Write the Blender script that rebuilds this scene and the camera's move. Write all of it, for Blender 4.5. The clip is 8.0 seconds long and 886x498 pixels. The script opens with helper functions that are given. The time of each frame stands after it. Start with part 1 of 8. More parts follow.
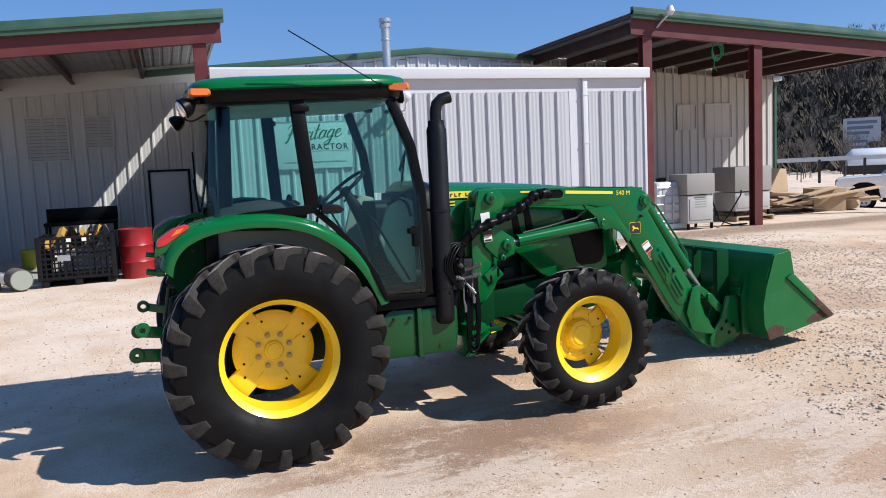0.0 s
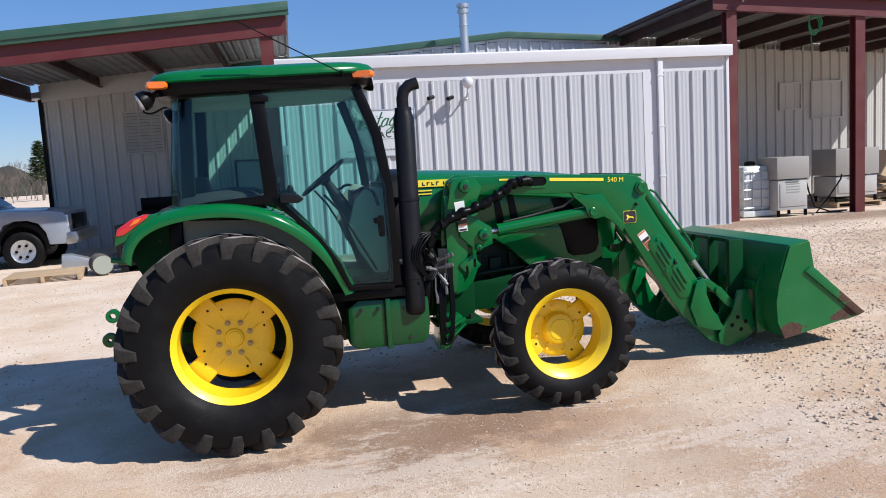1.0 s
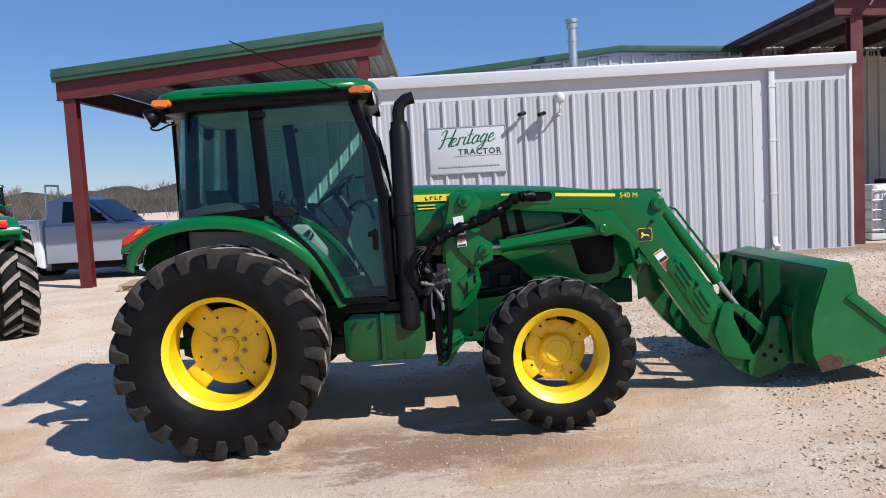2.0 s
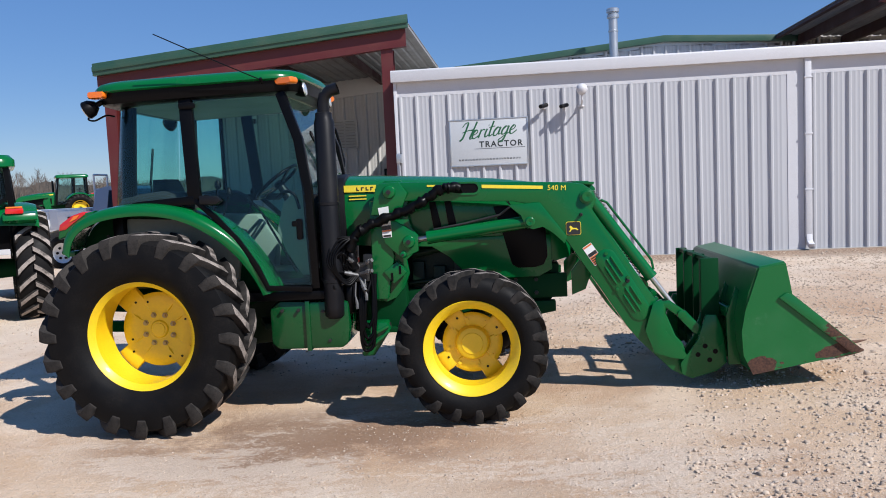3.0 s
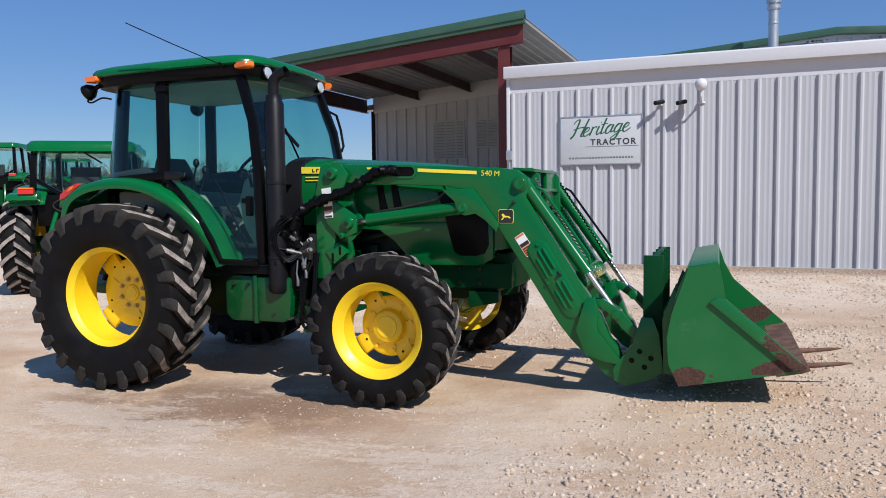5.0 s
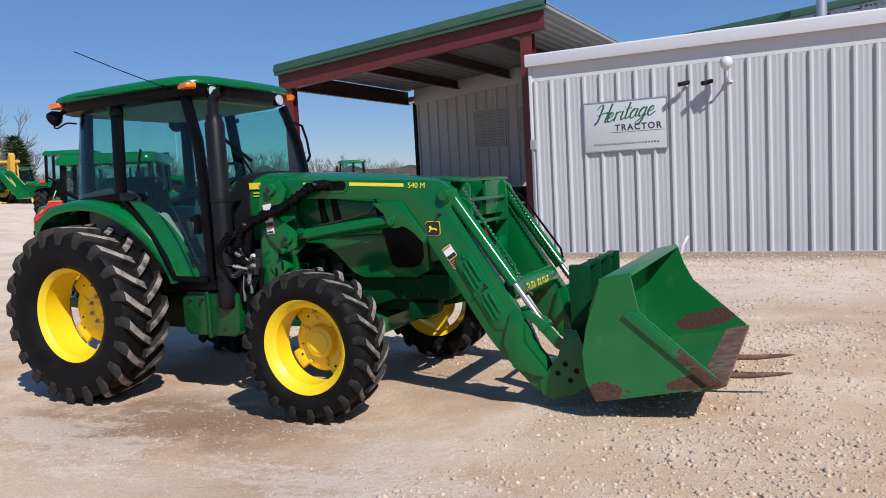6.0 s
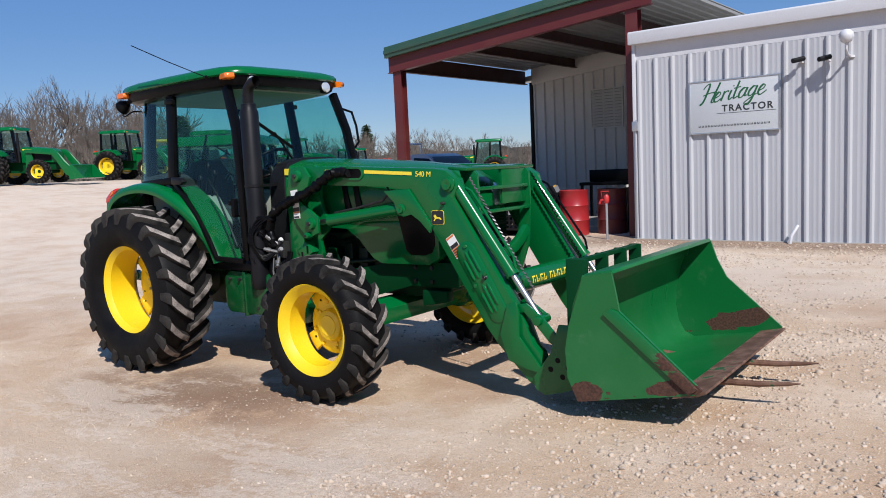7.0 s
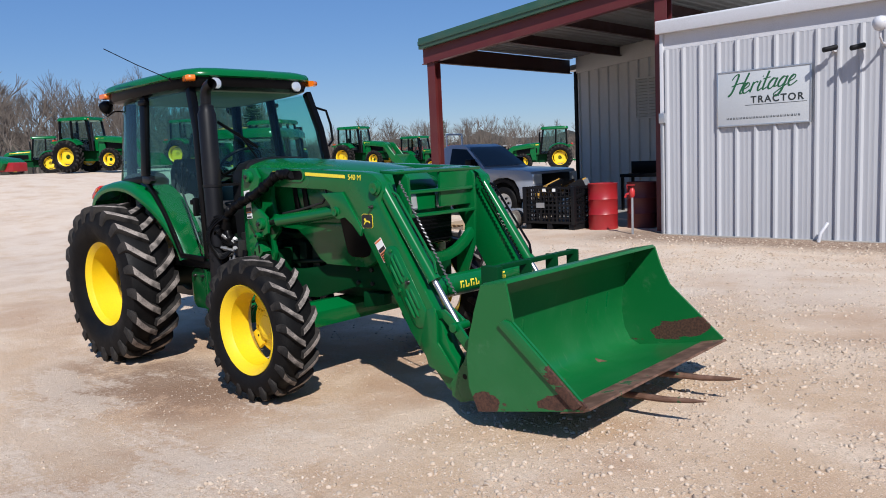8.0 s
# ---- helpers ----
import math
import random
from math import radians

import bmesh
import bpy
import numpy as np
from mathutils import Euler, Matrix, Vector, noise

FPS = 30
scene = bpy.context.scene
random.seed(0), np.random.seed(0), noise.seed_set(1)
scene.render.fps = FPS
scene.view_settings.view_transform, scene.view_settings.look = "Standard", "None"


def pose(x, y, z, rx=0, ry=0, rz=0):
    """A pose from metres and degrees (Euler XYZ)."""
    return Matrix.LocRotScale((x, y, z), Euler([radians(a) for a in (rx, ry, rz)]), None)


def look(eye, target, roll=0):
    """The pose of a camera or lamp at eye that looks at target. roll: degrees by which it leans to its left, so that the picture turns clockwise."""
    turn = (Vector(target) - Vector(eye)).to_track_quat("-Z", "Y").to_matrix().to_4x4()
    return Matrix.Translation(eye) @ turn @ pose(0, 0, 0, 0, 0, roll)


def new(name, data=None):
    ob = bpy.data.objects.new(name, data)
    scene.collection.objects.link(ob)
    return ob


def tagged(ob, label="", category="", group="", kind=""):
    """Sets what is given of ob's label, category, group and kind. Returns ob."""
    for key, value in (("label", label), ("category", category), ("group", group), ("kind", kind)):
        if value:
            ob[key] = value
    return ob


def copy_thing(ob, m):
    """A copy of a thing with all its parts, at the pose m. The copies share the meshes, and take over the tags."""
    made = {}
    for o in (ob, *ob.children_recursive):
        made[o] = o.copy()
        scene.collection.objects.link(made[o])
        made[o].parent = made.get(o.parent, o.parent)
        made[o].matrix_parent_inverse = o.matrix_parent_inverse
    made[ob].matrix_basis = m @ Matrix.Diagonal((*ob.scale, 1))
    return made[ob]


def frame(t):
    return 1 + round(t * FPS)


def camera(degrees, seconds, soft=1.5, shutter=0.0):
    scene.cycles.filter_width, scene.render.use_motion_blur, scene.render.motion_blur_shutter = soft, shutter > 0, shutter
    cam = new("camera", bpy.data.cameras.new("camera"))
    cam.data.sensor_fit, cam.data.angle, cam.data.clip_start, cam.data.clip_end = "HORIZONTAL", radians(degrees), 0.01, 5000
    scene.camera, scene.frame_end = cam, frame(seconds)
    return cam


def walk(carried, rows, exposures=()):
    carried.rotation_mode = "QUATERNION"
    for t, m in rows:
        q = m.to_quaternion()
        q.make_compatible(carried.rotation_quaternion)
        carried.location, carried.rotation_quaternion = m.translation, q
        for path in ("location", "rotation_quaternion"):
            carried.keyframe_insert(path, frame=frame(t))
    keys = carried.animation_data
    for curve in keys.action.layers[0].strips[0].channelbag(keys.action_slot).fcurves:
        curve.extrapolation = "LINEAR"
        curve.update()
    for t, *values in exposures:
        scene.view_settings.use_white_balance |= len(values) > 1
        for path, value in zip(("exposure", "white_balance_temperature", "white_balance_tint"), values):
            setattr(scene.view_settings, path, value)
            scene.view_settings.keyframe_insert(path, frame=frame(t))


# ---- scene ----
# camera and walk
cam = camera(59.9, 8.0, soft=0.95)
PATH = [
    (0, (0.184, 0.059, 1.785), (0.846, 1.935, 1.581), -2.7),
    (0.5, (0.709, -0.063, 1.732), (1.234, 1.851, 1.483), -2.6),
    (1, (1.234, -0.102, 1.741), (1.599, 1.852, 1.518), -3.4),
    (2.3, (2.604, -0.141, 1.634), (2.511, 1.851, 1.485), -3.0),
    (2.5, (2.828, -0.145, 1.627), (2.689, 1.844, 1.477), -2.9),
    (3, (3.358, -0.089, 1.588), (3.155, 1.894, 1.424), -2.7),
    (3.5, (3.829, -0.028, 1.557), (3.52, 1.938, 1.355), -2.6),
    (4, (4.259, 0.086, 1.498), (3.796, 2.023, 1.314), -2.1),
    (4.5, (4.706, 0.18, 1.438), (4.044, 2.057, 1.251), -1.2),
    (5, (5.208, 0.409, 1.386), (4.486, 2.269, 1.249), -0.7),
    (5.2, (5.413, 0.521, 1.393), (4.686, 2.379, 1.261), -0.8),
    (6.3, (6.369, 0.999, 1.583), (5.351, 2.71, 1.39), -3.7),
    (6.5, (6.518, 1.085, 1.573), (5.434, 2.755, 1.381), -3.6),
    (7, (6.917, 1.4, 1.578), (5.685, 2.962, 1.366), -2.7),
    (7.5, (7.329, 1.735, 1.606), (5.994, 3.208, 1.385), -3.6),
    (8, (7.638, 2.054, 1.648), (6.261, 3.485, 1.41), -2.6),
]
walk(cam, [(t, look(eye, target, roll)) for t, eye, target, roll in PATH], [(0, 0.44, 6150, 11), (1.2, 0.39, 6150, 11), (2.5, 0.28, 6150, 11), (4, 0.19, 6150, 11), (8, 0.15, 6150, 11)])

# world, sun
SUN = Vector((1.0, -0.70, 1.16)).normalized()
world = bpy.data.worlds.new("sky")
scene.world = world
world.use_nodes = True
wn = world.node_tree
sky = wn.nodes.new("ShaderNodeTexSky")
sky.sky_type = "NISHITA"
sky.sun_disc = False
sky.sun_elevation = math.asin(SUN.z)
sky.sun_rotation = math.atan2(SUN.x, SUN.y)
sky.air_density, sky.dust_density, sky.ozone_density = 1.0, 0.0, 2.5
wn.nodes["Background"].inputs["Strength"].default_value = 0.062
vivid = wn.nodes.new("ShaderNodeHueSaturation")
vivid.inputs["Hue"].default_value, vivid.inputs["Saturation"].default_value, vivid.inputs["Value"].default_value = 0.507, 1.15, 1.1
wn.links.new(sky.outputs[0], vivid.inputs["Color"])
clear = wn.nodes.new("ShaderNodeMix")
clear.data_type = "RGBA"
clear.inputs[0].default_value = 0.4
clear.inputs[7].default_value = (1.7, 4.3, 10.2, 1)
wn.links.new(vivid.outputs[0], clear.inputs[6])
wn.links.new(clear.outputs[2], wn.nodes["Background"].inputs["Color"])
sun = new("sun", bpy.data.lights.new("sun", "SUN"))
sun.data.energy, sun.data.angle, sun.data.color = 5.0, radians(0.53), (1.0, 0.95, 0.88)
sun.matrix_world = look(SUN * 60, (0, 0, 0))

# ---------------------------------------------------------------- materials


def material(name):
    m = bpy.data.materials.new(name)
    m.use_nodes = True
    nt = m.node_tree
    return m, nt, nt.nodes["Principled BSDF"]


def put_in(nt, socket, value):
    if isinstance(value, bpy.types.NodeSocket):
        nt.links.new(value, socket)
    elif isinstance(value, (tuple, list)) and len(value) == 3:
        socket.default_value = (*value, 1)
    else:
        socket.default_value = value


def coords(nt, what="Object"):
    return nt.nodes.new("ShaderNodeTexCoord").outputs[what]


def noise_of(nt, scale, detail=4, rough=0.55, vec=None, stretch=None, what="Object"):
    n = nt.nodes.new("ShaderNodeTexNoise")
    n.inputs["Scale"].default_value, n.inputs["Detail"].default_value, n.inputs["Roughness"].default_value = scale, detail, rough
    v = vec if vec is not None else coords(nt, what)
    if stretch:
        mp = nt.nodes.new("ShaderNodeMapping")
        mp.inputs["Scale"].default_value = stretch
        nt.links.new(v, mp.inputs["Vector"])
        v = mp.outputs[0]
    nt.links.new(v, n.inputs["Vector"])
    return n.outputs["Fac"]


def ramp(nt, fac, a, b, lo=0.0, hi=1.0):
    n = nt.nodes.new("ShaderNodeMapRange")
    n.interpolation_type = "SMOOTHSTEP"
    for i, v in ((1, a), (2, b), (3, lo), (4, hi)):
        n.inputs[i].default_value = v
    nt.links.new(fac, n.inputs[0])
    return n.outputs[0]


def mixed(nt, fac, a, b):
    n = nt.nodes.new("ShaderNodeMix")
    n.data_type = "RGBA"
    put_in(nt, n.inputs[0], fac)
    put_in(nt, n.inputs[6], a)
    put_in(nt, n.inputs[7], b)
    return n.outputs[2]


def maths(nt, op, a, b=0.0):
    n = nt.nodes.new("ShaderNodeMath")
    n.operation = op
    put_in(nt, n.inputs[0], a)
    put_in(nt, n.inputs[1], b)
    return n.outputs[0]


def bump_to(nt, bsdf, height, strength=0.3, distance=0.01):
    b = nt.nodes.new("ShaderNodeBump")
    b.inputs["Strength"].default_value, b.inputs["Distance"].default_value = strength, distance
    nt.links.new(height, b.inputs["Height"])
    nt.links.new(b.outputs[0], bsdf.inputs["Normal"])


def paint(name, color, rough=0.3, dirt=(0.25, 0.2, 0.15), dirty=0.12, metallic=0.0, coat=0.0, grain=60, bump=0.02, spec=0.5):
    """Painted or plain surface with dust in two scales."""
    m, nt, p = material(name)
    big = noise_of(nt, 2.3, 5)
    fine = noise_of(nt, grain, 3)
    dust = maths(nt, "MULTIPLY", ramp(nt, big, 0.4, 0.75), ramp(nt, fine, 0.3, 0.8))
    col = mixed(nt, maths(nt, "MULTIPLY", dust, dirty * 2), color, dirt)
    shade = mixed(nt, ramp(nt, fine, 0.2, 0.8, 0.0, 0.16), col, tuple(c * 0.6 for c in color))
    put_in(nt, p.inputs["Base Color"], shade)
    put_in(nt, p.inputs["Roughness"], ramp(nt, big, 0.3, 0.8, rough * 0.85, min(1, rough * 1.35)))
    p.inputs["Metallic"].default_value = metallic
    p.inputs["Specular IOR Level"].default_value = spec
    p.inputs["Coat Weight"].default_value = coat
    p.inputs["Coat Roughness"].default_value = 0.12
    if bump:
        bump_to(nt, p, fine, bump, 0.004)
    return m


GREEN = (0.002, 0.11, 0.025)
M_GREEN = paint("green_paint", GREEN, 0.24, dirty=0.02, coat=0.4, spec=0.2)
# Darker copy of GREEN, no dust: shade on recessed parts put into the colour.
M_GREEN_DULL = paint("darkened_green_paint", (0.002, 0.042, 0.012), 0.5, dirty=0.0, spec=0.1)
# GREEN taken down for the tank, its shade under the cab in the colour.
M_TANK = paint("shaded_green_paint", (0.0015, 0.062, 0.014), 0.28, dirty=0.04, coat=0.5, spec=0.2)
M_YELLOW = paint("yellow_paint", (0.8, 0.545, 0.006), 0.4, dirty=0.05, coat=0.2)
M_DECAL = paint("yellow_decal", (0.85, 0.66, 0.04), 0.4, dirty=0.05)
M_BLACK = paint("black_plastic", (0.0025, 0.0025, 0.003), 0.34, dirty=0.006, spec=0.12)
M_STACK = paint("charcoal_heat_paint", (0.0065, 0.0065, 0.008), 0.42, dirty=0.012, grain=120, spec=0.25)
M_STEEL = paint("dark_steel", (0.025, 0.025, 0.025), 0.45, dirty=0.1, metallic=0.4)
M_CHROME = paint("bright_steel", (0.5, 0.5, 0.51), 0.36, dirty=0.08, metallic=1.0, bump=0.0)
# Near-black green for castings and brackets, with a little dust.
M_ENGINE = paint("dark_green_castings", (0.002, 0.016, 0.007), 0.42, dirty=0.04, spec=0.3)
M_SEAT = paint("grey_cab_fabric", (0.018, 0.019, 0.021), 0.85, dirty=0.1, grain=200)
M_CABGREY = paint("grey_cab_trim", (0.27, 0.29, 0.24), 0.6, dirty=0.1)
M_WHITE = paint("white_label", (0.75, 0.75, 0.72), 0.5, dirty=0.06)
M_LABELORANGE = paint("orange_label_print", (0.62, 0.17, 0.04), 0.5, dirty=0.05)
M_LABELBLACK = paint("black_label_print", (0.015, 0.015, 0.015), 0.5, dirty=0.03)
M_ORANGE = paint("amber_lens", (0.78, 0.17, 0.008), 0.15, dirty=0.02, coat=0.8, bump=0)
M_RED = paint("red_lens", (0.55, 0.012, 0.012), 0.15, dirty=0.03, coat=0.8, bump=0)
M_LENS = paint("clear_lamp_lens", (0.72, 0.74, 0.75), 0.1, dirty=0.03, metallic=0.5, coat=0.9, bump=0)
M_BARREL = paint("red_drum_paint", (0.3, 0.012, 0.016), 0.4, dirty=0.08)
M_REDSTEEL = paint("oxide_red_steel", (0.1, 0.014, 0.014), 0.5, dirty=0.06)
M_TRIMGREEN = paint("dark_green_trim", (0.03, 0.085, 0.055), 0.45, dirty=0.08)
M_GALV = paint("galvanised_steel", (0.52, 0.54, 0.56), 0.35, dirty=0.2, metallic=0.75)
M_TRIMWHITE = paint("white_trim_metal", (0.58, 0.58, 0.6), 0.45, dirty=0.08)
M_CONCRETE = paint("grey_concrete", (0.33, 0.31, 0.28), 0.9, dirty=0.3, grain=30)
M_WOOD = paint("weathered_lumber", (0.42, 0.3, 0.18), 0.85, dirty=0.35, grain=40)
M_SILVER = paint("silver_car_paint", (0.3, 0.33, 0.38), 0.35, dirty=0.06, metallic=0.15, coat=0.5)
M_CARWHITE = paint("white_car_paint", (0.74, 0.75, 0.76), 0.3, dirty=0.1, coat=0.6)
M_CARBLUE = paint("blue_grey_car_paint", (0.12, 0.16, 0.24), 0.3, dirty=0.1, coat=0.6)
M_CABINET = paint("grubby_white_enamel", (0.42, 0.41, 0.385), 0.5, dirty=0.3)
M_CABINETTOP = paint("dull_grey_enamel", (0.3, 0.285, 0.26), 0.5, dirty=0.3)
M_TOTE = paint("milky_plastic_tank", (0.62, 0.64, 0.62), 0.4, dirty=0.2)
M_JUNK = paint("ochre_scrap", (0.4, 0.22, 0.03), 0.6, dirty=0.3)
M_HOSEGREEN = paint("green_hose", (0.03, 0.3, 0.14), 0.5)
M_REDBRIGHT = paint("bright_red_enamel", (0.5, 0.03, 0.03), 0.4)
M_SIGNGREY = paint("pale_grey_sign_panel", (0.5, 0.52, 0.535), 0.4, dirty=0.06)
M_SIGNGREEN = paint("dark_green_lettering", (0.015, 0.1, 0.04), 0.5, dirty=0.02, bump=0)
M_SIGNBLACK = paint("charcoal_lettering", (0.03, 0.035, 0.035), 0.5, dirty=0.02, bump=0)
M_BROWNMETAL = paint("ivory_wall_cladding", (0.52, 0.51, 0.48), 0.5, dirty=0.1)
# Sheet colour lowered to stand in for shade under the porch roofs.
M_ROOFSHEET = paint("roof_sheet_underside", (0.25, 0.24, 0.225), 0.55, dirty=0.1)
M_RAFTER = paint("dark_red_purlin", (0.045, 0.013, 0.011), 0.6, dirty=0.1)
M_EQUIPYELLOW = paint("machine_yellow", (0.62, 0.33, 0.03), 0.5, dirty=0.15)


def rubber_material():
    m, nt, p = material("tyre_rubber")
    big, fine = noise_of(nt, 5, 5), noise_of(nt, 90, 3)
    dust = maths(nt, "MULTIPLY", ramp(nt, big, 0.35, 0.7), ramp(nt, fine, 0.2, 0.9))
    put_in(nt, p.inputs["Base Color"], mixed(nt, maths(nt, "MULTIPLY", dust, 0.2), (0.003, 0.003, 0.0034), (0.05, 0.042, 0.036)))
    put_in(nt, p.inputs["Roughness"], ramp(nt, big, 0.3, 0.7, 0.5, 0.75))
    p.inputs["Specular IOR Level"].default_value = 0.15
    bump_to(nt, p, fine, 0.12, 0.004)
    return m


def lug_material(name, most, pale, base=(0.005, 0.0049, 0.0048)):
    """Lug rubber with ground-in dust."""
    m, nt, p = material(name)
    big, fine = noise_of(nt, 7, 5), noise_of(nt, 110, 4)
    dust = maths(nt, "MULTIPLY", ramp(nt, big, 0.3, 0.62), ramp(nt, fine, 0.1, 0.8, 0.3, 1.0))
    put_in(nt, p.inputs["Base Color"], mixed(nt, maths(nt, "MULTIPLY", dust, most), base, pale))
    p.inputs["Roughness"].default_value = 0.8
    p.inputs["Specular IOR Level"].default_value = 0.2
    bump_to(nt, p, fine, 0.2, 0.004)
    return m


def glass_material(name, tint, gloss=1.5):
    m, nt, p = material(name)
    nt.nodes.remove(p)
    out = nt.nodes["Material Output"]
    clear = nt.nodes.new("ShaderNodeBsdfTransparent")
    clear.inputs[0].default_value = (*tint, 1)
    shine = nt.nodes.new("ShaderNodeBsdfGlossy")
    shine.inputs["Roughness"].default_value = 0.02
    edge = nt.nodes.new("ShaderNodeLayerWeight")
    edge.inputs[0].default_value = 0.5
    fres = nt.nodes.new("ShaderNodeMapRange")
    fres.inputs[3].default_value, fres.inputs[4].default_value = 0.03, 0.9
    nt.links.new(maths(nt, "POWER", edge.outputs["Facing"], 5.0), fres.inputs[0])
    mix = nt.nodes.new("ShaderNodeMixShader")
    nt.links.new(fres.outputs[0], mix.inputs[0])
    nt.links.new(clear.outputs[0], mix.inputs[1])
    nt.links.new(shine.outputs[0], mix.inputs[2])
    nt.links.new(mix.outputs[0], out.inputs[0])
    return m


def worn_bucket(name, low_wear, spots):
    """Green enamel, scraped to brown rust along low edges and in the spots (centre, half size, all in metres)."""
    m, nt, p = material(name)
    c = coords(nt)
    sep = nt.nodes.new("ShaderNodeSeparateXYZ")
    nt.links.new(c, sep.inputs[0])
    patch = noise_of(nt, 5.0, 6, 0.62)
    streak = noise_of(nt, 3, 6, 0.7, stretch=(1.2, 1.2, 7))
    fine = noise_of(nt, 70, 4)
    broad = noise_of(nt, 2.2, 4)
    fl = nt.nodes.new("ShaderNodeMath")
    fl.operation = "MULTIPLY_ADD"
    nt.links.new(sep.outputs[0], fl.inputs[0])
    fl.inputs[1].default_value, fl.inputs[2].default_value = -0.193, 0.563
    height = maths(nt, "ADD", sep.outputs[2], fl.outputs[0])
    v = maths(nt, "ADD", maths(nt, "MULTIPLY", patch, 0.5), maths(nt, "MULTIPLY", streak, 0.5))
    v = maths(nt, "ADD", v, ramp(nt, height, 0.0, 0.16, low_wear, 0.0))
    for (cx, cz), (rx, rz), y0 in spots:
        dx = maths(nt, "DIVIDE", maths(nt, "SUBTRACT", sep.outputs[0], cx), rx)
        dz = maths(nt, "DIVIDE", maths(nt, "SUBTRACT", height, cz), rz)
        near = ramp(nt, maths(nt, "ABSOLUTE", maths(nt, "SUBTRACT", sep.outputs[1], y0)), 0.05, 0.14, 1.0, 0.0)
        r = maths(nt, "ADD", maths(nt, "MULTIPLY", dx, dx), maths(nt, "MULTIPLY", dz, dz))
        v = maths(nt, "ADD", v, maths(nt, "MULTIPLY", near, ramp(nt, r, 0.1, 1.5, 0.22, 0.0)))
    rust = ramp(nt, v, 0.665, 0.68)
    green = mixed(nt, ramp(nt, fine, 0.3, 0.8, 0.0, 0.25), (0.004, 0.118, 0.026), (0.012, 0.09, 0.025))
    green = mixed(nt, ramp(nt, broad, 0.42, 0.8, 0.0, 0.45), green, (0.035, 0.16, 0.06))
    scuff = ramp(nt, noise_of(nt, 6, 6, 0.75, stretch=(1, 6, 1)), 0.56, 0.74, 0.0, 0.5)
    green = mixed(nt, scuff, green, (0.07, 0.17, 0.085))
    brown = mixed(nt, ramp(nt, fine, 0.3, 0.7), (0.036, 0.015, 0.009), (0.09, 0.038, 0.022))
    put_in(nt, p.inputs["Base Color"], mixed(nt, rust, green, brown))
    put_in(nt, p.inputs["Roughness"], ramp(nt, rust, 0, 1, 0.3, 0.8))
    bump_to(nt, p, maths(nt, "ADD", maths(nt, "MULTIPLY", rust, -0.6), maths(nt, "MULTIPLY", fine, 0.3)), 0.25, 0.003)
    return m


def rust_edge():
    m, nt, p = material("rusted_edge_steel")
    a, b = noise_of(nt, 9, 6), noise_of(nt, 80, 4)
    col = mixed(nt, ramp(nt, a, 0.4, 0.65), (0.1, 0.05, 0.03), (0.2, 0.11, 0.075))
    put_in(nt, p.inputs["Base Color"], mixed(nt, ramp(nt, a, 0.62, 0.66), col, (0.02, 0.09, 0.03)))
    p.inputs["Roughness"].default_value = 0.75
    p.inputs["Metallic"].default_value = 0.2
    bump_to(nt, p, b, 0.2, 0.003)
    return m


def siding_material():
    """White ribbed steel wall, faintly streaked and dirty near joints."""
    m, nt, p = material("white_ribbed_steel")
    streak = noise_of(nt, 3.0, 6, 0.6, stretch=(4, 4, 0.25), what="Generated")
    big = noise_of(nt, 0.8, 4)
    fine = noise_of(nt, 45, 4)
    col = mixed(nt, ramp(nt, streak, 0.45, 0.8, 0.0, 0.5), (0.435, 0.44, 0.46), (0.34, 0.335, 0.335))
    put_in(nt, p.inputs["Base Color"], mixed(nt, ramp(nt, maths(nt, "MULTIPLY", big, fine), 0.3, 0.6, 0.0, 0.35), col, (0.37, 0.34, 0.31)))
    p.inputs["Roughness"].default_value = 0.42
    bump_to(nt, p, noise_of(nt, 6, 3), 0.05, 0.02)
    return m


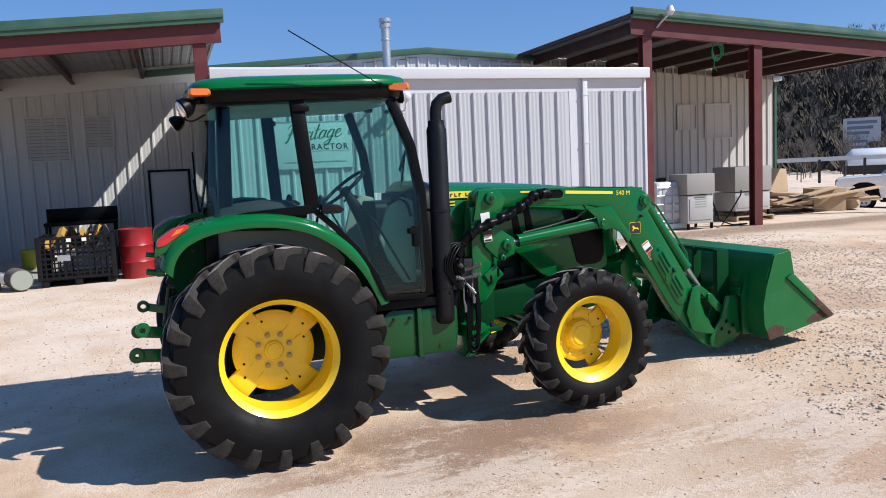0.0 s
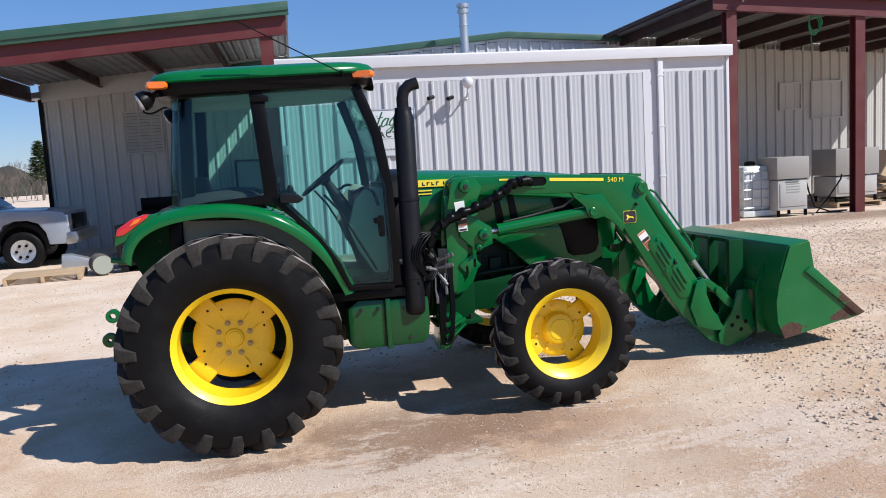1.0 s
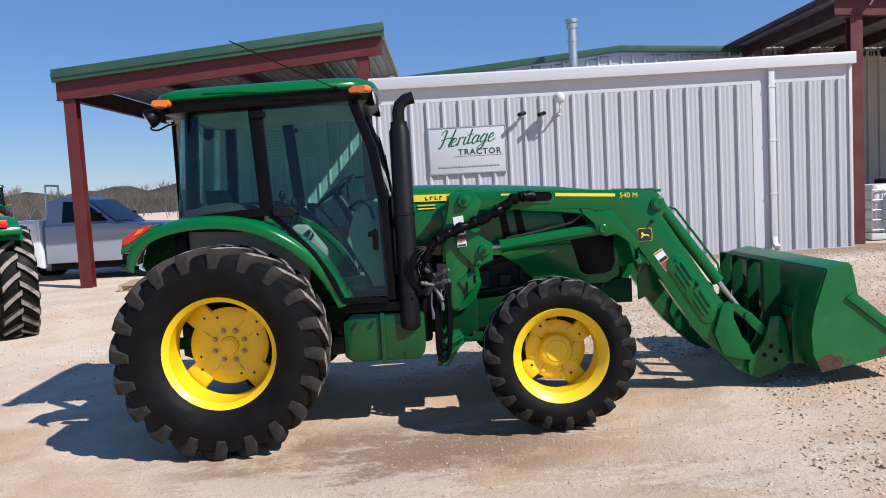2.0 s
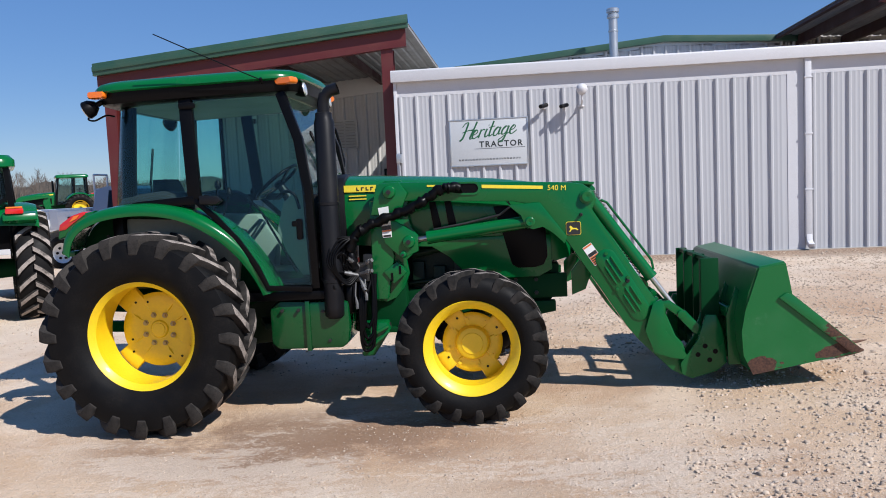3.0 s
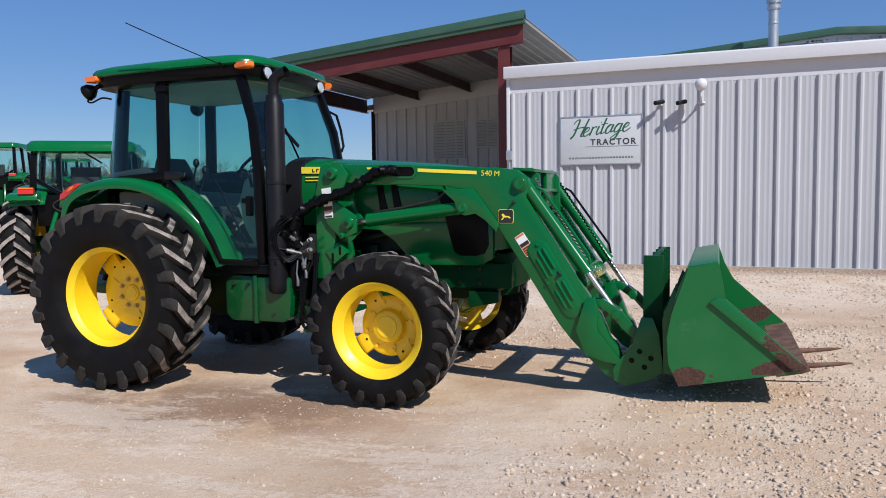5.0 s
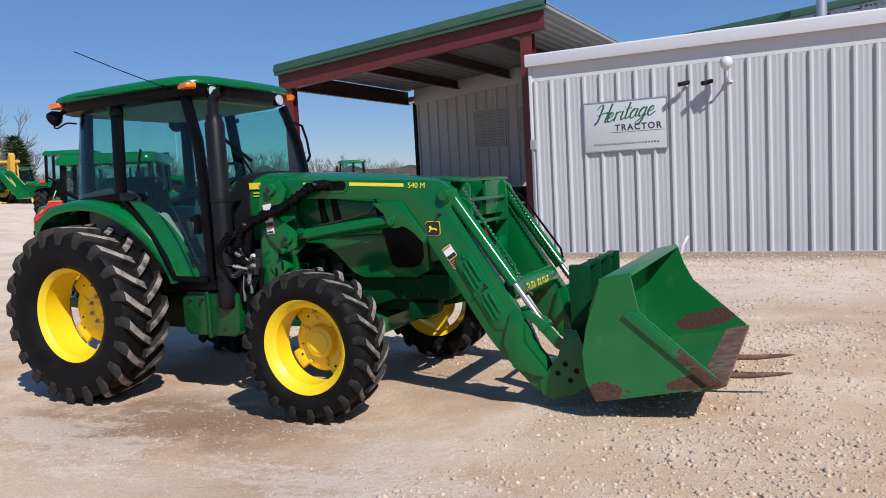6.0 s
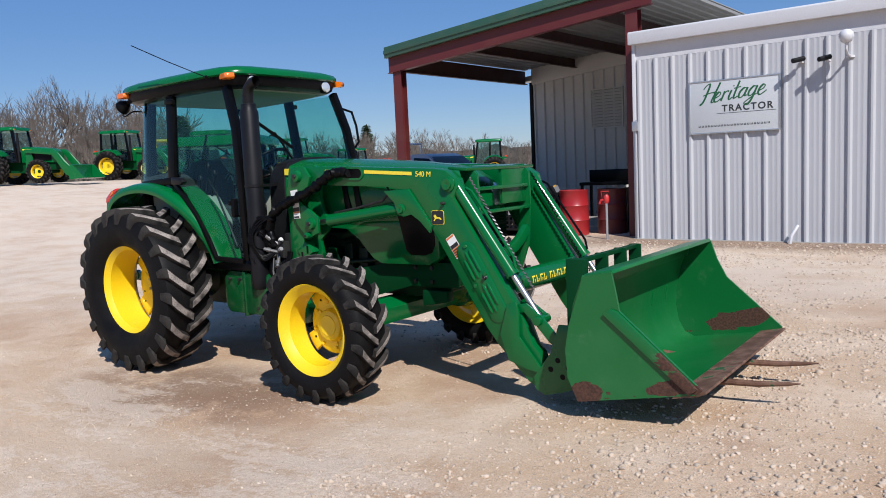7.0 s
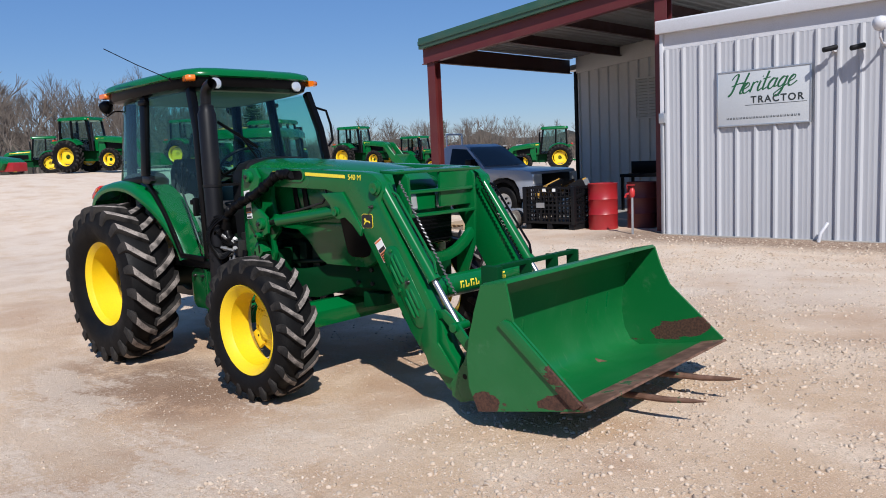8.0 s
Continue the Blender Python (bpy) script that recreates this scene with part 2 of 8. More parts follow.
def ground_material():
    """Crushed limestone over tan dirt: pale stone drifts, packed wheel tracks, an oily brown patch."""
    m, nt, p = material("limestone_gravel_ground")
    c = coords(nt)
    broad = noise_of(nt, 0.22, 6, 0.6)
    mid = noise_of(nt, 1.3, 6, 0.65)
    tracks = noise_of(nt, 1.0, 5, 0.6, stretch=(0.25, 1.5, 1))
    fine = noise_of(nt, 24, 5, 0.7)
    grit = noise_of(nt, 130, 3, 0.7)
    vor = nt.nodes.new("ShaderNodeTexVoronoi")
    vor.inputs["Scale"].default_value = 38
    nt.links.new(c, vor.inputs["Vector"])
    vor2 = nt.nodes.new("ShaderNodeTexVoronoi")
    vor2.inputs["Scale"].default_value = 90
    nt.links.new(c, vor2.inputs["Vector"])
    sep = nt.nodes.new("ShaderNodeSeparateColor")
    nt.links.new(vor.outputs["Color"], sep.inputs[0])
    tan = mixed(nt, ramp(nt, mid, 0.36, 0.66), (0.56, 0.39, 0.25), (0.69, 0.53, 0.385))
    tan = mixed(nt, ramp(nt, tracks, 0.5, 0.7, 0.0, 0.5), tan, (0.71, 0.575, 0.44))
    tan = mixed(nt, ramp(nt, noise_of(nt, 0.5, 6, 0.62), 0.44, 0.6, 0.0, 0.8), tan, (0.46, 0.29, 0.175))
    stone = mixed(nt, sep.outputs[0], (0.46, 0.37, 0.28), (0.74, 0.62, 0.5))
    drift = ramp(nt, maths(nt, "ADD", maths(nt, "MULTIPLY", broad, 0.6), maths(nt, "MULTIPLY", mid, 0.4)), 0.42, 0.6)
    shown = maths(nt, "MULTIPLY", ramp(nt, vor.outputs["Distance"], 0.3, 0.5, 1.0, 0.0), maths(nt, "MULTIPLY", drift, maths(nt, "MULTIPLY", ramp(nt, sep.outputs[1], 0.3, 0.45), 0.55)))
    col = mixed(nt, shown, tan, stone)
    col = mixed(nt, ramp(nt, fine, 0.58, 0.85, 0.0, 0.4), col, (0.36, 0.26, 0.18))
    col = mixed(nt, ramp(nt, grit, 0.54, 0.66, 0.0, 0.7), col, (0.3, 0.23, 0.17))
    col = mixed(nt, ramp(nt, grit, 0.45, 0.33, 0.0, 0.65), col, (0.8, 0.7, 0.59))
    # damp, oily earth beside the machine
    xyz = nt.nodes.new("ShaderNodeSeparateXYZ")
    nt.links.new(c, xyz.inputs[0])
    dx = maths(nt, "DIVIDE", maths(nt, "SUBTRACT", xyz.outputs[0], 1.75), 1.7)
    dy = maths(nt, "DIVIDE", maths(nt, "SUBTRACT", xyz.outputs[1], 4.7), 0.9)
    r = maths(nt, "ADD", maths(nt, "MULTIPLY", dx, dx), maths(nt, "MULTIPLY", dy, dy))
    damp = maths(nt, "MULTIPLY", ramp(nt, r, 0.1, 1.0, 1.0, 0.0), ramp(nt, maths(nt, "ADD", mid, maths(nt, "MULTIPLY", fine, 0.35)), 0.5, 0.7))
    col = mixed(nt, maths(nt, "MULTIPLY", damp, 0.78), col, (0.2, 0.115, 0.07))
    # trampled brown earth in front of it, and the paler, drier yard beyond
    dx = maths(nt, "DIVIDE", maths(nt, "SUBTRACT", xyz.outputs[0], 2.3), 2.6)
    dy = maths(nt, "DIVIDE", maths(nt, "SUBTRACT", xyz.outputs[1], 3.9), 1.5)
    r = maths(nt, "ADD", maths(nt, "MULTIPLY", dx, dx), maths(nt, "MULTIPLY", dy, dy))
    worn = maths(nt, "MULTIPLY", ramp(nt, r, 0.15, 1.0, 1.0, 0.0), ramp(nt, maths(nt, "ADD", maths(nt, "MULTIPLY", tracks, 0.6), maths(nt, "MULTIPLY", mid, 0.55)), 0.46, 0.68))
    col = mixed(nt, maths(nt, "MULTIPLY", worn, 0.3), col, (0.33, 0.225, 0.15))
    # crushed, pale fines ground into it by the wheels
    crushed = maths(nt, "MULTIPLY", ramp(nt, r, 0.3, 1.6, 1.0, 0.0), ramp(nt, maths(nt, "ADD", maths(nt, "MULTIPLY", noise_of(nt, 0.9, 6, 0.7, stretch=(0.6, 1.5, 1)), 0.75), maths(nt, "MULTIPLY", fine, 0.25)), 0.49, 0.56, 0.0, 0.55))
    col = mixed(nt, crushed, col, mixed(nt, ramp(nt, grit, 0.4, 0.6), (0.78, 0.67, 0.55), (0.6, 0.49, 0.39)))
    pale = maths(nt, "MULTIPLY", ramp(nt, maths(nt, "SUBTRACT", xyz.outputs[1], maths(nt, "MULTIPLY", xyz.outputs[0], 0.35)), 5.0, 9.5), ramp(nt, mid, 0.3, 0.62, 0.3, 0.75))
    col = mixed(nt, pale, col, (0.64, 0.54, 0.44))
    # washed-out red soil along the wall's foot
    foot = maths(nt, "MULTIPLY", ramp(nt, maths(nt, "ADD", xyz.outputs[1], maths(nt, "MULTIPLY", mid, 1.6)), 13.6, 14.7), maths(nt, "MULTIPLY", ramp(nt, fine, 0.35, 0.6, 0.45, 0.95), maths(nt, "MULTIPLY", ramp(nt, xyz.outputs[1], 14.6, 15.2, 1.0, 0.0), ramp(nt, xyz.outputs[0], -1.0, 1.0))))
    col = mixed(nt, foot, col, (0.2, 0.125, 0.08))
    put_in(nt, p.inputs["Base Color"], col)
    p.inputs["Roughness"].default_value = 0.95
    p.inputs["Specular IOR Level"].default_value = 0.2
    h = maths(nt, "ADD", maths(nt, "MULTIPLY", shown, 0.15), maths(nt, "ADD", maths(nt, "MULTIPLY", fine, 0.9), maths(nt, "MULTIPLY", grit, 0.5)))
    bump_to(nt, p, h, 0.75, 0.02)
    return m


def stone_material():
    m, nt, p = material("loose_limestone")
    g = nt.nodes.new("ShaderNodeNewGeometry")
    isl = g.outputs["Random Per Island"]
    a = mixed(nt, isl, (0.34, 0.26, 0.19), (0.54, 0.44, 0.345))
    put_in(nt, p.inputs["Base Color"], mixed(nt, ramp(nt, noise_of(nt, 120, 3), 0.3, 0.7, 0.0, 0.5), a, (0.5, 0.4, 0.305)))
    p.inputs["Roughness"].default_value = 0.95
    return m


def bark_material(name, a, b, scale=14):
    m, nt, p = material(name)
    n = noise_of(nt, scale, 6, 0.65)
    put_in(nt, p.inputs["Base Color"], mixed(nt, ramp(nt, n, 0.3, 0.7), a, b))
    p.inputs["Roughness"].default_value = 0.95
    return m


M_RUBBER, M_LUG = rubber_material(), lug_material("tread_rubber", 0.55, (0.07, 0.061, 0.054))
M_LUGTOP = lug_material("worn_tread_rubber", 0.95, (0.4, 0.345, 0.305), (0.035, 0.031, 0.028))
M_GLASS = glass_material("blue_green_cab_glass", (0.71, 0.89, 0.86))
M_CARGLASS = glass_material("dark_car_glass", (0.12, 0.14, 0.16))
M_BUCKET = worn_bucket("scraped_green_enamel", 0.02, [((4.2, 0.1), (0.06, 0.07), 0.55)])
M_BUCKETSIDE = worn_bucket("rust_patched_green_enamel", 0.05, [((4.47, 0.105), (0.2, 0.075), 0.85), ((4.62, 0.12), (0.12, 0.07), 0.85)])
M_BUCKETNEAR = worn_bucket("rust_scraped_green_enamel", 0.14, [((4.15, 0.06), (0.1, 0.07), -0.83), ((4.62, 0.05), (0.12, 0.045), -0.83)])
M_CUTTER = worn_bucket("rubbed_green_bar", 0.25, [((4.62, 0.12), (0.16, 0.16), -0.83), ((4.6, 0.12), (0.2, 0.2), 0.85)])
M_EDGE = rust_edge()
M_SPRING = paint("dull_spring_steel", (0.16, 0.16, 0.165), 0.5, metallic=0.6)
M_COUPLER = paint("nickel_coupler_steel", (0.22, 0.22, 0.22), 0.5, metallic=0.9)
M_NUT = paint("dusty_nut_steel", (0.4, 0.3, 0.14), 0.5)
M_SIDING, M_GROUND, M_STONE = siding_material(), ground_material(), stone_material()
M_BARK = bark_material("grey_bark", (0.07, 0.058, 0.048), (0.15, 0.125, 0.105))
M_LEAF = bark_material("evergreen_needles", (0.045, 0.075, 0.03), (0.11, 0.16, 0.065))
M_BRUSH = bark_material("dry_brown_brush", (0.03, 0.026, 0.018), (0.062, 0.051, 0.035), 0.35)
M_HILL = bark_material("leafless_hillside", (0.02, 0.02, 0.013), (0.05, 0.044, 0.032), 0.25)

# ---------------------------------------------------------------- mesh helpers


class Shape:
    """Vertices and faces of one mesh, gathered piece by piece."""

    def __init__(self):
        self.v, self.f, self.k = [], [], []

    def add(self, verts, faces, k=0, m=None):
        n = len(self.v)
        self.v += [tuple(m @ Vector(p)) if m is not None else tuple(p) for p in verts]
        self.f += [tuple(i + n for i in q) for q in faces]
        self.k += [k] * len(faces)
        return self

    def box(self, x0, x1, y0, y1, z0, z1, k=0, m=None):
        p = [(x, y, z) for x in (x0, x1) for y in (y0, y1) for z in (z0, z1)]
        return self.add(p, [(0, 1, 3, 2), (4, 6, 7, 5), (0, 4, 5, 1), (2, 3, 7, 6), (0, 2, 6, 4), (1, 5, 7, 3)], k, m)

    def plate(self, outline, y0, y1, k=0):
        """An outline in x and z, given thickness along y."""
        n = len(outline)
        area = sum(outline[i][0] * outline[(i + 1) % n][1] - outline[(i + 1) % n][0] * outline[i][1] for i in range(n))
        o = list(outline) if area > 0 else list(outline)[::-1]
        y0, y1 = min(y0, y1), max(y0, y1)
        p = [(x, y0, z) for x, z in o] + [(x, y1, z) for x, z in o]
        f = [tuple(range(n)), tuple(range(2 * n - 1, n - 1, -1))]
        f += [(i, n + i, n + (i + 1) % n, (i + 1) % n) for i in range(n)]
        return self.add(p, f, k)

    def tube(self, pts, r, n=10, k=0, caps=True):
        pts = [Vector(p) for p in pts]
        rs = r if isinstance(r, (list, tuple)) else [r] * len(pts)
        v, f = [], []
        side = None
        for i, p in enumerate(pts):
            d = (pts[min(i + 1, len(pts) - 1)] - pts[max(i - 1, 0)]).normalized()
            if side is None:
                side = d.orthogonal().normalized()
            side = (side - d * side.dot(d)).normalized()
            up = d.cross(side)
            v += [tuple(p + rs[i] * (math.cos(2 * math.pi * j / n) * side + math.sin(2 * math.pi * j / n) * up)) for j in range(n)]
        for i in range(len(pts) - 1):
            f += [(i * n + j, i * n + (j + 1) % n, (i + 1) * n + (j + 1) % n, (i + 1) * n + j) for j in range(n)]
        if caps:
            f += [tuple(range(n))[::-1], tuple(range((len(pts) - 1) * n, len(pts) * n))]
        return self.add(v, f, k)

    def bar(self, pts, w, h, k=0, up=(0, 0, 1)):
        """A flat bar along a line of points: w across, h along up."""
        pts = [Vector(p) for p in pts]
        v, f = [], []
        for i, p in enumerate(pts):
            d = (pts[min(i + 1, len(pts) - 1)] - pts[max(i - 1, 0)]).normalized()
            s = d.cross(Vector(up)).normalized()
            t = s.cross(d)
            v += [tuple(p + a * w / 2 * s + b * h / 2 * t) for a, b in ((-1, -1), (1, -1), (1, 1), (-1, 1))]
        for i in range(len(pts) - 1):
            f += [(i * 4 + j, i * 4 + (j + 1) % 4, i * 4 + 4 + (j + 1) % 4, i * 4 + 4 + j) for j in range(4)]
        f += [(3, 2, 1, 0), tuple(len(pts) * 4 - 4 + j for j in range(4))]
        return self.add(v, f, k)

    def spin(self, prof, n=48, c=(0, 0, 0), k=0, closed=False):
        """A profile of (radius, y) turned round the y axis through c."""
        v = [(c[0] + r * math.cos(2 * math.pi * j / n), c[1] + y, c[2] + r * math.sin(2 * math.pi * j / n)) for r, y in prof for j in range(n)]
        m = len(prof)
        f = [(i * n + j, i * n + (j + 1) % n, ((i + 1) % m) * n + (j + 1) % n, ((i + 1) % m) * n + j) for i in range(m if closed else m - 1) for j in range(n)]
        return self.add(v, f, k)

    def turn(self, prof, n=32, c=(0, 0, 0), k=0):
        """A profile of (radius, z) turned round an upright axis, closed above and below."""
        v = [(c[0] + r * math.cos(2 * math.pi * j / n), c[1] + r * math.sin(2 * math.pi * j / n), c[2] + z) for r, z in prof for j in range(n)]
        m = len(prof)
        f = [(i * n + j, i * n + (j + 1) % n, (i + 1) * n + (j + 1) % n, (i + 1) * n + j) for i in range(m - 1) for j in range(n)]
        f += [tuple(range(n))[::-1], tuple(range((m - 1) * n, m * n))]
        return self.add(v, f, k)

    def loft(self, rings, k=0, caps=True, closed=True):
        n = len(rings[0])
        v = [p for r in rings for p in r]
        f = []
        for i in range(len(rings) - 1):
            f += [(i * n + j, i * n + (j + 1) % n, (i + 1) * n + (j + 1) % n, (i + 1) * n + j) for j in range(n if closed else n - 1)]
        if caps and closed:
            f += [tuple(range(n))[::-1], tuple(range((len(rings) - 1) * n, len(rings) * n))]
        return self.add(v, f, k)


def part(name, shape, mats, parent=None, label="", bevel=0.0, smooth=35, at=None, tidy=True):
    """Links a shape as one mesh object, under a thing or a part where one is given."""
    me = bpy.data.meshes.new(name)
    me.from_pydata(shape.v, [], shape.f)
    for m in mats if isinstance(mats, (list, tuple)) else [mats]:
        me.materials.append(m)
    if any(shape.k):
        me.polygons.foreach_set("material_index", shape.k)
    if tidy:
        bm = bmesh.new()
        bm.from_mesh(me)
        bmesh.ops.recalc_face_normals(bm, faces=bm.faces)
        if bevel:
            edges = [e for e in bm.edges if len(e.link_faces) == 2 and e.calc_face_angle(0) > 0.5]
            bmesh.ops.bevel(bm, geom=edges, offset=bevel, segments=2, profile=0.6, affect="EDGES", clamp_overlap=True)
        bm.to_mesh(me)
        bm.free()
    me.shade_smooth()
    me.set_sharp_from_angle(angle=radians(smooth))
    ob = new(name, me)
    if at is not None:
        ob.matrix_basis = at
    if parent is not None:
        ob.parent = parent
    if label:
        ob["label"] = label
    if mats is M_GLASS:
        ob.visible_shadow = False
    return ob


def thing(name, m, label, category, group="", kind=""):
    ob = new(name)
    ob.empty_display_size = 0.2
    ob.matrix_basis = m
    return tagged(ob, label, category, group, kind)


def rounded(cx, cy, hx, hy, r, n=5):
    """A rounded rectangle, counter-clockwise."""
    out = []
    for sx, sy, a in ((1, 1, 0), (-1, 1, 90), (-1, -1, 180), (1, -1, 270)):
        for i in range(n + 1):
            t = radians(a + 90 * i / n)
            out.append((cx + sx * (hx - r) + r * math.cos(t), cy + sy * (hy - r) + r * math.sin(t)))
    return out


def ground_z(x, y):
    """Height of the yard: nearly level, rising a little to the north, to the east and far to the west."""
    def step(a, b, t):
        t = min(1, max(0, (t - a) / (b - a)))
        return t * t * (3 - 2 * t)
    near = -0.03 + 0.18 * step(1.8, 6.2, x)
    far = 0.12
    w = step(6.5, 13.0, y)
    z = near * (1 - w) + far * w
    z -= 0.55 * step(17.5, 27, x)
    z += 1.6 * step(9, 33, -x) * step(-6, 4, y) * (1 - step(24, 50, y))
    return z

# ---------------------------------------------------------------- the tractor with its loader


def tyre_shape(R, W, rr, detail=1):
    """The carcass of a tractor tyre round the y axis."""
    s = Shape()
    b = R - 0.038 * R / 0.72
    prof = [(rr - 0.01, -0.36 * W), (rr + 0.025, -0.43 * W), (rr + 0.3 * (b - rr), -0.5 * W), (rr + 0.62 * (b - rr), -0.5 * W), (b - 0.03, -0.455 * W), (b - 0.006, -0.36 * W), (b, 0)]
    prof += [(r, -y) for r, y in prof[-2::-1]]
    return s.spin(prof, 72 if detail else 40)


def lug_shape(R, W, sgn, a0=0.0):
    """One slanting tread lug on the half of the tyre towards sgn y."""
    b = R - 0.038 * R / 0.72
    lug = 0.068 * R / 0.72
    rows = ((-0.03, 0.34, R - b, 1.0), (0.16, 0.24, R - b, 1.0), (0.34, 0.11, R - b, 1.1), (0.462, 0.0, R - b - 0.008, 1.25), (0.495, -0.02, -0.014, 1.25), (0.508, -0.035, -0.1 * R / 0.72, 1.0))
    v, f = [], []
    for w, sweep, rise, wide in rows:
        a = a0 - sweep * 0.75
        half = lug * wide / R / 2
        low = b - (0.03 if w < 0.48 else 0.02) if rise > 0 else b + rise - 0.03
        wl = w if w < 0.45 else w - 0.05
        for da, r, ww in ((-half * 1.3, low, wl), (half * 1.3, low, wl), (half, b + rise, w), (-half, b + rise, w)):
            v.append((r * math.cos(a + da), sgn * ww * W, r * math.sin(a + da)))
    for q in range(len(rows) - 1):
        f += [(q * 4 + j, q * 4 + (j + 1) % 4, q * 4 + 4 + (j + 1) % 4, q * 4 + 4 + j) for j in range(4)]
    f += [(3, 2, 1, 0), tuple(len(rows) * 4 - 4 + j for j in range(4))]
    return v, f


def wheel(parent, name, c, side, R, W, rr, disc, flange, lugs, boss, turn_by, detail=1):
    """Wheel at c: a disc with its rim, tyre, hub and nuts. disc and flange: offsets outwards from the middle of the tyre."""
    def out(pts):
        return [(r, side * y) for r, y in pts]
    at = pose(*c) @ pose(0, 0, 0, 0, turn_by, 0)
    ri = rr - 0.035
    s = Shape()
    n = 96 if detail else 48
    ring = []
    for j in range(n):
        a = 2 * math.pi * j / n
        k = abs((a / (math.pi / 2) + 0.5) % 1 - 0.5)
        ring.append(ri * (0.99 if k > 0.31 else 0.835 if rr > 0.4 else 0.76))
    rows = []
    for t, dy in ((0.0, 0.0), (0.5, 0.0), (0.62, 0.012), (0.9, 0.012), (1.0, 0.0)):
        rows.append([(max(t, 0.02) * r * math.cos(2 * math.pi * j / n), side * (disc + dy), max(t, 0.02) * r * math.sin(2 * math.pi * j / n)) for j, r in enumerate(ring)])
    rows += [[(x, y - side * 0.014, z) for x, y, z in rr_] for rr_ in rows[::-1]]
    s.loft(rows, caps=False)
    w = part(name, s, M_YELLOW, parent, at=at, label="yellow painted steel wheel disc")
    s = Shape()
    s.spin(out([(rr + 0.012, flange), (rr + 0.02, flange - 0.012), (rr - 0.005, flange - 0.03), (ri, flange - 0.06), (ri, -flange + 0.05), (rr + 0.012, -flange), (rr + 0.012, -flange - 0.012), (ri - 0.012, -flange + 0.05), (ri - 0.012, flange - 0.055), (rr - 0.012, flange - 0.012)]), n, closed=True)
    part("rim", s, M_YELLOW, w, "yellow painted steel rim")
    s = tyre_shape(R, W, rr, detail)
    if not detail:
        for i in range(2 * lugs):
            s.add(*lug_shape(R, W, -1 if i % 2 else 1, math.pi * i / lugs), 1)
    part("tyre", s, [M_RUBBER, M_LUG], w, "black farm tyre with dusty lugs", smooth=40)
    if not detail:
        return w
    for sgn in (-1, 1):
        lug = Shape().add(*lug_shape(R, W, sgn))
        for q in range(3):
            lug.k[q * 4 + 2] = 1
        one = part("tread_lug", lug, [M_LUG, M_LUGTOP], w, "worn dusty rubber lug", bevel=0.004)
        for i in range(lugs):
            ob = one if i == 0 else new("tread_lug", one.data)
            ob.parent = w
            ob.matrix_basis = Matrix.Rotation(-2 * math.pi * (i + (0.5 if sgn > 0 else 0)) / lugs, 4, "Y")
    s = Shape()
    br, bh = boss
    s.spin(out([(0.001, disc + bh), (br * 0.8, disc + bh), (br * 0.92, disc + bh - 0.008), (br, disc + bh - 0.03), (br * 1.05, disc)]), 40)
    s.spin(out([(0.001, disc + bh + 0.006), (br * 0.62, disc + bh + 0.005), (br * 0.66, disc + bh - 0.002)]), 32)
    part("hub", s, M_YELLOW, w)
    nuts = 8
    for i in range(nuts):
        a = 2 * math.pi * (i + 0.5) / nuts
        r = (0.108 if br < 0.1 else br + 0.05)
        s = Shape()
        s.spin(out([(0.021, disc), (0.021, disc + 0.006), (0.013, disc + 0.007), (0.013, disc + 0.024), (0.001, disc + 0.025)]), 6, (r * math.cos(a), 0, r * math.sin(a)))
        part("wheel_nut", s, M_NUT if br < 0.1 else M_YELLOW, w)
    for i in range(8):
        a = 2 * math.pi * (i // 2) / 4 + (0.22 if i % 2 else -0.12) + 0.5
        r = ri * (0.72 if i % 2 else 0.6)
        s = Shape()
        s.spin(out([(0.009, disc + 0.006), (0.008, disc + 0.0155), (0.001, disc + 0.0156)]), 8, (r * math.cos(a), 0, r * math.sin(a)))
        part("bolt_hole", s, M_BLACK, w)
    return w


HEAD = 1.5
T0 = pose(0.75, 5.885, 0, 0, 0, HEAD)
tractor = thing("tractor", T0, "green farm tractor with yellow wheels, cab and front loader on gravel", "tractor")
P = tractor

# wheels
for sd in (-1, 1):
    wheel(P, "rear_wheel", (-0.01, sd * 0.90, 0.662), sd, 0.703, 0.43, 0.385, -0.14, 0.165, 20, (0.07, 0.012), 8 + 5 * sd)
    wheel(P, "front_wheel", (2.23, sd * 0.965, 0.516), sd, 0.507, 0.295, 0.305, -0.105, 0.125, 19, (0.115, 0.055), 20 + 9 * sd)

# running gear
s = Shape()
s.plate([(-0.42, 0.5), (-0.3, 0.42), (0.5, 0.42), (1.4, 0.5), (1.4, 0.98), (0.3, 1.0), (-0.42, 1.0)], -0.24, 0.24)
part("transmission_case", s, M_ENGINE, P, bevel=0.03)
s = Shape()
s.spin([(0.001, -0.745), (0.12, -0.745), (0.12, -0.70), (0.09, -0.68), (0.13, -0.3), (0.2, -0.22), (0.2, 0.22), (0.13, 0.3), (0.09, 0.68), (0.12, 0.70), (0.12, 0.745), (0.001, 0.745)], 24, (-0.01, 0, 0.662))
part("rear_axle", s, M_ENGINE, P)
s = Shape()
s.plate([(1.35, 0.62), (2.55, 0.62), (2.7, 0.7), (2.7, 1.2), (1.35, 1.2)], -0.17, 0.17)
for i in range(7):
    u = 1.45 + 0.16 * i
    s.box(u, u + 0.09, -0.235, -0.17, 0.72 + 0.03 * (i % 3), 1.02 - 0.04 * (i % 2))
s.tube([(1.5, -0.24, 1.1), (1.8, -0.27, 1.08), (2.1, -0.26, 1.14), (2.5, -0.24, 1.1)], 0.03, 8)
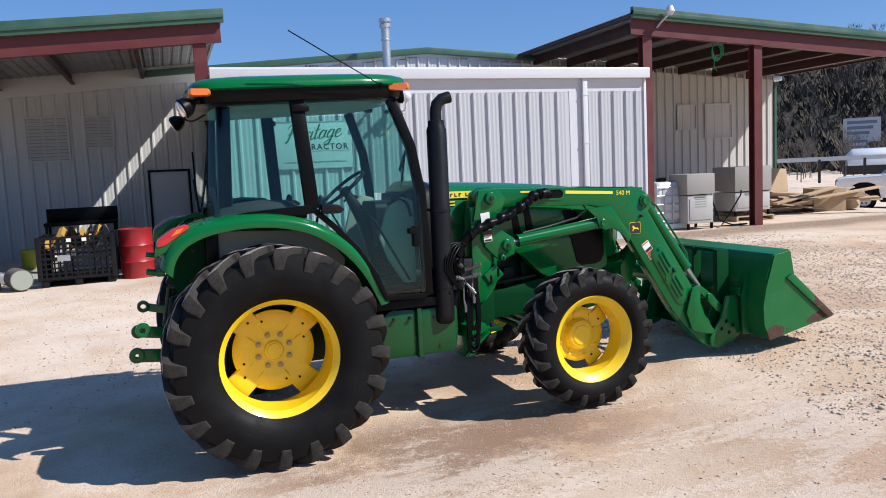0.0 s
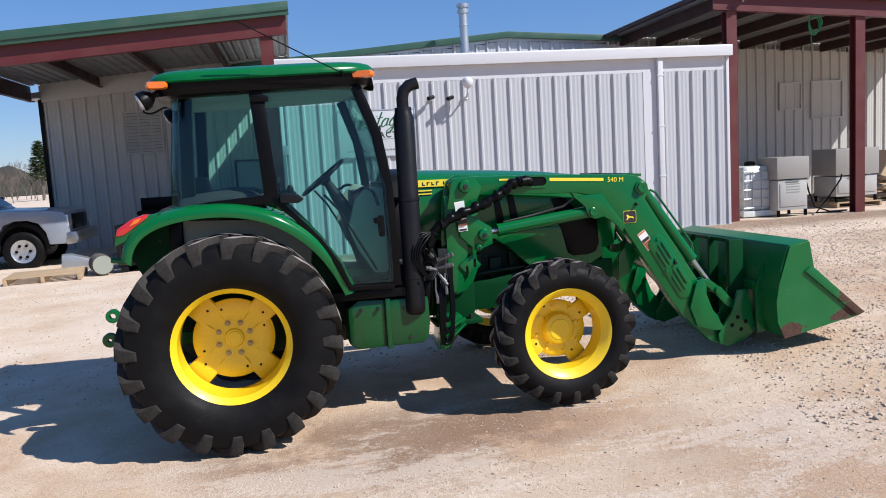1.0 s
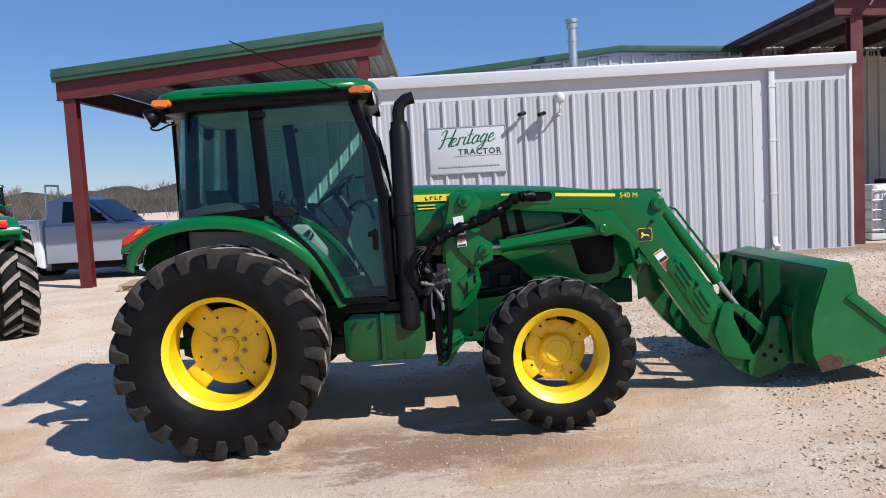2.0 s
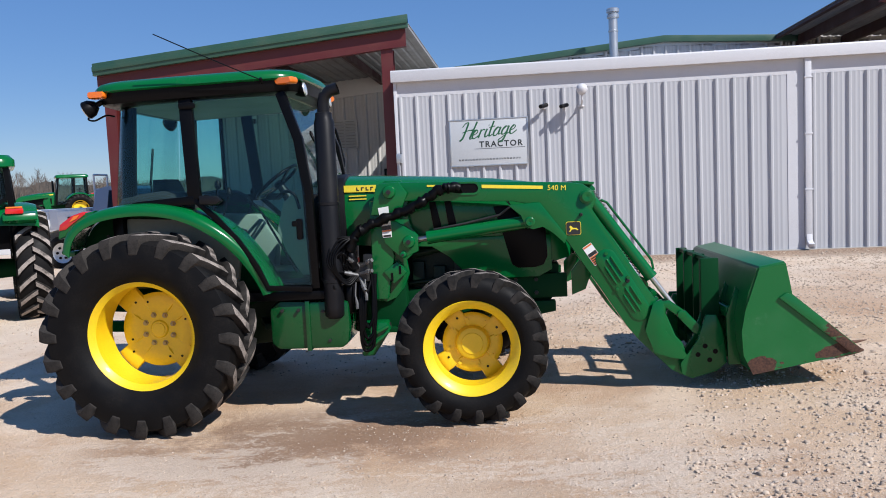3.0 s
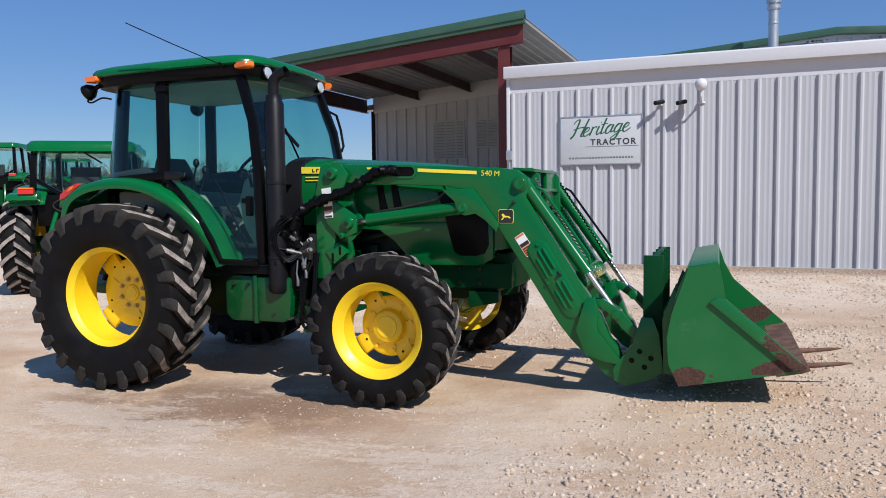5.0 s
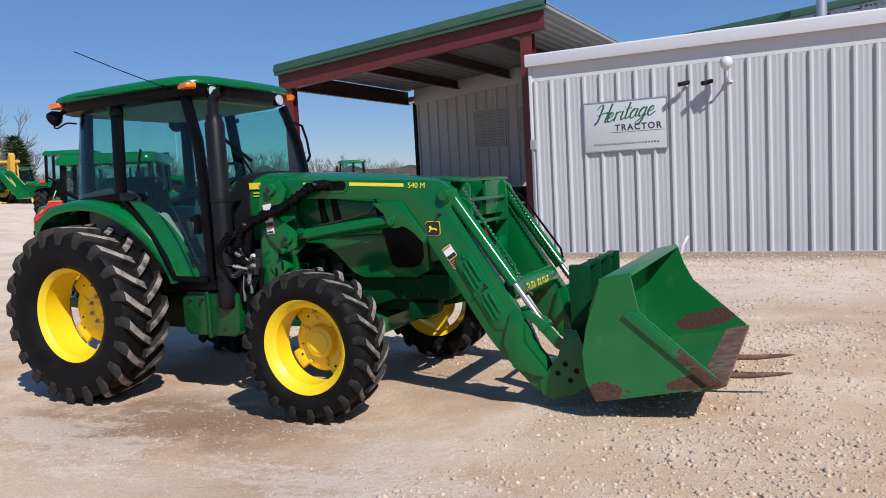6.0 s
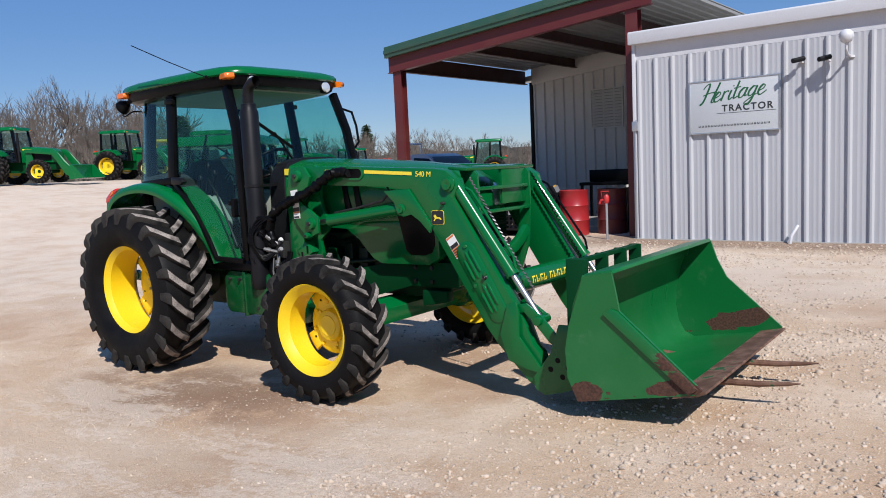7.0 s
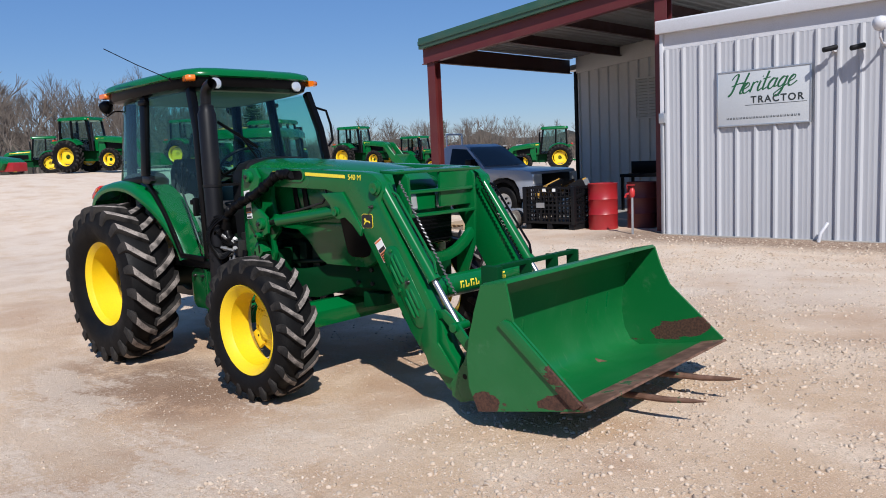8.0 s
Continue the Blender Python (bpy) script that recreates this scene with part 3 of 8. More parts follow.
s.tube([(1.55, -0.26, 0.7), (1.7, -0.28, 0.86), (2.2, -0.27, 0.9)], 0.018, 8)
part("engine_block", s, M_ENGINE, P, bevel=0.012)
for sd in (-1, 1):
    s = Shape()
    s.plate([(1.38, 0.58), (2.05, 0.6), (2.5, 0.72), (2.93, 0.72), (2.93, 0.9), (2.4, 0.9), (1.9, 0.82), (1.38, 0.82)], sd * 0.25, sd * 0.3)
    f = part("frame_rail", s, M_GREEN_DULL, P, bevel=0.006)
    for u, z in ((2.55, 0.76), (2.55, 0.86), (2.7, 0.76), (2.7, 0.86), (1.6, 0.7), (1.75, 0.7)):
        s = Shape()
        s.spin([(0.016, sd * 0.3), (0.016, sd * 0.318), (0.001, sd * 0.319)], 6, (u, 0, z))
        part("frame_bolt", s, M_STEEL, f)
s = Shape()
s.plate([(2.6, 0.62), (2.8, 0.68), (2.86, 0.76), (2.88, 0.97), (2.6, 0.97)], -0.24, 0.24)
part("front_support", s, M_GREEN_DULL, P, bevel=0.015)
s = Shape()
s.plate([(2.1, 0.44), (2.34, 0.44), (2.36, 0.56), (2.26, 0.62), (2.12, 0.6)], -0.62, 0.62)
s.spin([(0.001, -0.8), (0.13, -0.8), (0.15, -0.74), (0.13, -0.62), (0.001, -0.62)], 20, (2.23, 0, 0.516))
s.spin([(0.001, 0.8), (0.13, 0.8), (0.15, 0.74), (0.13, 0.62), (0.001, 0.62)], 20, (2.23, 0, 0.516))
s.tube([(2.05, -0.7, 0.5), (2.0, 0.7, 0.5)], 0.022, 8)
part("front_axle", s, M_GREEN, P, bevel=0.01)
for sd in (-1, 1):
    s = Shape()
    s.plate([(2.62, 0.58), (2.84, 0.62), (2.84, 0.7), (2.62, 0.7)], sd * 0.25, sd * 0.33)
    part("axle_bracket", s, M_GREEN_DULL, P, bevel=0.01)

# two-part tank, its straps and the sill under the cab doors
for sd in (-1, 1):
    s = Shape()
    s.plate([(0.76, 0.5), (0.82, 0.455), (1.04, 0.455), (1.04, 0.805), (0.84, 0.815), (0.76, 0.76)], sd * 0.3, sd * 0.645)
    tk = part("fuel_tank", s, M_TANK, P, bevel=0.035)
    s = Shape()
    s.plate([(1.046, 0.46), (1.29, 0.46), (1.335, 0.5), (1.35, 0.62), (1.345, 0.8), (1.046, 0.805)], sd * 0.3, sd * 0.662)
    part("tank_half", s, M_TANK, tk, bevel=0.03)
    s = Shape()
    s.plate([(1.03, 0.448), (1.062, 0.448), (1.062, 0.812), (1.03, 0.812)], sd * 0.32, sd * 0.667)
    part("tank_strap", s, M_TANK, tk, bevel=0.004)
    s = Shape()
    s.plate([(0.5, 0.82), (1.2, 0.82), (1.2, 0.885), (0.5, 0.885)], sd * 0.3, sd * 0.68)
    part("cab_sill", s, M_BLACK, P, bevel=0.01)
    for u, z in ((0.86, 0.745), (0.98, 0.745), (1.16, 0.73), (1.28, 0.73), (1.2, 0.52)):
        s = Shape()
        s.spin([(0.012, sd * 0.64), (0.012, sd * 0.672), (0.001, sd * 0.673)], 8, (u, 0, z))
        part("tank_bolt", s, M_STEEL, tk)
    s = Shape()
    s.bar([(0.62, sd * 0.3, 0.62), (0.7, sd * 0.46, 0.6), (0.76, sd * 0.46, 0.6)], 0.06, 0.05)
    part("tank_bracket", s, M_ENGINE, P, bevel=0.006)
s = Shape()
s.plate([(1.42, 0.38), (1.5, 0.38), (1.62, 0.56), (1.6, 0.62), (1.44, 0.62)], -0.58, -0.36)
s.bar([(1.42, -0.6, 0.4), (1.62, -0.6, 0.56)], 0.03, 0.02)
s.bar([(1.42, -0.6, 0.5), (1.62, -0.6, 0.6)], 0.03, 0.02)
part("step_bracket", s, M_GREEN, P, bevel=0.004)

# rear linkage
for sd in (-1, 1):
    s = Shape()
    s.bar([(-0.3, sd * 0.38, 0.62), (-0.65, sd * 0.42, 0.64), (-0.84, sd * 0.44, 0.665)], 0.04, 0.085)
    s.spin([(0.05, -0.024), (0.05, 0.024), (0.012, 0.024), (0.012, -0.024)], 16, (-0.85, sd * 0.44, 0.667), closed=True)
    part("lift_link", s, M_GREEN, P, bevel=0.006)
    s = Shape()
    s.bar([(-0.42, sd * 0.3, 0.75), (-0.62, sd * 0.5, 0.8), (-0.78, sd * 0.52, 0.84)], 0.03, 0.06)
    s.spin([(0.045, -0.03), (0.045, 0.03), (0.02, 0.03), (0.02, -0.03)], 16, (-0.8, sd * 0.52, 0.845), closed=True)
    part("draft_arm", s, M_GREEN, P, bevel=0.006)
s = Shape()
s.plate([(-0.5, 0.5), (-0.38, 0.45), (-0.38, 1.15), (-0.5, 1.05)], -0.22, 0.22)
s.tube([(-0.45, -0.2, 1.02), (-0.6, -0.32, 1.0), (-0.65, -0.38, 0.7)], 0.025, 8)
s.tube([(-0.45, 0.2, 1.02), (-0.6, 0.32, 1.0), (-0.65, 0.38, 0.7)], 0.025, 8)
part("hitch_housing", s, M_ENGINE, P, bevel=0.012)

# fenders: a curved sheet with a rolled lip, closed to the cab on the inside
ARC = [(-0.665, 1.26), (-0.635, 1.36), (-0.555, 1.455), (-0.4, 1.525), (-0.18, 1.56), (0.05, 1.555), (0.28, 1.5), (0.48, 1.385), (0.63, 1.245), (0.74, 1.09), (0.81, 0.95), (0.835, 0.89)]


def smooth_line(pts, n=4):
    """More points along a line, by a Catmull-Rom spline."""
    out = []
    for i in range(len(pts) - 1):
        p = [Vector((*pts[max(0, min(len(pts) - 1, j))], 0)) for j in (i - 1, i, i + 1, i + 2)]
        for k in range(n):
            t = k / n
            v = 0.5 * (2 * p[1] + (p[2] - p[0]) * t + (2 * p[0] - 5 * p[1] + 4 * p[2] - p[3]) * t * t + (3 * p[1] - p[0] - 3 * p[2] + p[3]) * t ** 3)
            out.append((v.x, v.y))
    return out + [pts[-1]]


def smooth_run(pts, n=6):
    """A rounded run through a few points."""
    p = [Vector(q) for q in pts]
    p = [p[0] * 2 - p[1]] + p + [p[-1] * 2 - p[-2]]
    out = []
    for i in range(1, len(p) - 2):
        a, b, c, d = p[i - 1:i + 3]
        for k in range(n):
            t = k / n
            out.append(0.5 * (2 * b + (c - a) * t + (2 * a - 5 * b + 4 * c - d) * t * t + (3 * b - a - 3 * c + d) * t ** 3))
    return out + [p[-2]]


ARC = smooth_line(ARC)
INN = [(x * 0.965, z - 0.03) for x, z in ARC]
for sd in (-1, 1):
    s = Shape()
    rings = []
    for i, (x, z) in enumerate(ARC):
        nx, nz = x - 0.0, z - 0.7
        ln = math.hypot(nx, nz)
        nx, nz = nx / ln, nz / ln
        draw = 0.11 * min(1, max(0, (x - 0.3) / 0.5)) ** 1.5
        rings.append([(x - nx * d, sd * (y - draw * (y > 0.6)), z - nz * d) for y, d in ((0.5, -0.012), (0.70, -0.004), (0.765, 0.002), (0.81, 0.014), (0.832, 0.034), (0.838, 0.06), (0.834, 0.088), (0.824, 0.088), (0.82, 0.05), (0.79, 0.03), (0.5, 0.02))])
    s.loft(rings)
    fd = part("fender", s, M_GREEN, P, "glossy green sheet fender with rolled lip", smooth=50)
    s = Shape()
    s.plate(INN + [(0.6, 0.78), (-0.3, 0.78), (-0.56, 1.05)], sd * 0.5, sd * 0.53)
    part("wheel_arch_liner", s, M_GREEN_DULL, fd)
    for x, z in ((-0.52, 1.36), (-0.3, 1.44), (0.1, 1.44), (0.42, 1.27)):
        s = Shape()
        s.spin([(0.011, sd * 0.525), (0.011, sd * 0.542), (0.001, sd * 0.543)], 10, (x * (0.87 if x < 0 else 1), 0, z - 0.03))
        part("fender_bolt", s, M_STEEL, fd)
    # tail lamp pod
    s = Shape()
    s.plate([(-0.695, 1.33), (-0.615, 1.36), (-0.455, 1.475), (-0.395, 1.53), (-0.555, 1.50), (-0.675, 1.43)], sd * 0.57, sd * 0.79)
    part("lamp_housing", s, M_GREEN, fd, bevel=0.015)
    s = Shape()
    s.plate([(-0.680, 1.39), (-0.625, 1.40), (-0.470, 1.505), (-0.495, 1.525), (-0.575, 1.50), (-0.670, 1.44)], sd * 0.64, sd * 0.8)
    tl = part("tail_lamp", s, M_RED, P, "red tail lamp lens", bevel=0.015)
    s = Shape()
    s.plate([(-0.595, 1.45), (-0.535, 1.475), (-0.510, 1.505), (-0.555, 1.495)], sd * 0.795, sd * 0.806)
    part("turn_signal", s, M_ORANGE, tl, "amber lens", bevel=0.004)
    s = Shape()
    s.box(-0.69, -0.64, sd * 0.6, sd * 0.68, 1.2, 1.24)
    s.tube([(-0.67, sd * 0.64, 1.22), (-0.75, sd * 0.64, 1.235)], 0.022, 10)
    part("number_lamp", s, M_GREEN, fd, bevel=0.02)

# cab frame
A_T, A_M, A_B = (0.93, 0.60, 2.3), (1.10, 0.66, 1.62), (1.12, 0.66, 0.9)
B_T, B_M, B_B = (0.26, 0.66, 2.3), (0.31, 0.735, 1.57), (0.56, 0.72, 1.25)
cab = Shape()
cab.box(-0.4, 1.12, -0.5, 0.5, 0.86, 0.93)
cab.plate([(-0.38, 0.9), (-0.3, 0.9), (-0.3, 1.5), (-0.38, 1.5)], -0.6, 0.6)
cab.plate([(1.08, 0.88), (1.16, 0.88), (1.16, 1.62), (1.1, 1.62)], -0.32, 0.32)
part("cab_floor", cab, M_BLACK, P, bevel=0.01)
for sd in (-1, 1):
    def q(p, dy=0.0, dx=0.0):
        return (p[0] + dx, sd * (p[1] + dy), p[2])
    s = Shape()
    s.bar([q(A_T), ((A_T[0] + A_M[0]) / 2 + 0.035, sd * 0.632, 1.96), q(A_M), q(A_B)], 0.06, 0.07, up=(1, 0, 0))
    part("front_pillar", s, M_BLACK, P, bevel=0.012)
    s = Shape()
    s.bar([q(B_T), q(B_M)], 0.05, 0.095, up=(1, 0, 0))
    part("middle_pillar", s, M_BLACK, P, bevel=0.012)
    s = Shape()
    s.bar([(-0.20, sd * 0.56, 2.3), (-0.24, sd * 0.6, 1.5)], 0.07, 0.09, up=(1, 0, 0))
    part("rear_pillar", s, M_BLACK, P, bevel=0.02)
    # grey plastic hump inside, along the foot of the side window
    s = Shape()
    s.loft([[(x, sd * y, z) for y, z in ((0.5, 1.505), (0.5, h), (0.56, h + 0.02), (0.64, h + 0.005), (0.67, h - 0.03), (0.67, 1.505))] for x, h in ((-0.3, 1.56), (-0.26, 1.6), (0.0, 1.625), (0.18, 1.61), (0.27, 1.56))])
    part("wheel_arch_cover", s, M_SEAT, P, smooth=50)
    # door frame follows the fender down to the sill
    s = Shape()
    s.bar([q(B_M, 0.01), (0.45, sd * 0.745, 1.44), (0.6, sd * 0.745, 1.27), (0.72, sd * 0.735, 1.08), (0.79, sd * 0.72, 0.92), (1.1, sd * 0.69, 0.9)], 0.03, 0.04, up=(0.6, 0, 0.8))
    part("door_frame", s, M_BLACK, P, bevel=0.006)
    s = Shape()
    s.bar([(-0.345, sd * 0.585, 1.5), (-0.25, sd * 0.695, 1.52), (-0.1, sd * 0.735, 1.545), q(B_M, 0.01)], 0.03, 0.06)
    part("window_ledge", s, M_BLACK, P, bevel=0.006)
    # glass
    s = Shape()
    g = [(0.92, 0.61, 2.28), (1.035, 0.655, 1.94), (1.085, 0.69, 1.62), (1.10, 0.69, 0.93), (0.8, 0.715, 0.94), (0.72, 0.735, 1.1), (0.6, 0.742, 1.29), (0.45, 0.742, 1.46), (0.345, 0.738, 1.58), (0.295, 0.665, 2.28)]
    s.add([(x, sd * y, z) for x, y, z in g] + [(x, sd * (y - 0.006), z) for x, y, z in g], [tuple(range(len(g))), tuple(range(2 * len(g) - 1, len(g) - 1, -1))])
    part("door_glass", s, M_GLASS, P, "blue-green tinted safety glass")
    s = Shape()
    top = ((0.225, 0.664), (-0.08, 0.662), (-0.18, 0.64), (-0.25, 0.59), (-0.285, 0.52))
    foot = ((0.27, 0.732, 1.58), (-0.08, 0.734, 1.57), (-0.22, 0.71, 1.55), (-0.305, 0.65, 1.53), (-0.35, 0.57, 1.52))
    for d in (0.0, 0.006):
        g = [(x, sd * (y - d), 2.28) for x, y in top] + [(x, sd * (y - d), z) for x, y, z in foot]
        s.add(g, [(i, i + 1, i + 6, i + 5) for i in range(4)])
    part("side_window", s, M_GLASS, P, "blue-green tinted safety glass")
    s = Shape()
    s.plate([(0.36, 1.535), (0.48, 1.53), (0.52, 1.555), (0.48, 1.59), (0.36, 1.6)], sd * 0.745, sd * 0.80)
    part("door_handle", s, M_STACK, P, bevel=0.012)
    s = Shape()
    s.box(0.22, 0.34, sd * 0.68, sd * 0.71, 2.21, 2.255)
    part("hinge_cover", s, M_BLACK, P, bevel=0.015)
    # pale cowl panel beside the pedals, latch and hinges on the door glass
    s = Shape()
    s.plate([(1.09, 0.98), (1.09, 1.58), (0.98, 1.61), (0.88, 1.52), (0.82, 1.32), (0.88, 1.16), (0.99, 0.98)], sd * 0.49, sd * 0.53)
    part("cowl_panel", s, M_CABGREY, P, "pale grey-green moulded panel", bevel=0.02)
    s = Shape()
    s.plate(rounded(1.035, 1.33, 0.02, 0.075, 0.015), sd * 0.66, sd * 0.715)
    s.plate(rounded(1.005, 1.37, 0.02, 0.02, 0.01), sd * 0.66, sd * 0.72)
    part("door_latch", s, M_BLACK, P, bevel=0.006)
    s = Shape()
    s.tube(smooth_run([(0.86, sd * 0.62, 1.56), (0.94, sd * 0.64, 1.6), (1.0, sd * 0.64, 1.57), (1.03, sd * 0.64, 1.47)]), 0.012, 8)
    part("pull_handle", s, M_BLACK, P, smooth=60)
    s = Shape()
    s.tube([(0.66, sd * 0.64, 1.57), (0.76, sd * 0.65, 1.45), (0.99, sd * 0.66, 1.02)], 0.009, 8)
    part("door_strut", s, M_BLACK, P)
    # grab handle at the far windscreen post
    if sd < 0:
        continue
    s = Shape()
    s.tube([(1.0, sd * 0.64, 2.16), (1.03, sd * 0.74, 2.13), (1.06, sd * 0.76, 2.0), (1.09, sd * 0.75, 1.85), (1.1, sd * 0.69, 1.8)], 0.012, 8)
    part("grab_handle", s, M_BLACK, P)
# windscreen and rear window
for nm, g in (("windscreen", [(0.95, -0.57, 2.28), (0.95, 0.57, 2.28), (1.075, 0.62, 1.94), (1.13, 0.64, 1.62), (1.14, -0.64, 1.62), (1.075, -0.62, 1.94)]), ("rear_window", [(-0.29, -0.515, 2.28), (-0.29, 0.515, 2.28), (-0.355, 0.565, 1.5), (-0.355, -0.565, 1.5)])):
    s = Shape()
    s.add(g + [(x - 0.006, y, z) for x, y, z in g], [tuple(range(len(g))), tuple(range(2 * len(g) - 1, len(g) - 1, -1))])
    part(nm, s, M_GLASS, P, "blue-green tinted safety glass")
s = Shape()
s.tube([(1.14, -0.1, 1.66), (1.12, -0.3, 1.93)], 0.008, 6)
s.bar([(1.1, -0.48, 2.02), (1.13, -0.12, 1.80)], 0.012, 0.025)
part("wiper", s, M_BLACK, P)
s = Shape()
s.tube([(-0.36, 0.02, 1.56), (-0.38, 0.1, 1.8)], 0.008, 6)
s.bar([(-0.37, 0.05, 1.7), (-0.37, 0.14, 2.0)], 0.012, 0.02)
part("rear_wiper", s, M_BLACK, P)

# roof: black lower shell, green cap


def roof_ring(k, z, rear=-0.42, front=1.10):
    pts = []
    for x, y in ((rear, 0.0), (rear, 0.45), (rear + 0.02, 0.66), (rear + 0.08, 0.735), (rear + 0.2, 0.76), (0.2, 0.75), (0.7, 0.715), (0.93, 0.67), (front - 0.05, 0.58), (front - 0.01, 0.45), (front + 0.01, 0.0)):
        pts.append((0.32 + (x - 0.32) * k, y * k, z + 0.03 * (x - 0.3) * k))
    half = [(x, -y, z_) for x, y, z_ in pts[-2:0:-1]]
    return [(x, y * 0.93, z_) for x, y, z_ in pts] + half


s = Shape()
s.loft([roof_ring(0.9, 2.275), roof_ring(0.95, 2.29), roof_ring(0.965, 2.33), roof_ring(0.965, 2.372)])
roof_shell = part("roof_shell", s, M_BLACK, P, smooth=50)
s = Shape()
s.loft([roof_ring(0.985, 2.366), roof_ring(1.0, 2.376), roof_ring(0.998, 2.40), roof_ring(0.975, 2.425), roof_ring(0.9, 2.448), roof_ring(0.7, 2.472), roof_ring(0.35, 2.485), roof_ring(0.05, 2.487)])
part("roof_cap", s, M_GREEN, P, "moulded green plastic roof cap", smooth=50)
s = Shape()
s.loft([[(x, y, z) for x, y, z in roof_ring(0.8, 2.285)], [(x, y, z) for x, y, z in roof_ring(0.8, 2.27)]])
part("headliner", s, M_CABGREY, P)
for sd in (-1, 1):
    for nm, x, y, tw in (("front", 0.985, 0.61 - 0.02 * sd, -18), ("rear", -0.35, 0.712, 6)):
        s = Shape()
        m = pose(x, sd * y, 2.376 if nm == "front" else 2.338, 0, 0, sd * -tw if nm == "front" else 0)
        ring = rounded(0, 0, 0.078 if nm == "front" else 0.068, 0.025, 0.022)
        s.loft([[(a, sd * d, b) for a, b in [(p * k, z * k) for p, z in ring]] for d, k in ((-0.03, 1.0), (0.025, 1.0), (0.045, 0.8))])
        part("signal_lamp", s, M_ORANGE, P, "amber signal lamp", at=m, smooth=50)
    # work lamps
    s = Shape()
    m = pose(1.065, sd * (0.41 - 0.03 * sd), 2.338, 0, -8, 0)
    prof = [(0.001, -0.09), (0.035, -0.085), (0.055, -0.03), (0.058, 0.0), (0.054, 0.004)]
    s.add(*(lambda sh: (sh.v, sh.f))(Shape().turn([(0.03, -0.08), (0.055, -0.03), (0.06, 0.0), (0.056, 0.004)], 20)), m=pose(0, 0, 0, 0, 90, 0))
    wl = part("work_lamp", s, M_BLACK, P, at=m)
    s = Shape()
    s.add(*(lambda sh: (sh.v, sh.f))(Shape().turn([(0.05, 0.004), (0.045, 0.012), (0.02, 0.017)], 20)), m=pose(0, 0, 0, 0, 90, 0))
    part("lens", s, M_LENS, wl, "clear round lens")
    s = Shape()
    m = pose(-0.44, sd * 0.68, 2.25, 0, 0, 0) @ pose(0, 0, 0, 0, -118, sd * -14)
    s.turn([(0.03, -0.06), (0.06, -0.02), (0.066, 0.02), (0.06, 0.03)], 20)
    s.tube([(0, 0, -0.05), (0.0, 0, -0.1)], 0.02, 8)
    wl = part("rear_work_lamp", s, M_BLACK, P, at=m)
    s = Shape()
    s.turn([(0.055, 0.03), (0.05, 0.037), (0.02, 0.04)], 20)
    part("lens", s, M_LENS, wl, "clear round lens")
s = Shape()
s.tube(smooth_run([(-0.42, -0.66, 2.22), (-0.45, -0.685, 2.18), (-0.4, -0.69, 2.165), (-0.33, -0.66, 2.2), (-0.31, -0.58, 2.2)]), 0.007, 6)
part("lamp_wire", s, M_BLACK, P)
s = Shape()
s.tube([(0.835, -0.70, 2.36), (0.83, -0.725, 2.39)], 0.012, 8)
s.tube([(0.832, -0.72, 2.38), (0.51, -0.84, 2.53), (0.186, -0.946, 2.688)], 0.004, 5)
part("antenna", s, M_BLACK, P, "thin black whip antenna")

# inside the cab
s = Shape()
s.loft([[(x, y, z) for x, y in rounded(0.12, 0, 0.24, 0.25, 0.07)] for z in (1.18, 1.3)] + [[(x, y, 1.32) for x, y in rounded(0.12, 0, 0.2, 0.21, 0.07)]])
seat = part("seat", s, M_SEAT, P, "dark grey fabric operator seat", smooth=50)
s = Shape()
s.loft([[(-0.12 - (z - 1.3) * 0.22 + x, y, z) for x, y in rounded(0, 0, 0.06, w, 0.05)] for z, w in ((1.28, 0.2), (1.45, 0.24), (1.62, 0.22), (1.74, 0.15))])
part("seat_back", s, M_SEAT, seat, smooth=50)
s = Shape()
s.box(-0.08, 0.3, -0.16, 0.16, 0.93, 1.18)
part("seat_base", s, M_BLACK, seat, bevel=0.02)
for sd in (-1, 1):
    s = Shape()
    s.plate([(-0.3, 0.93), (0.52, 0.93), (0.56, 1.2), (0.4, 1.42), (-0.3, 1.46)], sd * 0.34, sd * 0.56)
    cs = part("side_console", s, M_CABGREY, P, bevel=0.03)
    for u, h in ((0.3, 0.26), (0.38, 0.2), (0.18, 0.16)) if sd < 0 else ((0.3, 0.2),):
        s = Shape()
        s.tube([(u, sd * 0.42, 1.4), (u + 0.06, sd * 0.41, 1.4 + h)], 0.009, 6)
        s.turn([(0.01, 0), (0.026, 0.02), (0.024, 0.05), (0.008, 0.07)], 10, (u + 0.06, sd * 0.41, 1.38 + h))
        part("control_lever", s, M_BLACK, cs)
s = Shape()
s.tube([(1.02, 0, 0.95), (0.86, 0, 1.42), (0.72, -0.02, 1.66)], [0.09, 0.06, 0.03], 12)
s.loft([[(0.98 + dx, y, z) for y, z in rounded(0, 1.4, 0.2, 0.17, 0.06)] for dx in (-0.08, 0.1)])
col = part("steering_column", s, M_STACK, P, smooth=45)
s = Shape()
m = pose(0.70, -0.02, 1.68, 0, -38, 0)
ring = []
for i in range(28):
    a = 2 * math.pi * i / 28
    ring.append([((0.195 + 0.014 * math.cos(b)) * math.cos(a), (0.195 + 0.014 * math.cos(b)) * math.sin(a), 0.014 * math.sin(b)) for b in [2 * math.pi * j / 8 for j in range(8)]])
s.loft(ring + [ring[0]], caps=False)
for a in (90, 210, 330):
    s.bar([(0, 0, -0.03), (0.19 * math.cos(radians(a)), 0.19 * math.sin(radians(a)), 0)], 0.03, 0.012)
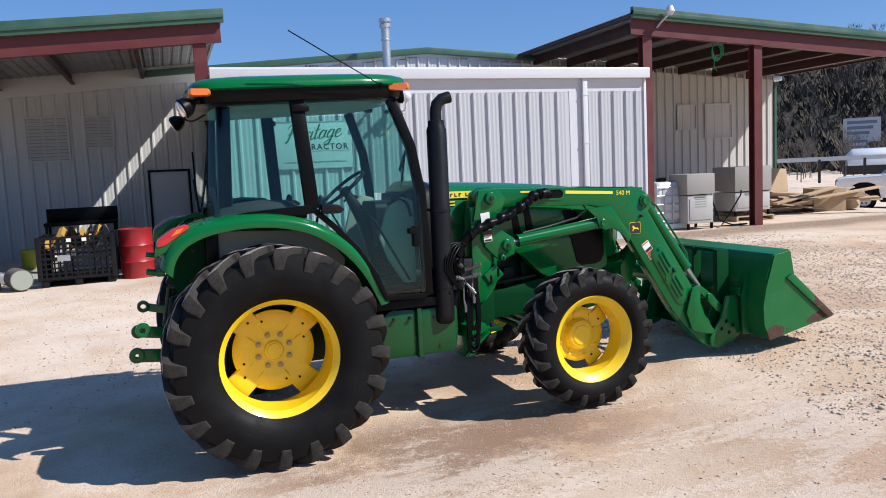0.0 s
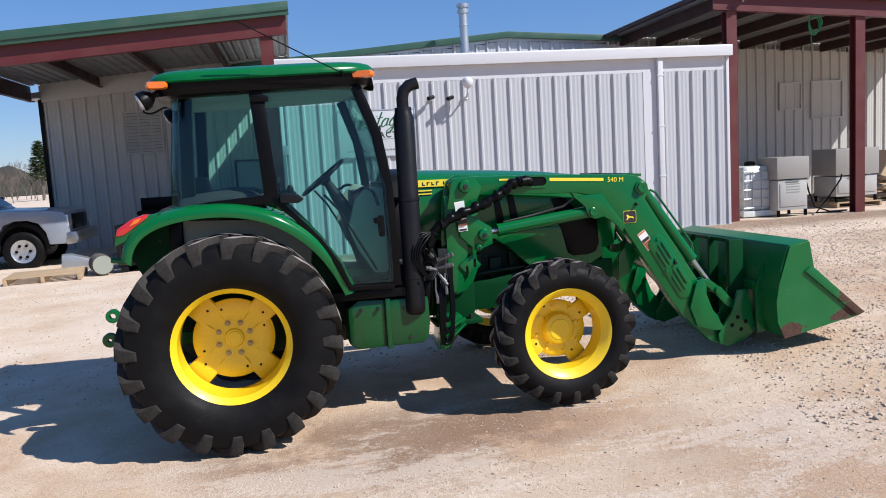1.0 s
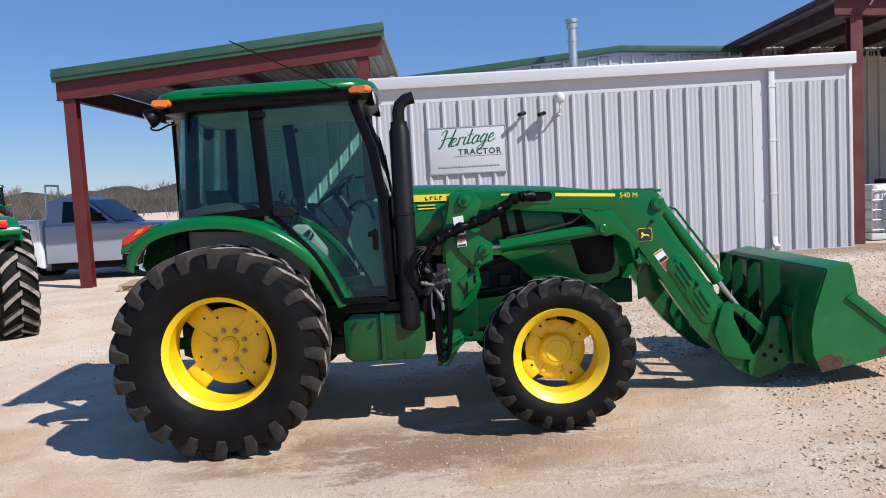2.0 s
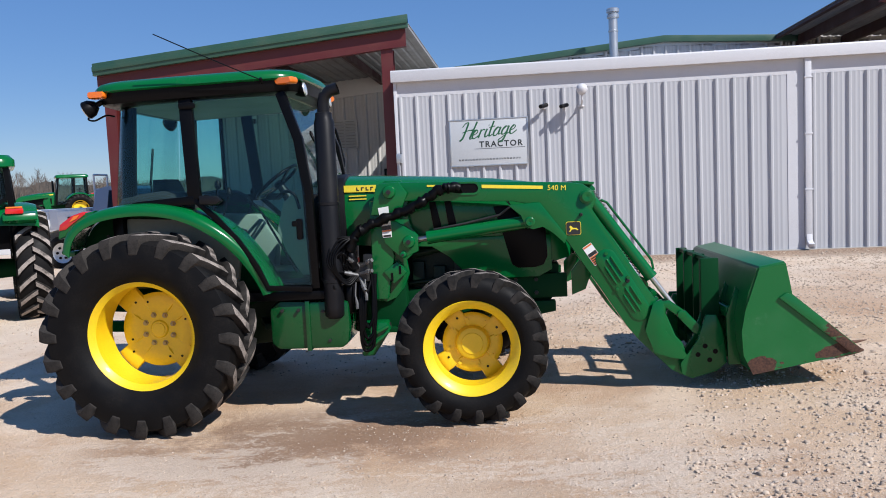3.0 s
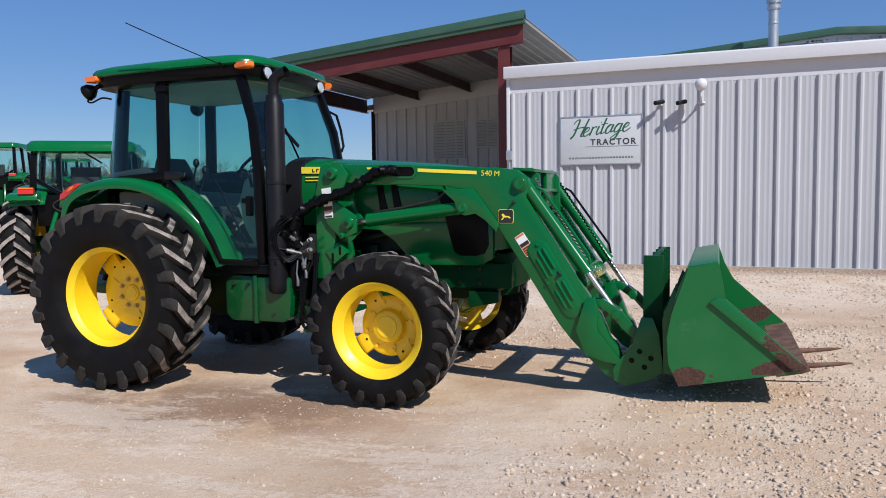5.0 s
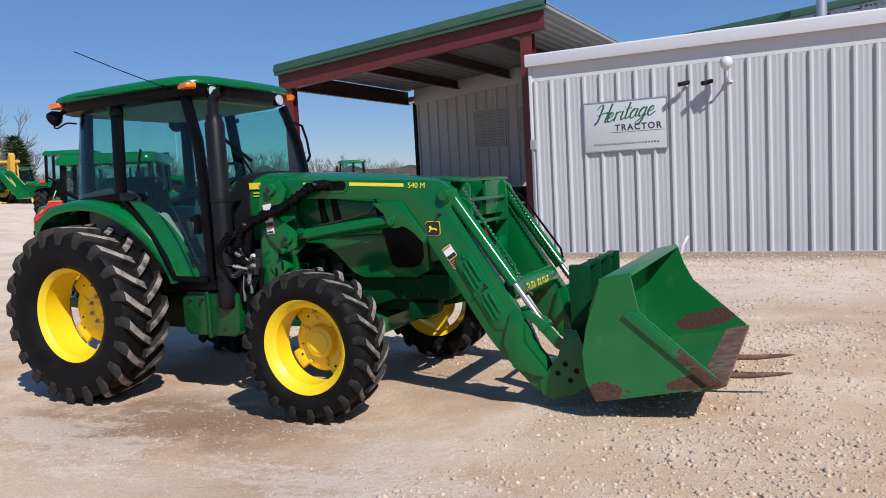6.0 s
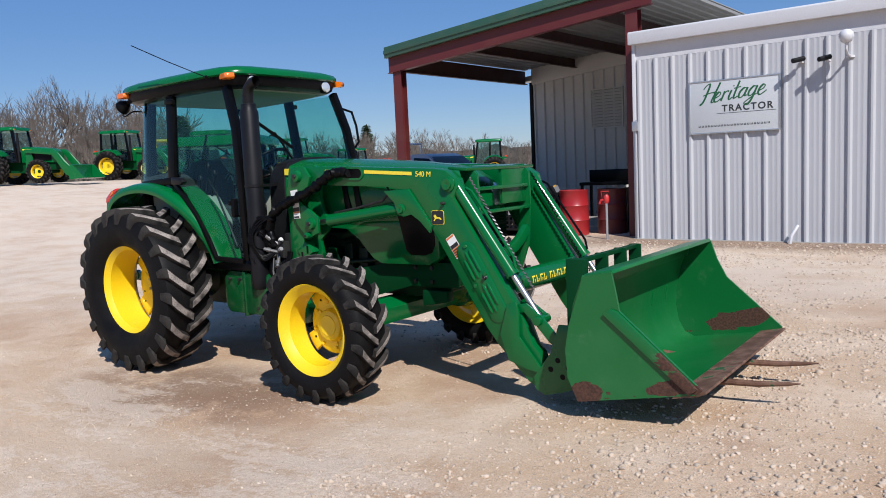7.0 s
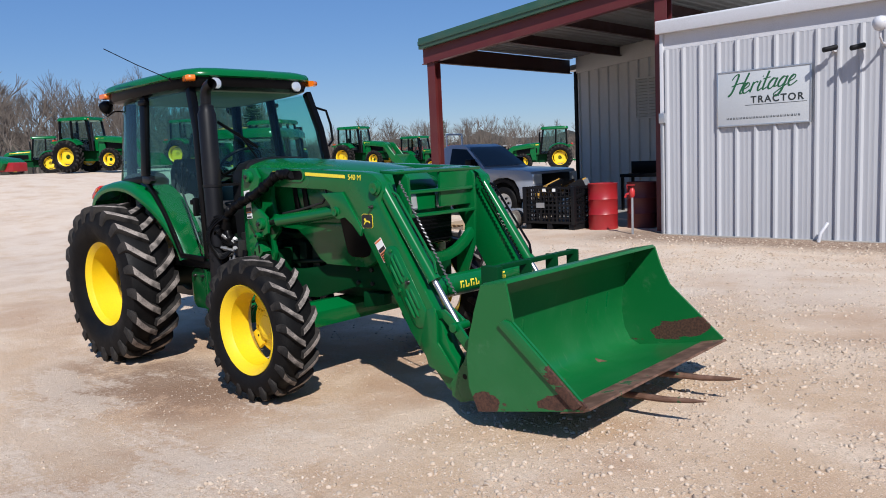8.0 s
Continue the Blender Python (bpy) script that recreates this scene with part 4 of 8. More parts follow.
s.turn([(0.04, -0.05), (0.05, -0.02), (0.03, 0.0)], 16)
part("steering_wheel", s, M_BLACK, col, at=m, smooth=50)

# hood


def hood_ring(u, zt, hw, zb, r):
    pts = [(hw, zb), (hw + 0.012, zb + (zt - zb) * 0.5), (hw + 0.002, zt - r * 0.8), (hw - r * 0.35, zt - r * 0.3), (hw - r, zt - 0.012), (hw * 0.45, zt + 0.008), (0, zt + 0.014)]
    ring = [(u, y, z) for y, z in pts]
    return ring + [(u, -y, z) for y, z in pts[-2::-1]]


s = Shape()
rings = [hood_ring(1.30, 1.685, 0.375, 1.18, 0.13), hood_ring(1.6, 1.672, 0.375, 1.16, 0.13), hood_ring(2.0, 1.648, 0.37, 1.14, 0.13), hood_ring(2.4, 1.615, 0.36, 1.1, 0.13), hood_ring(2.7, 1.575, 0.345, 1.02, 0.13), hood_ring(2.86, 1.53, 0.325, 1.0, 0.14), hood_ring(2.95, 1.45, 0.29, 1.02, 0.14), hood_ring(2.985, 1.36, 0.25, 1.06, 0.12)]
s.loft(rings)
hood = part("hood", s, M_GREEN, P, "long glossy green engine hood", smooth=50)
for sd in (-1, 1):
    s = Shape()
    s.plate([(1.305, 1.572), (1.78, 1.562), (1.82, 1.6), (1.80, 1.612), (1.305, 1.622)], sd * 0.3, sd * 0.388)
    part("yellow_stripe", s, M_DECAL, hood, "yellow side stripe with black marks")
    for i in range(9):
        s = Shape()
        u = 1.40 + 0.035 * i + (0.02 if i > 3 else 0)
        s.box(u, u + 0.007, sd * 0.38, sd * 0.3905, 1.58, 1.605)
        s.box(u + 0.007, u + 0.02, sd * 0.38, sd * 0.3903, 1.58 + 0.018 * (i % 2), 1.587 + 0.018 * (i % 2))
        part("lettering_bar", s, M_LABELBLACK, hood)
    for i in range(2):
        s = Shape()
        s.box(1.34, 1.47, sd * 0.38, sd * 0.3895, 1.537 - 0.024 * i, 1.546 - 0.024 * i)
        part("model_mark", s, M_DECAL, hood)
    s = Shape()
    s.plate([(2.40, 1.42), (2.52, 1.42), (2.6, 1.33), (2.78, 1.27), (2.79, 1.04), (2.76, 0.975), (2.70, 0.957), (2.57, 0.957), (2.525, 0.985), (2.455, 1.25)], sd * 0.28, sd * 0.376)
    part("side_grille", s, M_BLACK, hood, "black mesh side grille", bevel=0.012)
    s = Shape()
    s.plate([(1.92, 1.21), (1.935, 1.14), (2.06, 1.06), (2.14, 0.975), (2.2, 0.92), (2.28, 0.885), (2.72, 0.888), (2.82, 0.94), (2.82, 1.2)], sd * 0.25, sd * 0.37)
    part("side_shield", s, M_GREEN, hood, bevel=0.012)
    for u in (1.932, 2.046):
        s = Shape()
        s.plate([(u, 1.475), (u + 0.048, 1.475), (u + 0.1, 1.22), (u + 0.035, 1.22)], sd * 0.35, sd * 0.389)
        part("side_vent", s, M_BLACK, hood, "black slanting air slot", bevel=0.004)
    s = Shape()
    s.plate([(2.9, 1.3), (3.0, 1.28), (2.985, 1.4), (2.93, 1.45)], sd * 0.1, sd * 0.26)
    part("headlamp", s, M_LENS, hood, "clear headlamp", bevel=0.012)
s = Shape()
s.plate([(2.93, 1.02), (3.0, 1.04), (3.005, 1.25), (2.96, 1.27)], -0.24, 0.24)
for i in range(7):
    s.box(3.0, 3.012, -0.23, 0.23, 1.05 + 0.028 * i, 1.06 + 0.028 * i)
part("front_grille", s, M_BLACK, hood, bevel=0.004)
s = Shape()
s.loft([hood_ring(1.15, 1.67, 0.40, 1.05, 0.12), hood_ring(1.18, 1.70, 0.395, 1.05, 0.12), hood_ring(1.30, 1.70, 0.385, 1.05, 0.12), hood_ring(1.31, 1.68, 0.37, 1.05, 0.12)])
part("cowl", s, M_STACK, P, "charcoal plastic cowl", smooth=50)

# exhaust
s = Shape()
SX, SY = 1.245, -0.655
s.turn([(0.05, 0.68), (0.07, 0.70), (0.072, 0.76), (0.072, 2.07), (0.06, 2.10), (0.058, 2.135), (0.044, 2.14)], 28, (SX, SY, 0))
st = part("exhaust_muffler", s, M_STACK, P, "charcoal upright exhaust stack", smooth=45)
s = Shape()
s.tube([(SX, SY, 2.1), (SX, SY, 2.2), (SX + 0.012, SY, 2.25), (SX + 0.05, SY, 2.285), (SX + 0.11, SY, 2.30)], 0.042, 18, caps=False)
s.tube([(SX + 0.11, SY, 2.30), (SX + 0.05, SY, 2.285), (SX + 0.012, SY, 2.25)], 0.036, 18, caps=False)
part("tail_pipe", s, M_STACK, st, smooth=60)
for z in (0.95, 1.5):
    s = Shape()
    s.turn([(0.0725, -0.012), (0.0765, -0.01), (0.0765, 0.01), (0.0725, 0.012)], 24, (SX, SY, z))
    part("stack_clamp", s, M_STACK, st)
s = Shape()
s.bar([(SX, SY + 0.05, 1.5), (1.2, -0.38, 1.5)], 0.05, 0.02)
part("stack_bracket", s, M_STACK, st)

# loader masts, booms, cylinders
ARM = [(1.56, 1.585), (1.60, 1.622), (1.70, 1.628), (2.2, 1.612), (2.94, 1.572), (3.04, 1.555), (3.115, 1.50), (3.135, 1.44), (3.10, 1.375), (3.25, 1.14), (3.60, 0.60), (3.66, 0.45), (3.705, 0.40), (3.77, 0.22), (3.70, 0.165), (3.62, 0.21), (3.40, 0.43), (3.32, 0.53), (2.96, 1.09), (2.87, 1.23), (2.80, 1.33), (2.71, 1.415), (2.55, 1.455), (1.75, 1.49), (1.62, 1.50), (1.57, 1.53)]
MAST = [(1.50, 0.80), (1.50, 1.18), (1.52, 1.45), (1.56, 1.60), (1.63, 1.645), (1.74, 1.64), (1.80, 1.56), (1.78, 1.40), (1.80, 1.30), (1.86, 1.22), (1.84, 1.13), (1.76, 1.06), (1.775, 0.96), (1.735, 0.86), (1.67, 0.785), (1.60, 0.757), (1.53, 0.765)]
for sd in (-1, 1):
    y0, y1 = sd * 0.46, sd * 0.56
    s = Shape()
    s.plate(MAST, sd * 0.44, sd * 0.475)
    s.plate([(1.53, 1.4), (1.58, 1.62), (1.74, 1.63), (1.80, 1.55), (1.74, 1.4)], sd * 0.565, sd * 0.59)
    s.plate([(1.60, 1.42), (1.86, 1.25), (1.86, 1.13), (1.74, 1.08), (1.62, 1.2)], sd * 0.565, sd * 0.59)
    s.plate([(1.52, 0.79), (1.62, 0.79), (1.68, 1.1), (1.60, 1.5), (1.52, 1.5)], sd * 0.475, sd * 0.565)
    mast = part("loader_mast", s, M_GREEN, P, "green steel loader mast", bevel=0.006)
    s = Shape()
    s.plate([(1.44, 0.56), (1.72, 0.56), (1.74, 0.62), (1.74, 0.98), (1.46, 0.98)], sd * 0.28, sd * 0.438)
    s.plate([(1.42, 0.53), (1.78, 0.53), (1.78, 0.565), (1.42, 0.565)], sd * 0.26, sd * 0.5)
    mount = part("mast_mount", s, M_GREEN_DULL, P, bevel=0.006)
    for u in (1.5, 1.6, 1.7):
        s = Shape()
        s.turn([(0.001, 0.6), (0.018, 0.6), (0.02, 0.565)], 6, (u, sd * 0.47, 0))
        part("mount_bolt", s, M_STEEL, mount)
    for u, z, r in ((1.67, 1.56, 0.048), (1.795, 1.2, 0.046), (1.75, 1.11, 0.025)):
        s = Shape()
        s.spin([(r * 1.1, sd * 0.56), (r, sd * 0.60), (r * 0.86, sd * 0.618), (r * 0.6, sd * 0.622), (0.001, sd * 0.622)], 20, (u, 0, z))
        part("pivot_pin", s, M_GREEN, mast)
        s = Shape()
        s.spin([(r * 0.38, sd * 0.61), (r * 0.36, sd * 0.636), (0.001, sd * 0.637)], 6, (u, 0, z))
        part("pin_bolt", s, M_STEEL, mast)
    s = Shape()
    s.plate([(1.585, 1.45), (1.66, 1.46), (1.665, 1.38), (1.595, 1.37)], sd * 0.59, sd * 0.5935)
    part("warning_label", s, M_WHITE, mast, "plain white label")
    s = Shape()
    s.plate([(1.60, 1.36), (1.67, 1.37), (1.675, 1.24), (1.61, 1.235)], sd * 0.59, sd * 0.594)
    part("warning_label", s, M_WHITE, mast, "white, black and orange warning label")
    s = Shape()
    s.plate([(1.603, 1.318), (1.671, 1.326), (1.6725, 1.296), (1.605, 1.289)], sd * 0.594, sd * 0.5965)
    part("label_print", s, M_LABELBLACK, mast)
    s = Shape()
    s.plate([(1.6055, 1.288), (1.6725, 1.295), (1.673, 1.283), (1.606, 1.277)], sd * 0.594, sd * 0.5965)
    part("label_print", s, M_LABELORANGE, mast)
    s = Shape()
    s.plate([(1.614, 1.254), (1.668, 1.258), (1.669, 1.244), (1.615, 1.241)], sd * 0.594, sd * 0.5965)
    part("label_print", s, M_LABELBLACK, mast)
    # boom
    s = Shape()
    s.plate(ARM, y0, y1)
    arm = part("loader_arm", s, M_GREEN, P, "green welded loader arm, bent at the knee", bevel=0.012)
    # raised rounded pressing on the lower boom
    s = Shape()
    ax, az, bx, bz = 3.16, 1.06, 3.44, 0.60
    dx, dz = (bx - ax), (bz - az)
    ln = math.hypot(dx, dz)
    dx, dz = dx / ln, dz / ln
    ring = rounded(ln / 2, 0, ln / 2 + 0.02, 0.075, 0.07, 7)
    s.loft([[(ax + a * k * dx + b * dz + (1 - k) * dx * ln / 2, sd * y, az + a * k * dz - b * dx + (1 - k) * dz * ln / 2) for a, b in [(p, q_ * kk) for p, q_ in ring]] for y, k, kk in ((0.56, 1.0, 1.0), (0.566, 1.0, 1.0), (0.572, 0.96, 0.85))])
    part("stiffening_plate", s, M_GREEN, arm, smooth=40)
    for off, u0, u1 in ((-0.036, 0.05, 0.21), (0.0, 0.05, 0.24), (0.036, 0.09, 0.24), (-0.036, 0.3, 0.45), (0.0, 0.29, ln - 0.05), (0.036, 0.33, ln - 0.06)):
        s = Shape()
        s.tube([(ax + u * dx + off * dz, sd * 0.573, az + u * dz - off * dx) for u in (u0, u0 + 0.02, u1 - 0.02, u1)], [0.006, 0.011, 0.011, 0.006], 8)
        part("pressed_rib", s, M_GREEN, arm)
    for off, u in ((-0.02, 0.015), (0.052, 0.27), (-0.056, 0.24)):
        s = Shape()
        s.spin([(0.014, sd * 0.566), (0.013, sd * 0.581), (0.001, sd * 0.582)], 8, (ax + u * dx + off * dz, 0, az + u * dz - off * dx))
        part("cover_bolt", s, M_GREEN, arm)
    # yellow stripe and model mark
    s = Shape()
    s.plate([(2.33, 1.558), (2.76, 1.532), (2.76, 1.555), (2.33, 1.582)], sd * 0.56, sd * 0.563)
    part("yellow_stripe", s, M_DECAL, arm, "yellow stripe")
    s = Shape()
    s.plate([(1.94, 1.585), (2.12, 1.578), (2.12, 1.592), (1.94, 1.598)], sd * 0.56, sd * 0.563)
    part("yellow_stripe", s, M_DECAL, arm, "yellow stripe")
    cu = bpy.data.curves.new("model_number", "FONT")
    cu.body, cu.size, cu.extrude, cu.align_x = "540 M", 0.052, 0.0012, "LEFT"
    tx = new("model_number", cu)
    tx.data.materials.append(M_DECAL)
    tx.parent = arm
    tx.matrix_basis = pose(2.79, sd * 0.5615, 1.523, 90, 3, 0) if sd < 0 else pose(2.98, sd * 0.5615, 1.512, 90, -3, 180)
    # badge: black plate with a yellow border and a plain yellow shape
    bm_ = pose(2.965, sd * 0.5605, 1.245, 0, 0, 0)
    s = Shape()
    s.plate(rounded(0, 0, 0.053, 0.048, 0.016), sd * -0.001, sd * 0.002, 0)
    s.plate(rounded(0, 0, 0.0495, 0.0445, 0.014), sd * 0.0, sd * 0.0045, 1)
    s.plate([(-0.03, 0.012), (-0.018, 0.02), (-0.005, 0.004), (0.022, 0.002), (0.034, -0.012), (0.026, -0.014), (0.012, -0.006), (-0.012, -0.008), (-0.024, -0.024), (-0.032, -0.022), (-0.02, -0.004)], sd * 0.003, sd * 0.0062, 0)
    part("maker_badge", s, [M_DECAL, M_LABELBLACK], arm, "black badge with yellow emblem", at=bm_)
    # boom warning label
    s = Shape()
    lm = pose(3.095, sd * 0.5605, 1.055, 0, -33, 0)
    s.plate(rounded(0, 0, 0.036, 0.078, 0.005), sd * -0.001, sd * 0.002, 0)
    part("warning_label", s, M_WHITE, arm, "orange, white and black warning label", at=lm)
    for z0, z1, mat in ((0.062, 0.075, M_LABELORANGE), (-0.008, 0.018, M_LABELBLACK), (-0.074, -0.01, M_LABELORANGE)):
        s = Shape()
        s.plate([(-0.033, z0), (0.033, z0), (0.033, z1), (-0.033, z1)], sd * 0.001, sd * 0.003)
        part("label_field", s, mat, arm, at=lm)
    for i in range(4):
        s = Shape()
        z = -0.071 + 0.015 * i
        s.plate([(-0.03, z), (0.012 + 0.018 * (i % 2), z), (0.012 + 0.018 * (i % 2), z + 0.008), (-0.03, z + 0.008)], sd * 0.002, sd * 0.004)
        part("label_print", s, M_LABELBLACK, arm, at=lm)
    for u, z, r in ((3.065, 1.465, 0.052), (2.66, 1.305, 0.04), (3.545, 0.372, 0.034), (3.715, 0.22, 0.03), (3.33, 0.86, 0.016), (3.02, 1.34, 0.012)):
        s = Shape()
        s.spin([(r, sd * 0.555), (r, sd * 0.572), (r * 0.72, sd * 0.578), (r * 0.7, sd * 0.592), (r * 0.3, sd * 0.593), (0.001, sd * 0.588)], 18, (u, 0, z))
        part("pivot_pin", s, M_GREEN if r > 0.03 else M_STEEL, arm)
    s = Shape()
    s.plate([(2.51, 1.43), (2.735, 1.44), (2.92, 1.19), (2.90, 1.14), (2.82, 1.22), (2.75, 1.265), (2.68, 1.25), (2.625, 1.27), (2.60, 1.35)], sd * 0.553, sd * 0.574)
    part("cylinder_gusset", s, M_GREEN, arm, bevel=0.004)
    # oval hose port near the back of the boom
    s = Shape()
    s.loft([[(2.21 + a, sd * y, 1.562 + b - 0.02 * a) for a, b in rounded(0, 0, hx, hz, hz * 0.98, 6)] for y, hx, hz in ((0.556, 0.11, 0.047), (0.568, 0.11, 0.047), (0.568, 0.095, 0.034), (0.557, 0.094, 0.033))], caps=False)
    part("hose_port", s, M_GREEN, arm)
    s = Shape()
    s.plate([(2.21 + a, 1.562 + b - 0.02 * a) for a, b in rounded(0, 0, 0.093, 0.032, 0.031, 6)], sd * 0.5585, sd * 0.561)
    part("port_opening", s, M_BLACK, arm)
    # lift cylinder with its rod
    s = Shape()
    yc = sd * 0.515
    s.tube([(1.92, yc, 1.218), (1.95, yc, 1.222), (2.62, yc, 1.3), (2.655, yc, 1.304)], [0.05, 0.047, 0.047, 0.05], 16)
    s.spin([(0.001, -0.04), (0.045, -0.04), (0.045, 0.04), (0.001, 0.04)], 16, (2.66, yc, 1.305))
    lc = part("lift_cylinder", s, M_GREEN, P, "green hydraulic lift cylinder", smooth=40)
    s = Shape()
    s.tube([(1.79, yc, 1.2), (1.95, yc, 1.222)], 0.021, 12)
    part("rod", s, M_CHROME, lc, "bright chrome rod")
    s = Shape()
    s.tube([(1.97, yc - sd * -0.0, 1.275), (2.2, yc, 1.31), (2.45, yc, 1.36), (2.53, yc + sd * 0.02, 1.42), (2.5, yc + sd * 0.01, 1.47)], 0.009, 8)
    part("steel_line", s, M_STEEL, lc)
    # bucket cylinder
    s = Shape()
    yc = sd * 0.51
    a, b = Vector((3.075, yc, 1.475)), Vector((3.70, yc, 0.60))
    d = (b - a)
    s.tube([a, a + d * 0.03, a + d * 0.66, a + d * 0.69], [0.046, 0.043, 0.043, 0.048], 16)
    s.spin([(0.001, -0.045), (0.05, -0.045), (0.05, 0.045), (0.001, 0.045)], 16, (3.065, yc, 1.468))
    bc = part("bucket_cylinder", s, M_GREEN, P, "green hydraulic bucket cylinder", smooth=40)
    s = Shape()
    s.tube([a + d * 0.68, b], 0.02, 12)
    part("rod", s, M_CHROME, bc, "bright chrome rod")
    s = Shape()
    o = Vector((0.06, 0, 0.045))
    s.tube([a + d * 0.08 + o * 0.7, a + d * 0.12 + o, a + d * 0.6 + o, a + d * 0.66 + o * 0.6], 0.009, 8)
    part("steel_line", s, M_GREEN if sd < 0 else M_BLACK, bc)
    # links and carrier plates
    s = Shape()
    s.plate([(3.50, 0.34), (3.44, 0.50), (3.50, 0.70), (3.56, 0.72), (3.585, 0.66), (3.58, 0.5), (3.76, 0.28), (3.62, 0.30)], sd * 0.575, sd * 0.595)
    s.plate([(3.50, 0.34), (3.44, 0.50), (3.50, 0.70), (3.56, 0.72), (3.585, 0.66), (3.58, 0.5), (3.62, 0.30)], sd * 0.42, sd * 0.44)
    part("boom_gusset", s, M_GREEN, arm, bevel=0.005)
    s = Shape()
    s.bar([(3.52, sd * 0.47, 0.66), (3.60, sd * 0.47, 0.68), (3.70, sd * 0.47, 0.61)], 0.02, 0.06)
    s.bar([(3.70, sd * 0.55, 0.61), (3.80, sd * 0.55, 0.50), (3.88, sd * 0.55, 0.46)], 0.02, 0.07)
    s.bar([(3.52, sd * 0.55, 0.66), (3.61, sd * 0.55, 0.68), (3.70, sd * 0.55, 0.61)], 0.02, 0.06)
    s.spin([(0.001, -0.07), (0.03, -0.07), (0.03, 0.07), (0.001, 0.07)], 14, (3.70, sd * 0.51, 0.605))
    part("bucket_link", s, M_GREEN, P, bevel=0.004)
    s = Shape()
    for ya, yb in ((0.575, 0.597), (0.435, 0.457)):
        s.plate([(3.86, 0.60), (3.93, 0.60), (3.97, 0.50), (4.0, 0.26), (3.93, 0.20), (3.76, 0.15), (3.69, 0.18), (3.68, 0.26), (3.80, 0.42)], sd * ya, sd * yb)
    cp = part("carrier_plate", s, M_GREEN, P, bevel=0.005)
    for u, z in ((3.80, 0.32), (3.85, 0.38), (3.88, 0.28), (3.92, 0.34)):
        s = Shape()
        s.spin([(0.018, sd * 0.597), (0.016, sd * 0.5985), (0.001, sd * 0.5986)], 12, (u, 0, z))
        part("bolt_hole", s, M_BLACK, cp)

# braided hose bundle from the valve block across the mast to the near boom
s = Shape()
hose = [(1.40, -0.62, 1.02), (1.37, -0.64, 1.16), (1.42, -0.65, 1.27), (1.52, -0.645, 1.33), (1.66, -0.64, 1.38), (1.80, -0.635, 1.43), (1.92, -0.625, 1.49), (2.02, -0.61, 1.555), (2.10, -0.595, 1.575), (2.2, -0.57, 1.565)]
fine = []
for i in range(len(hose) - 1):
    a, b = Vector(hose[i]), Vector(hose[i + 1])
    for k in range(8):
        fine.append(a.lerp(b, k / 8) + Vector((0, 0.004 * math.sin(k * 2.1 + i), 0.006 * math.sin(k * 1.3 + 2 * i))))
rad = [0.035 + 0.004 * math.sin(i * 2.3) + 0.004 * math.sin(i * 5.1) + 0.003 * math.sin(i * 0.7) for i in range(len(fine))]
s.tube(fine, rad, 10)
part("hose_sleeve", s, M_BLACK, P, "wrinkled black hose sleeve", smooth=60)
rh = random.Random(8)
s = Shape()
s.box(1.40, 1.50, -0.62, -0.46, 0.93, 1.06)
s.box(1.45, 1.60, -0.56, -0.48, 0.98, 1.12)
vb = part("valve_block", s, M_STEEL, P, bevel=0.01)
# bright couplers standing out of the block at odd angles, a hose on most of them
for i, (u, v, z, du, dv, dz) in enumerate(((1.42, -0.62, 1.05, -0.5, -0.5, 0.5), (1.46, -0.62, 1.05, 0.7, -0.5, 0.35), (1.41, -0.62, 0.98, -0.75, -0.5, 0.25), (1.45, -0.625, 0.99, 0.75, -0.45, 0.2), (1.38, -0.62, 0.95, -0.6, -0.5, -0.2), (1.44, -0.625, 0.94, 0.35, -0.5, -0.6))):
    d = Vector((du, dv, dz)).normalized()
    a = Vector((u, v, z))
    s = Shape()
    s.tube([a - d * 0.03, a + d * 0.045], 0.013, 9)
    s.tube([a + d * 0.045, a + d * 0.075], 0.019, 9)
    s.tube([a + d * 0.075, a + d * 0.1], 0.014, 9)
    part("quick_coupler", s, M_COUPLER, vb, "bright steel quick coupler")
    if i in (0, 2, 4):
        e = a + d * 0.1
        top = Vector((1.335 + 0.012 * i, -0.64, 1.215 + 0.008 * i))
        s = Shape()
        s.tube(smooth_run([e, e + d * 0.06, Vector((1.225 + 0.014 * i, -0.66, 1.05 + 0.02 * i)), Vector((1.25 + 0.012 * i, -0.655, 1.15)), top]), 0.0095, 7)
        part("hydraulic_hose", s, M_BLACK, P, smooth=60)
for i in range(5):
    s = Shape()
    w = rh.uniform(-0.012, 0.012)
    s.tube(smooth_run([(1.36 + 0.012 * i, -0.635, 1.22), (1.285 + 0.016 * i, -0.655 - 0.01 * (i % 2), 1.14 + w), (1.29 + 0.02 * i, -0.65, 1.04), (1.37 + 0.012 * i, -0.61, 0.98 + 0.012 * i)]), 0.0085, 7)
    part("hydraulic_hose", s, M_BLACK, P, smooth=60)
# slack hoses from the sleeve's end past the stack down to the couplers
for i in range(4):
    s = Shape()
    s.tube(smooth_run([(1.40 + 0.012 * i, -0.65, 1.25), (1.35 - 0.022 * i, -0.7, 1.21 + 0.012 * i), (1.285 - 0.018 * i, -0.735, 1.13 - 0.01 * i), (1.29 - 0.01 * i, -0.735, 1.03), (1.34 + 0.006 * i, -0.7, 0.955 - 0.012 * i), (1.38 + 0.014 * i, -0.64, 0.97)]), 0.009, 7)
    part("slack_hose", s, M_BLACK, P, smooth=60)
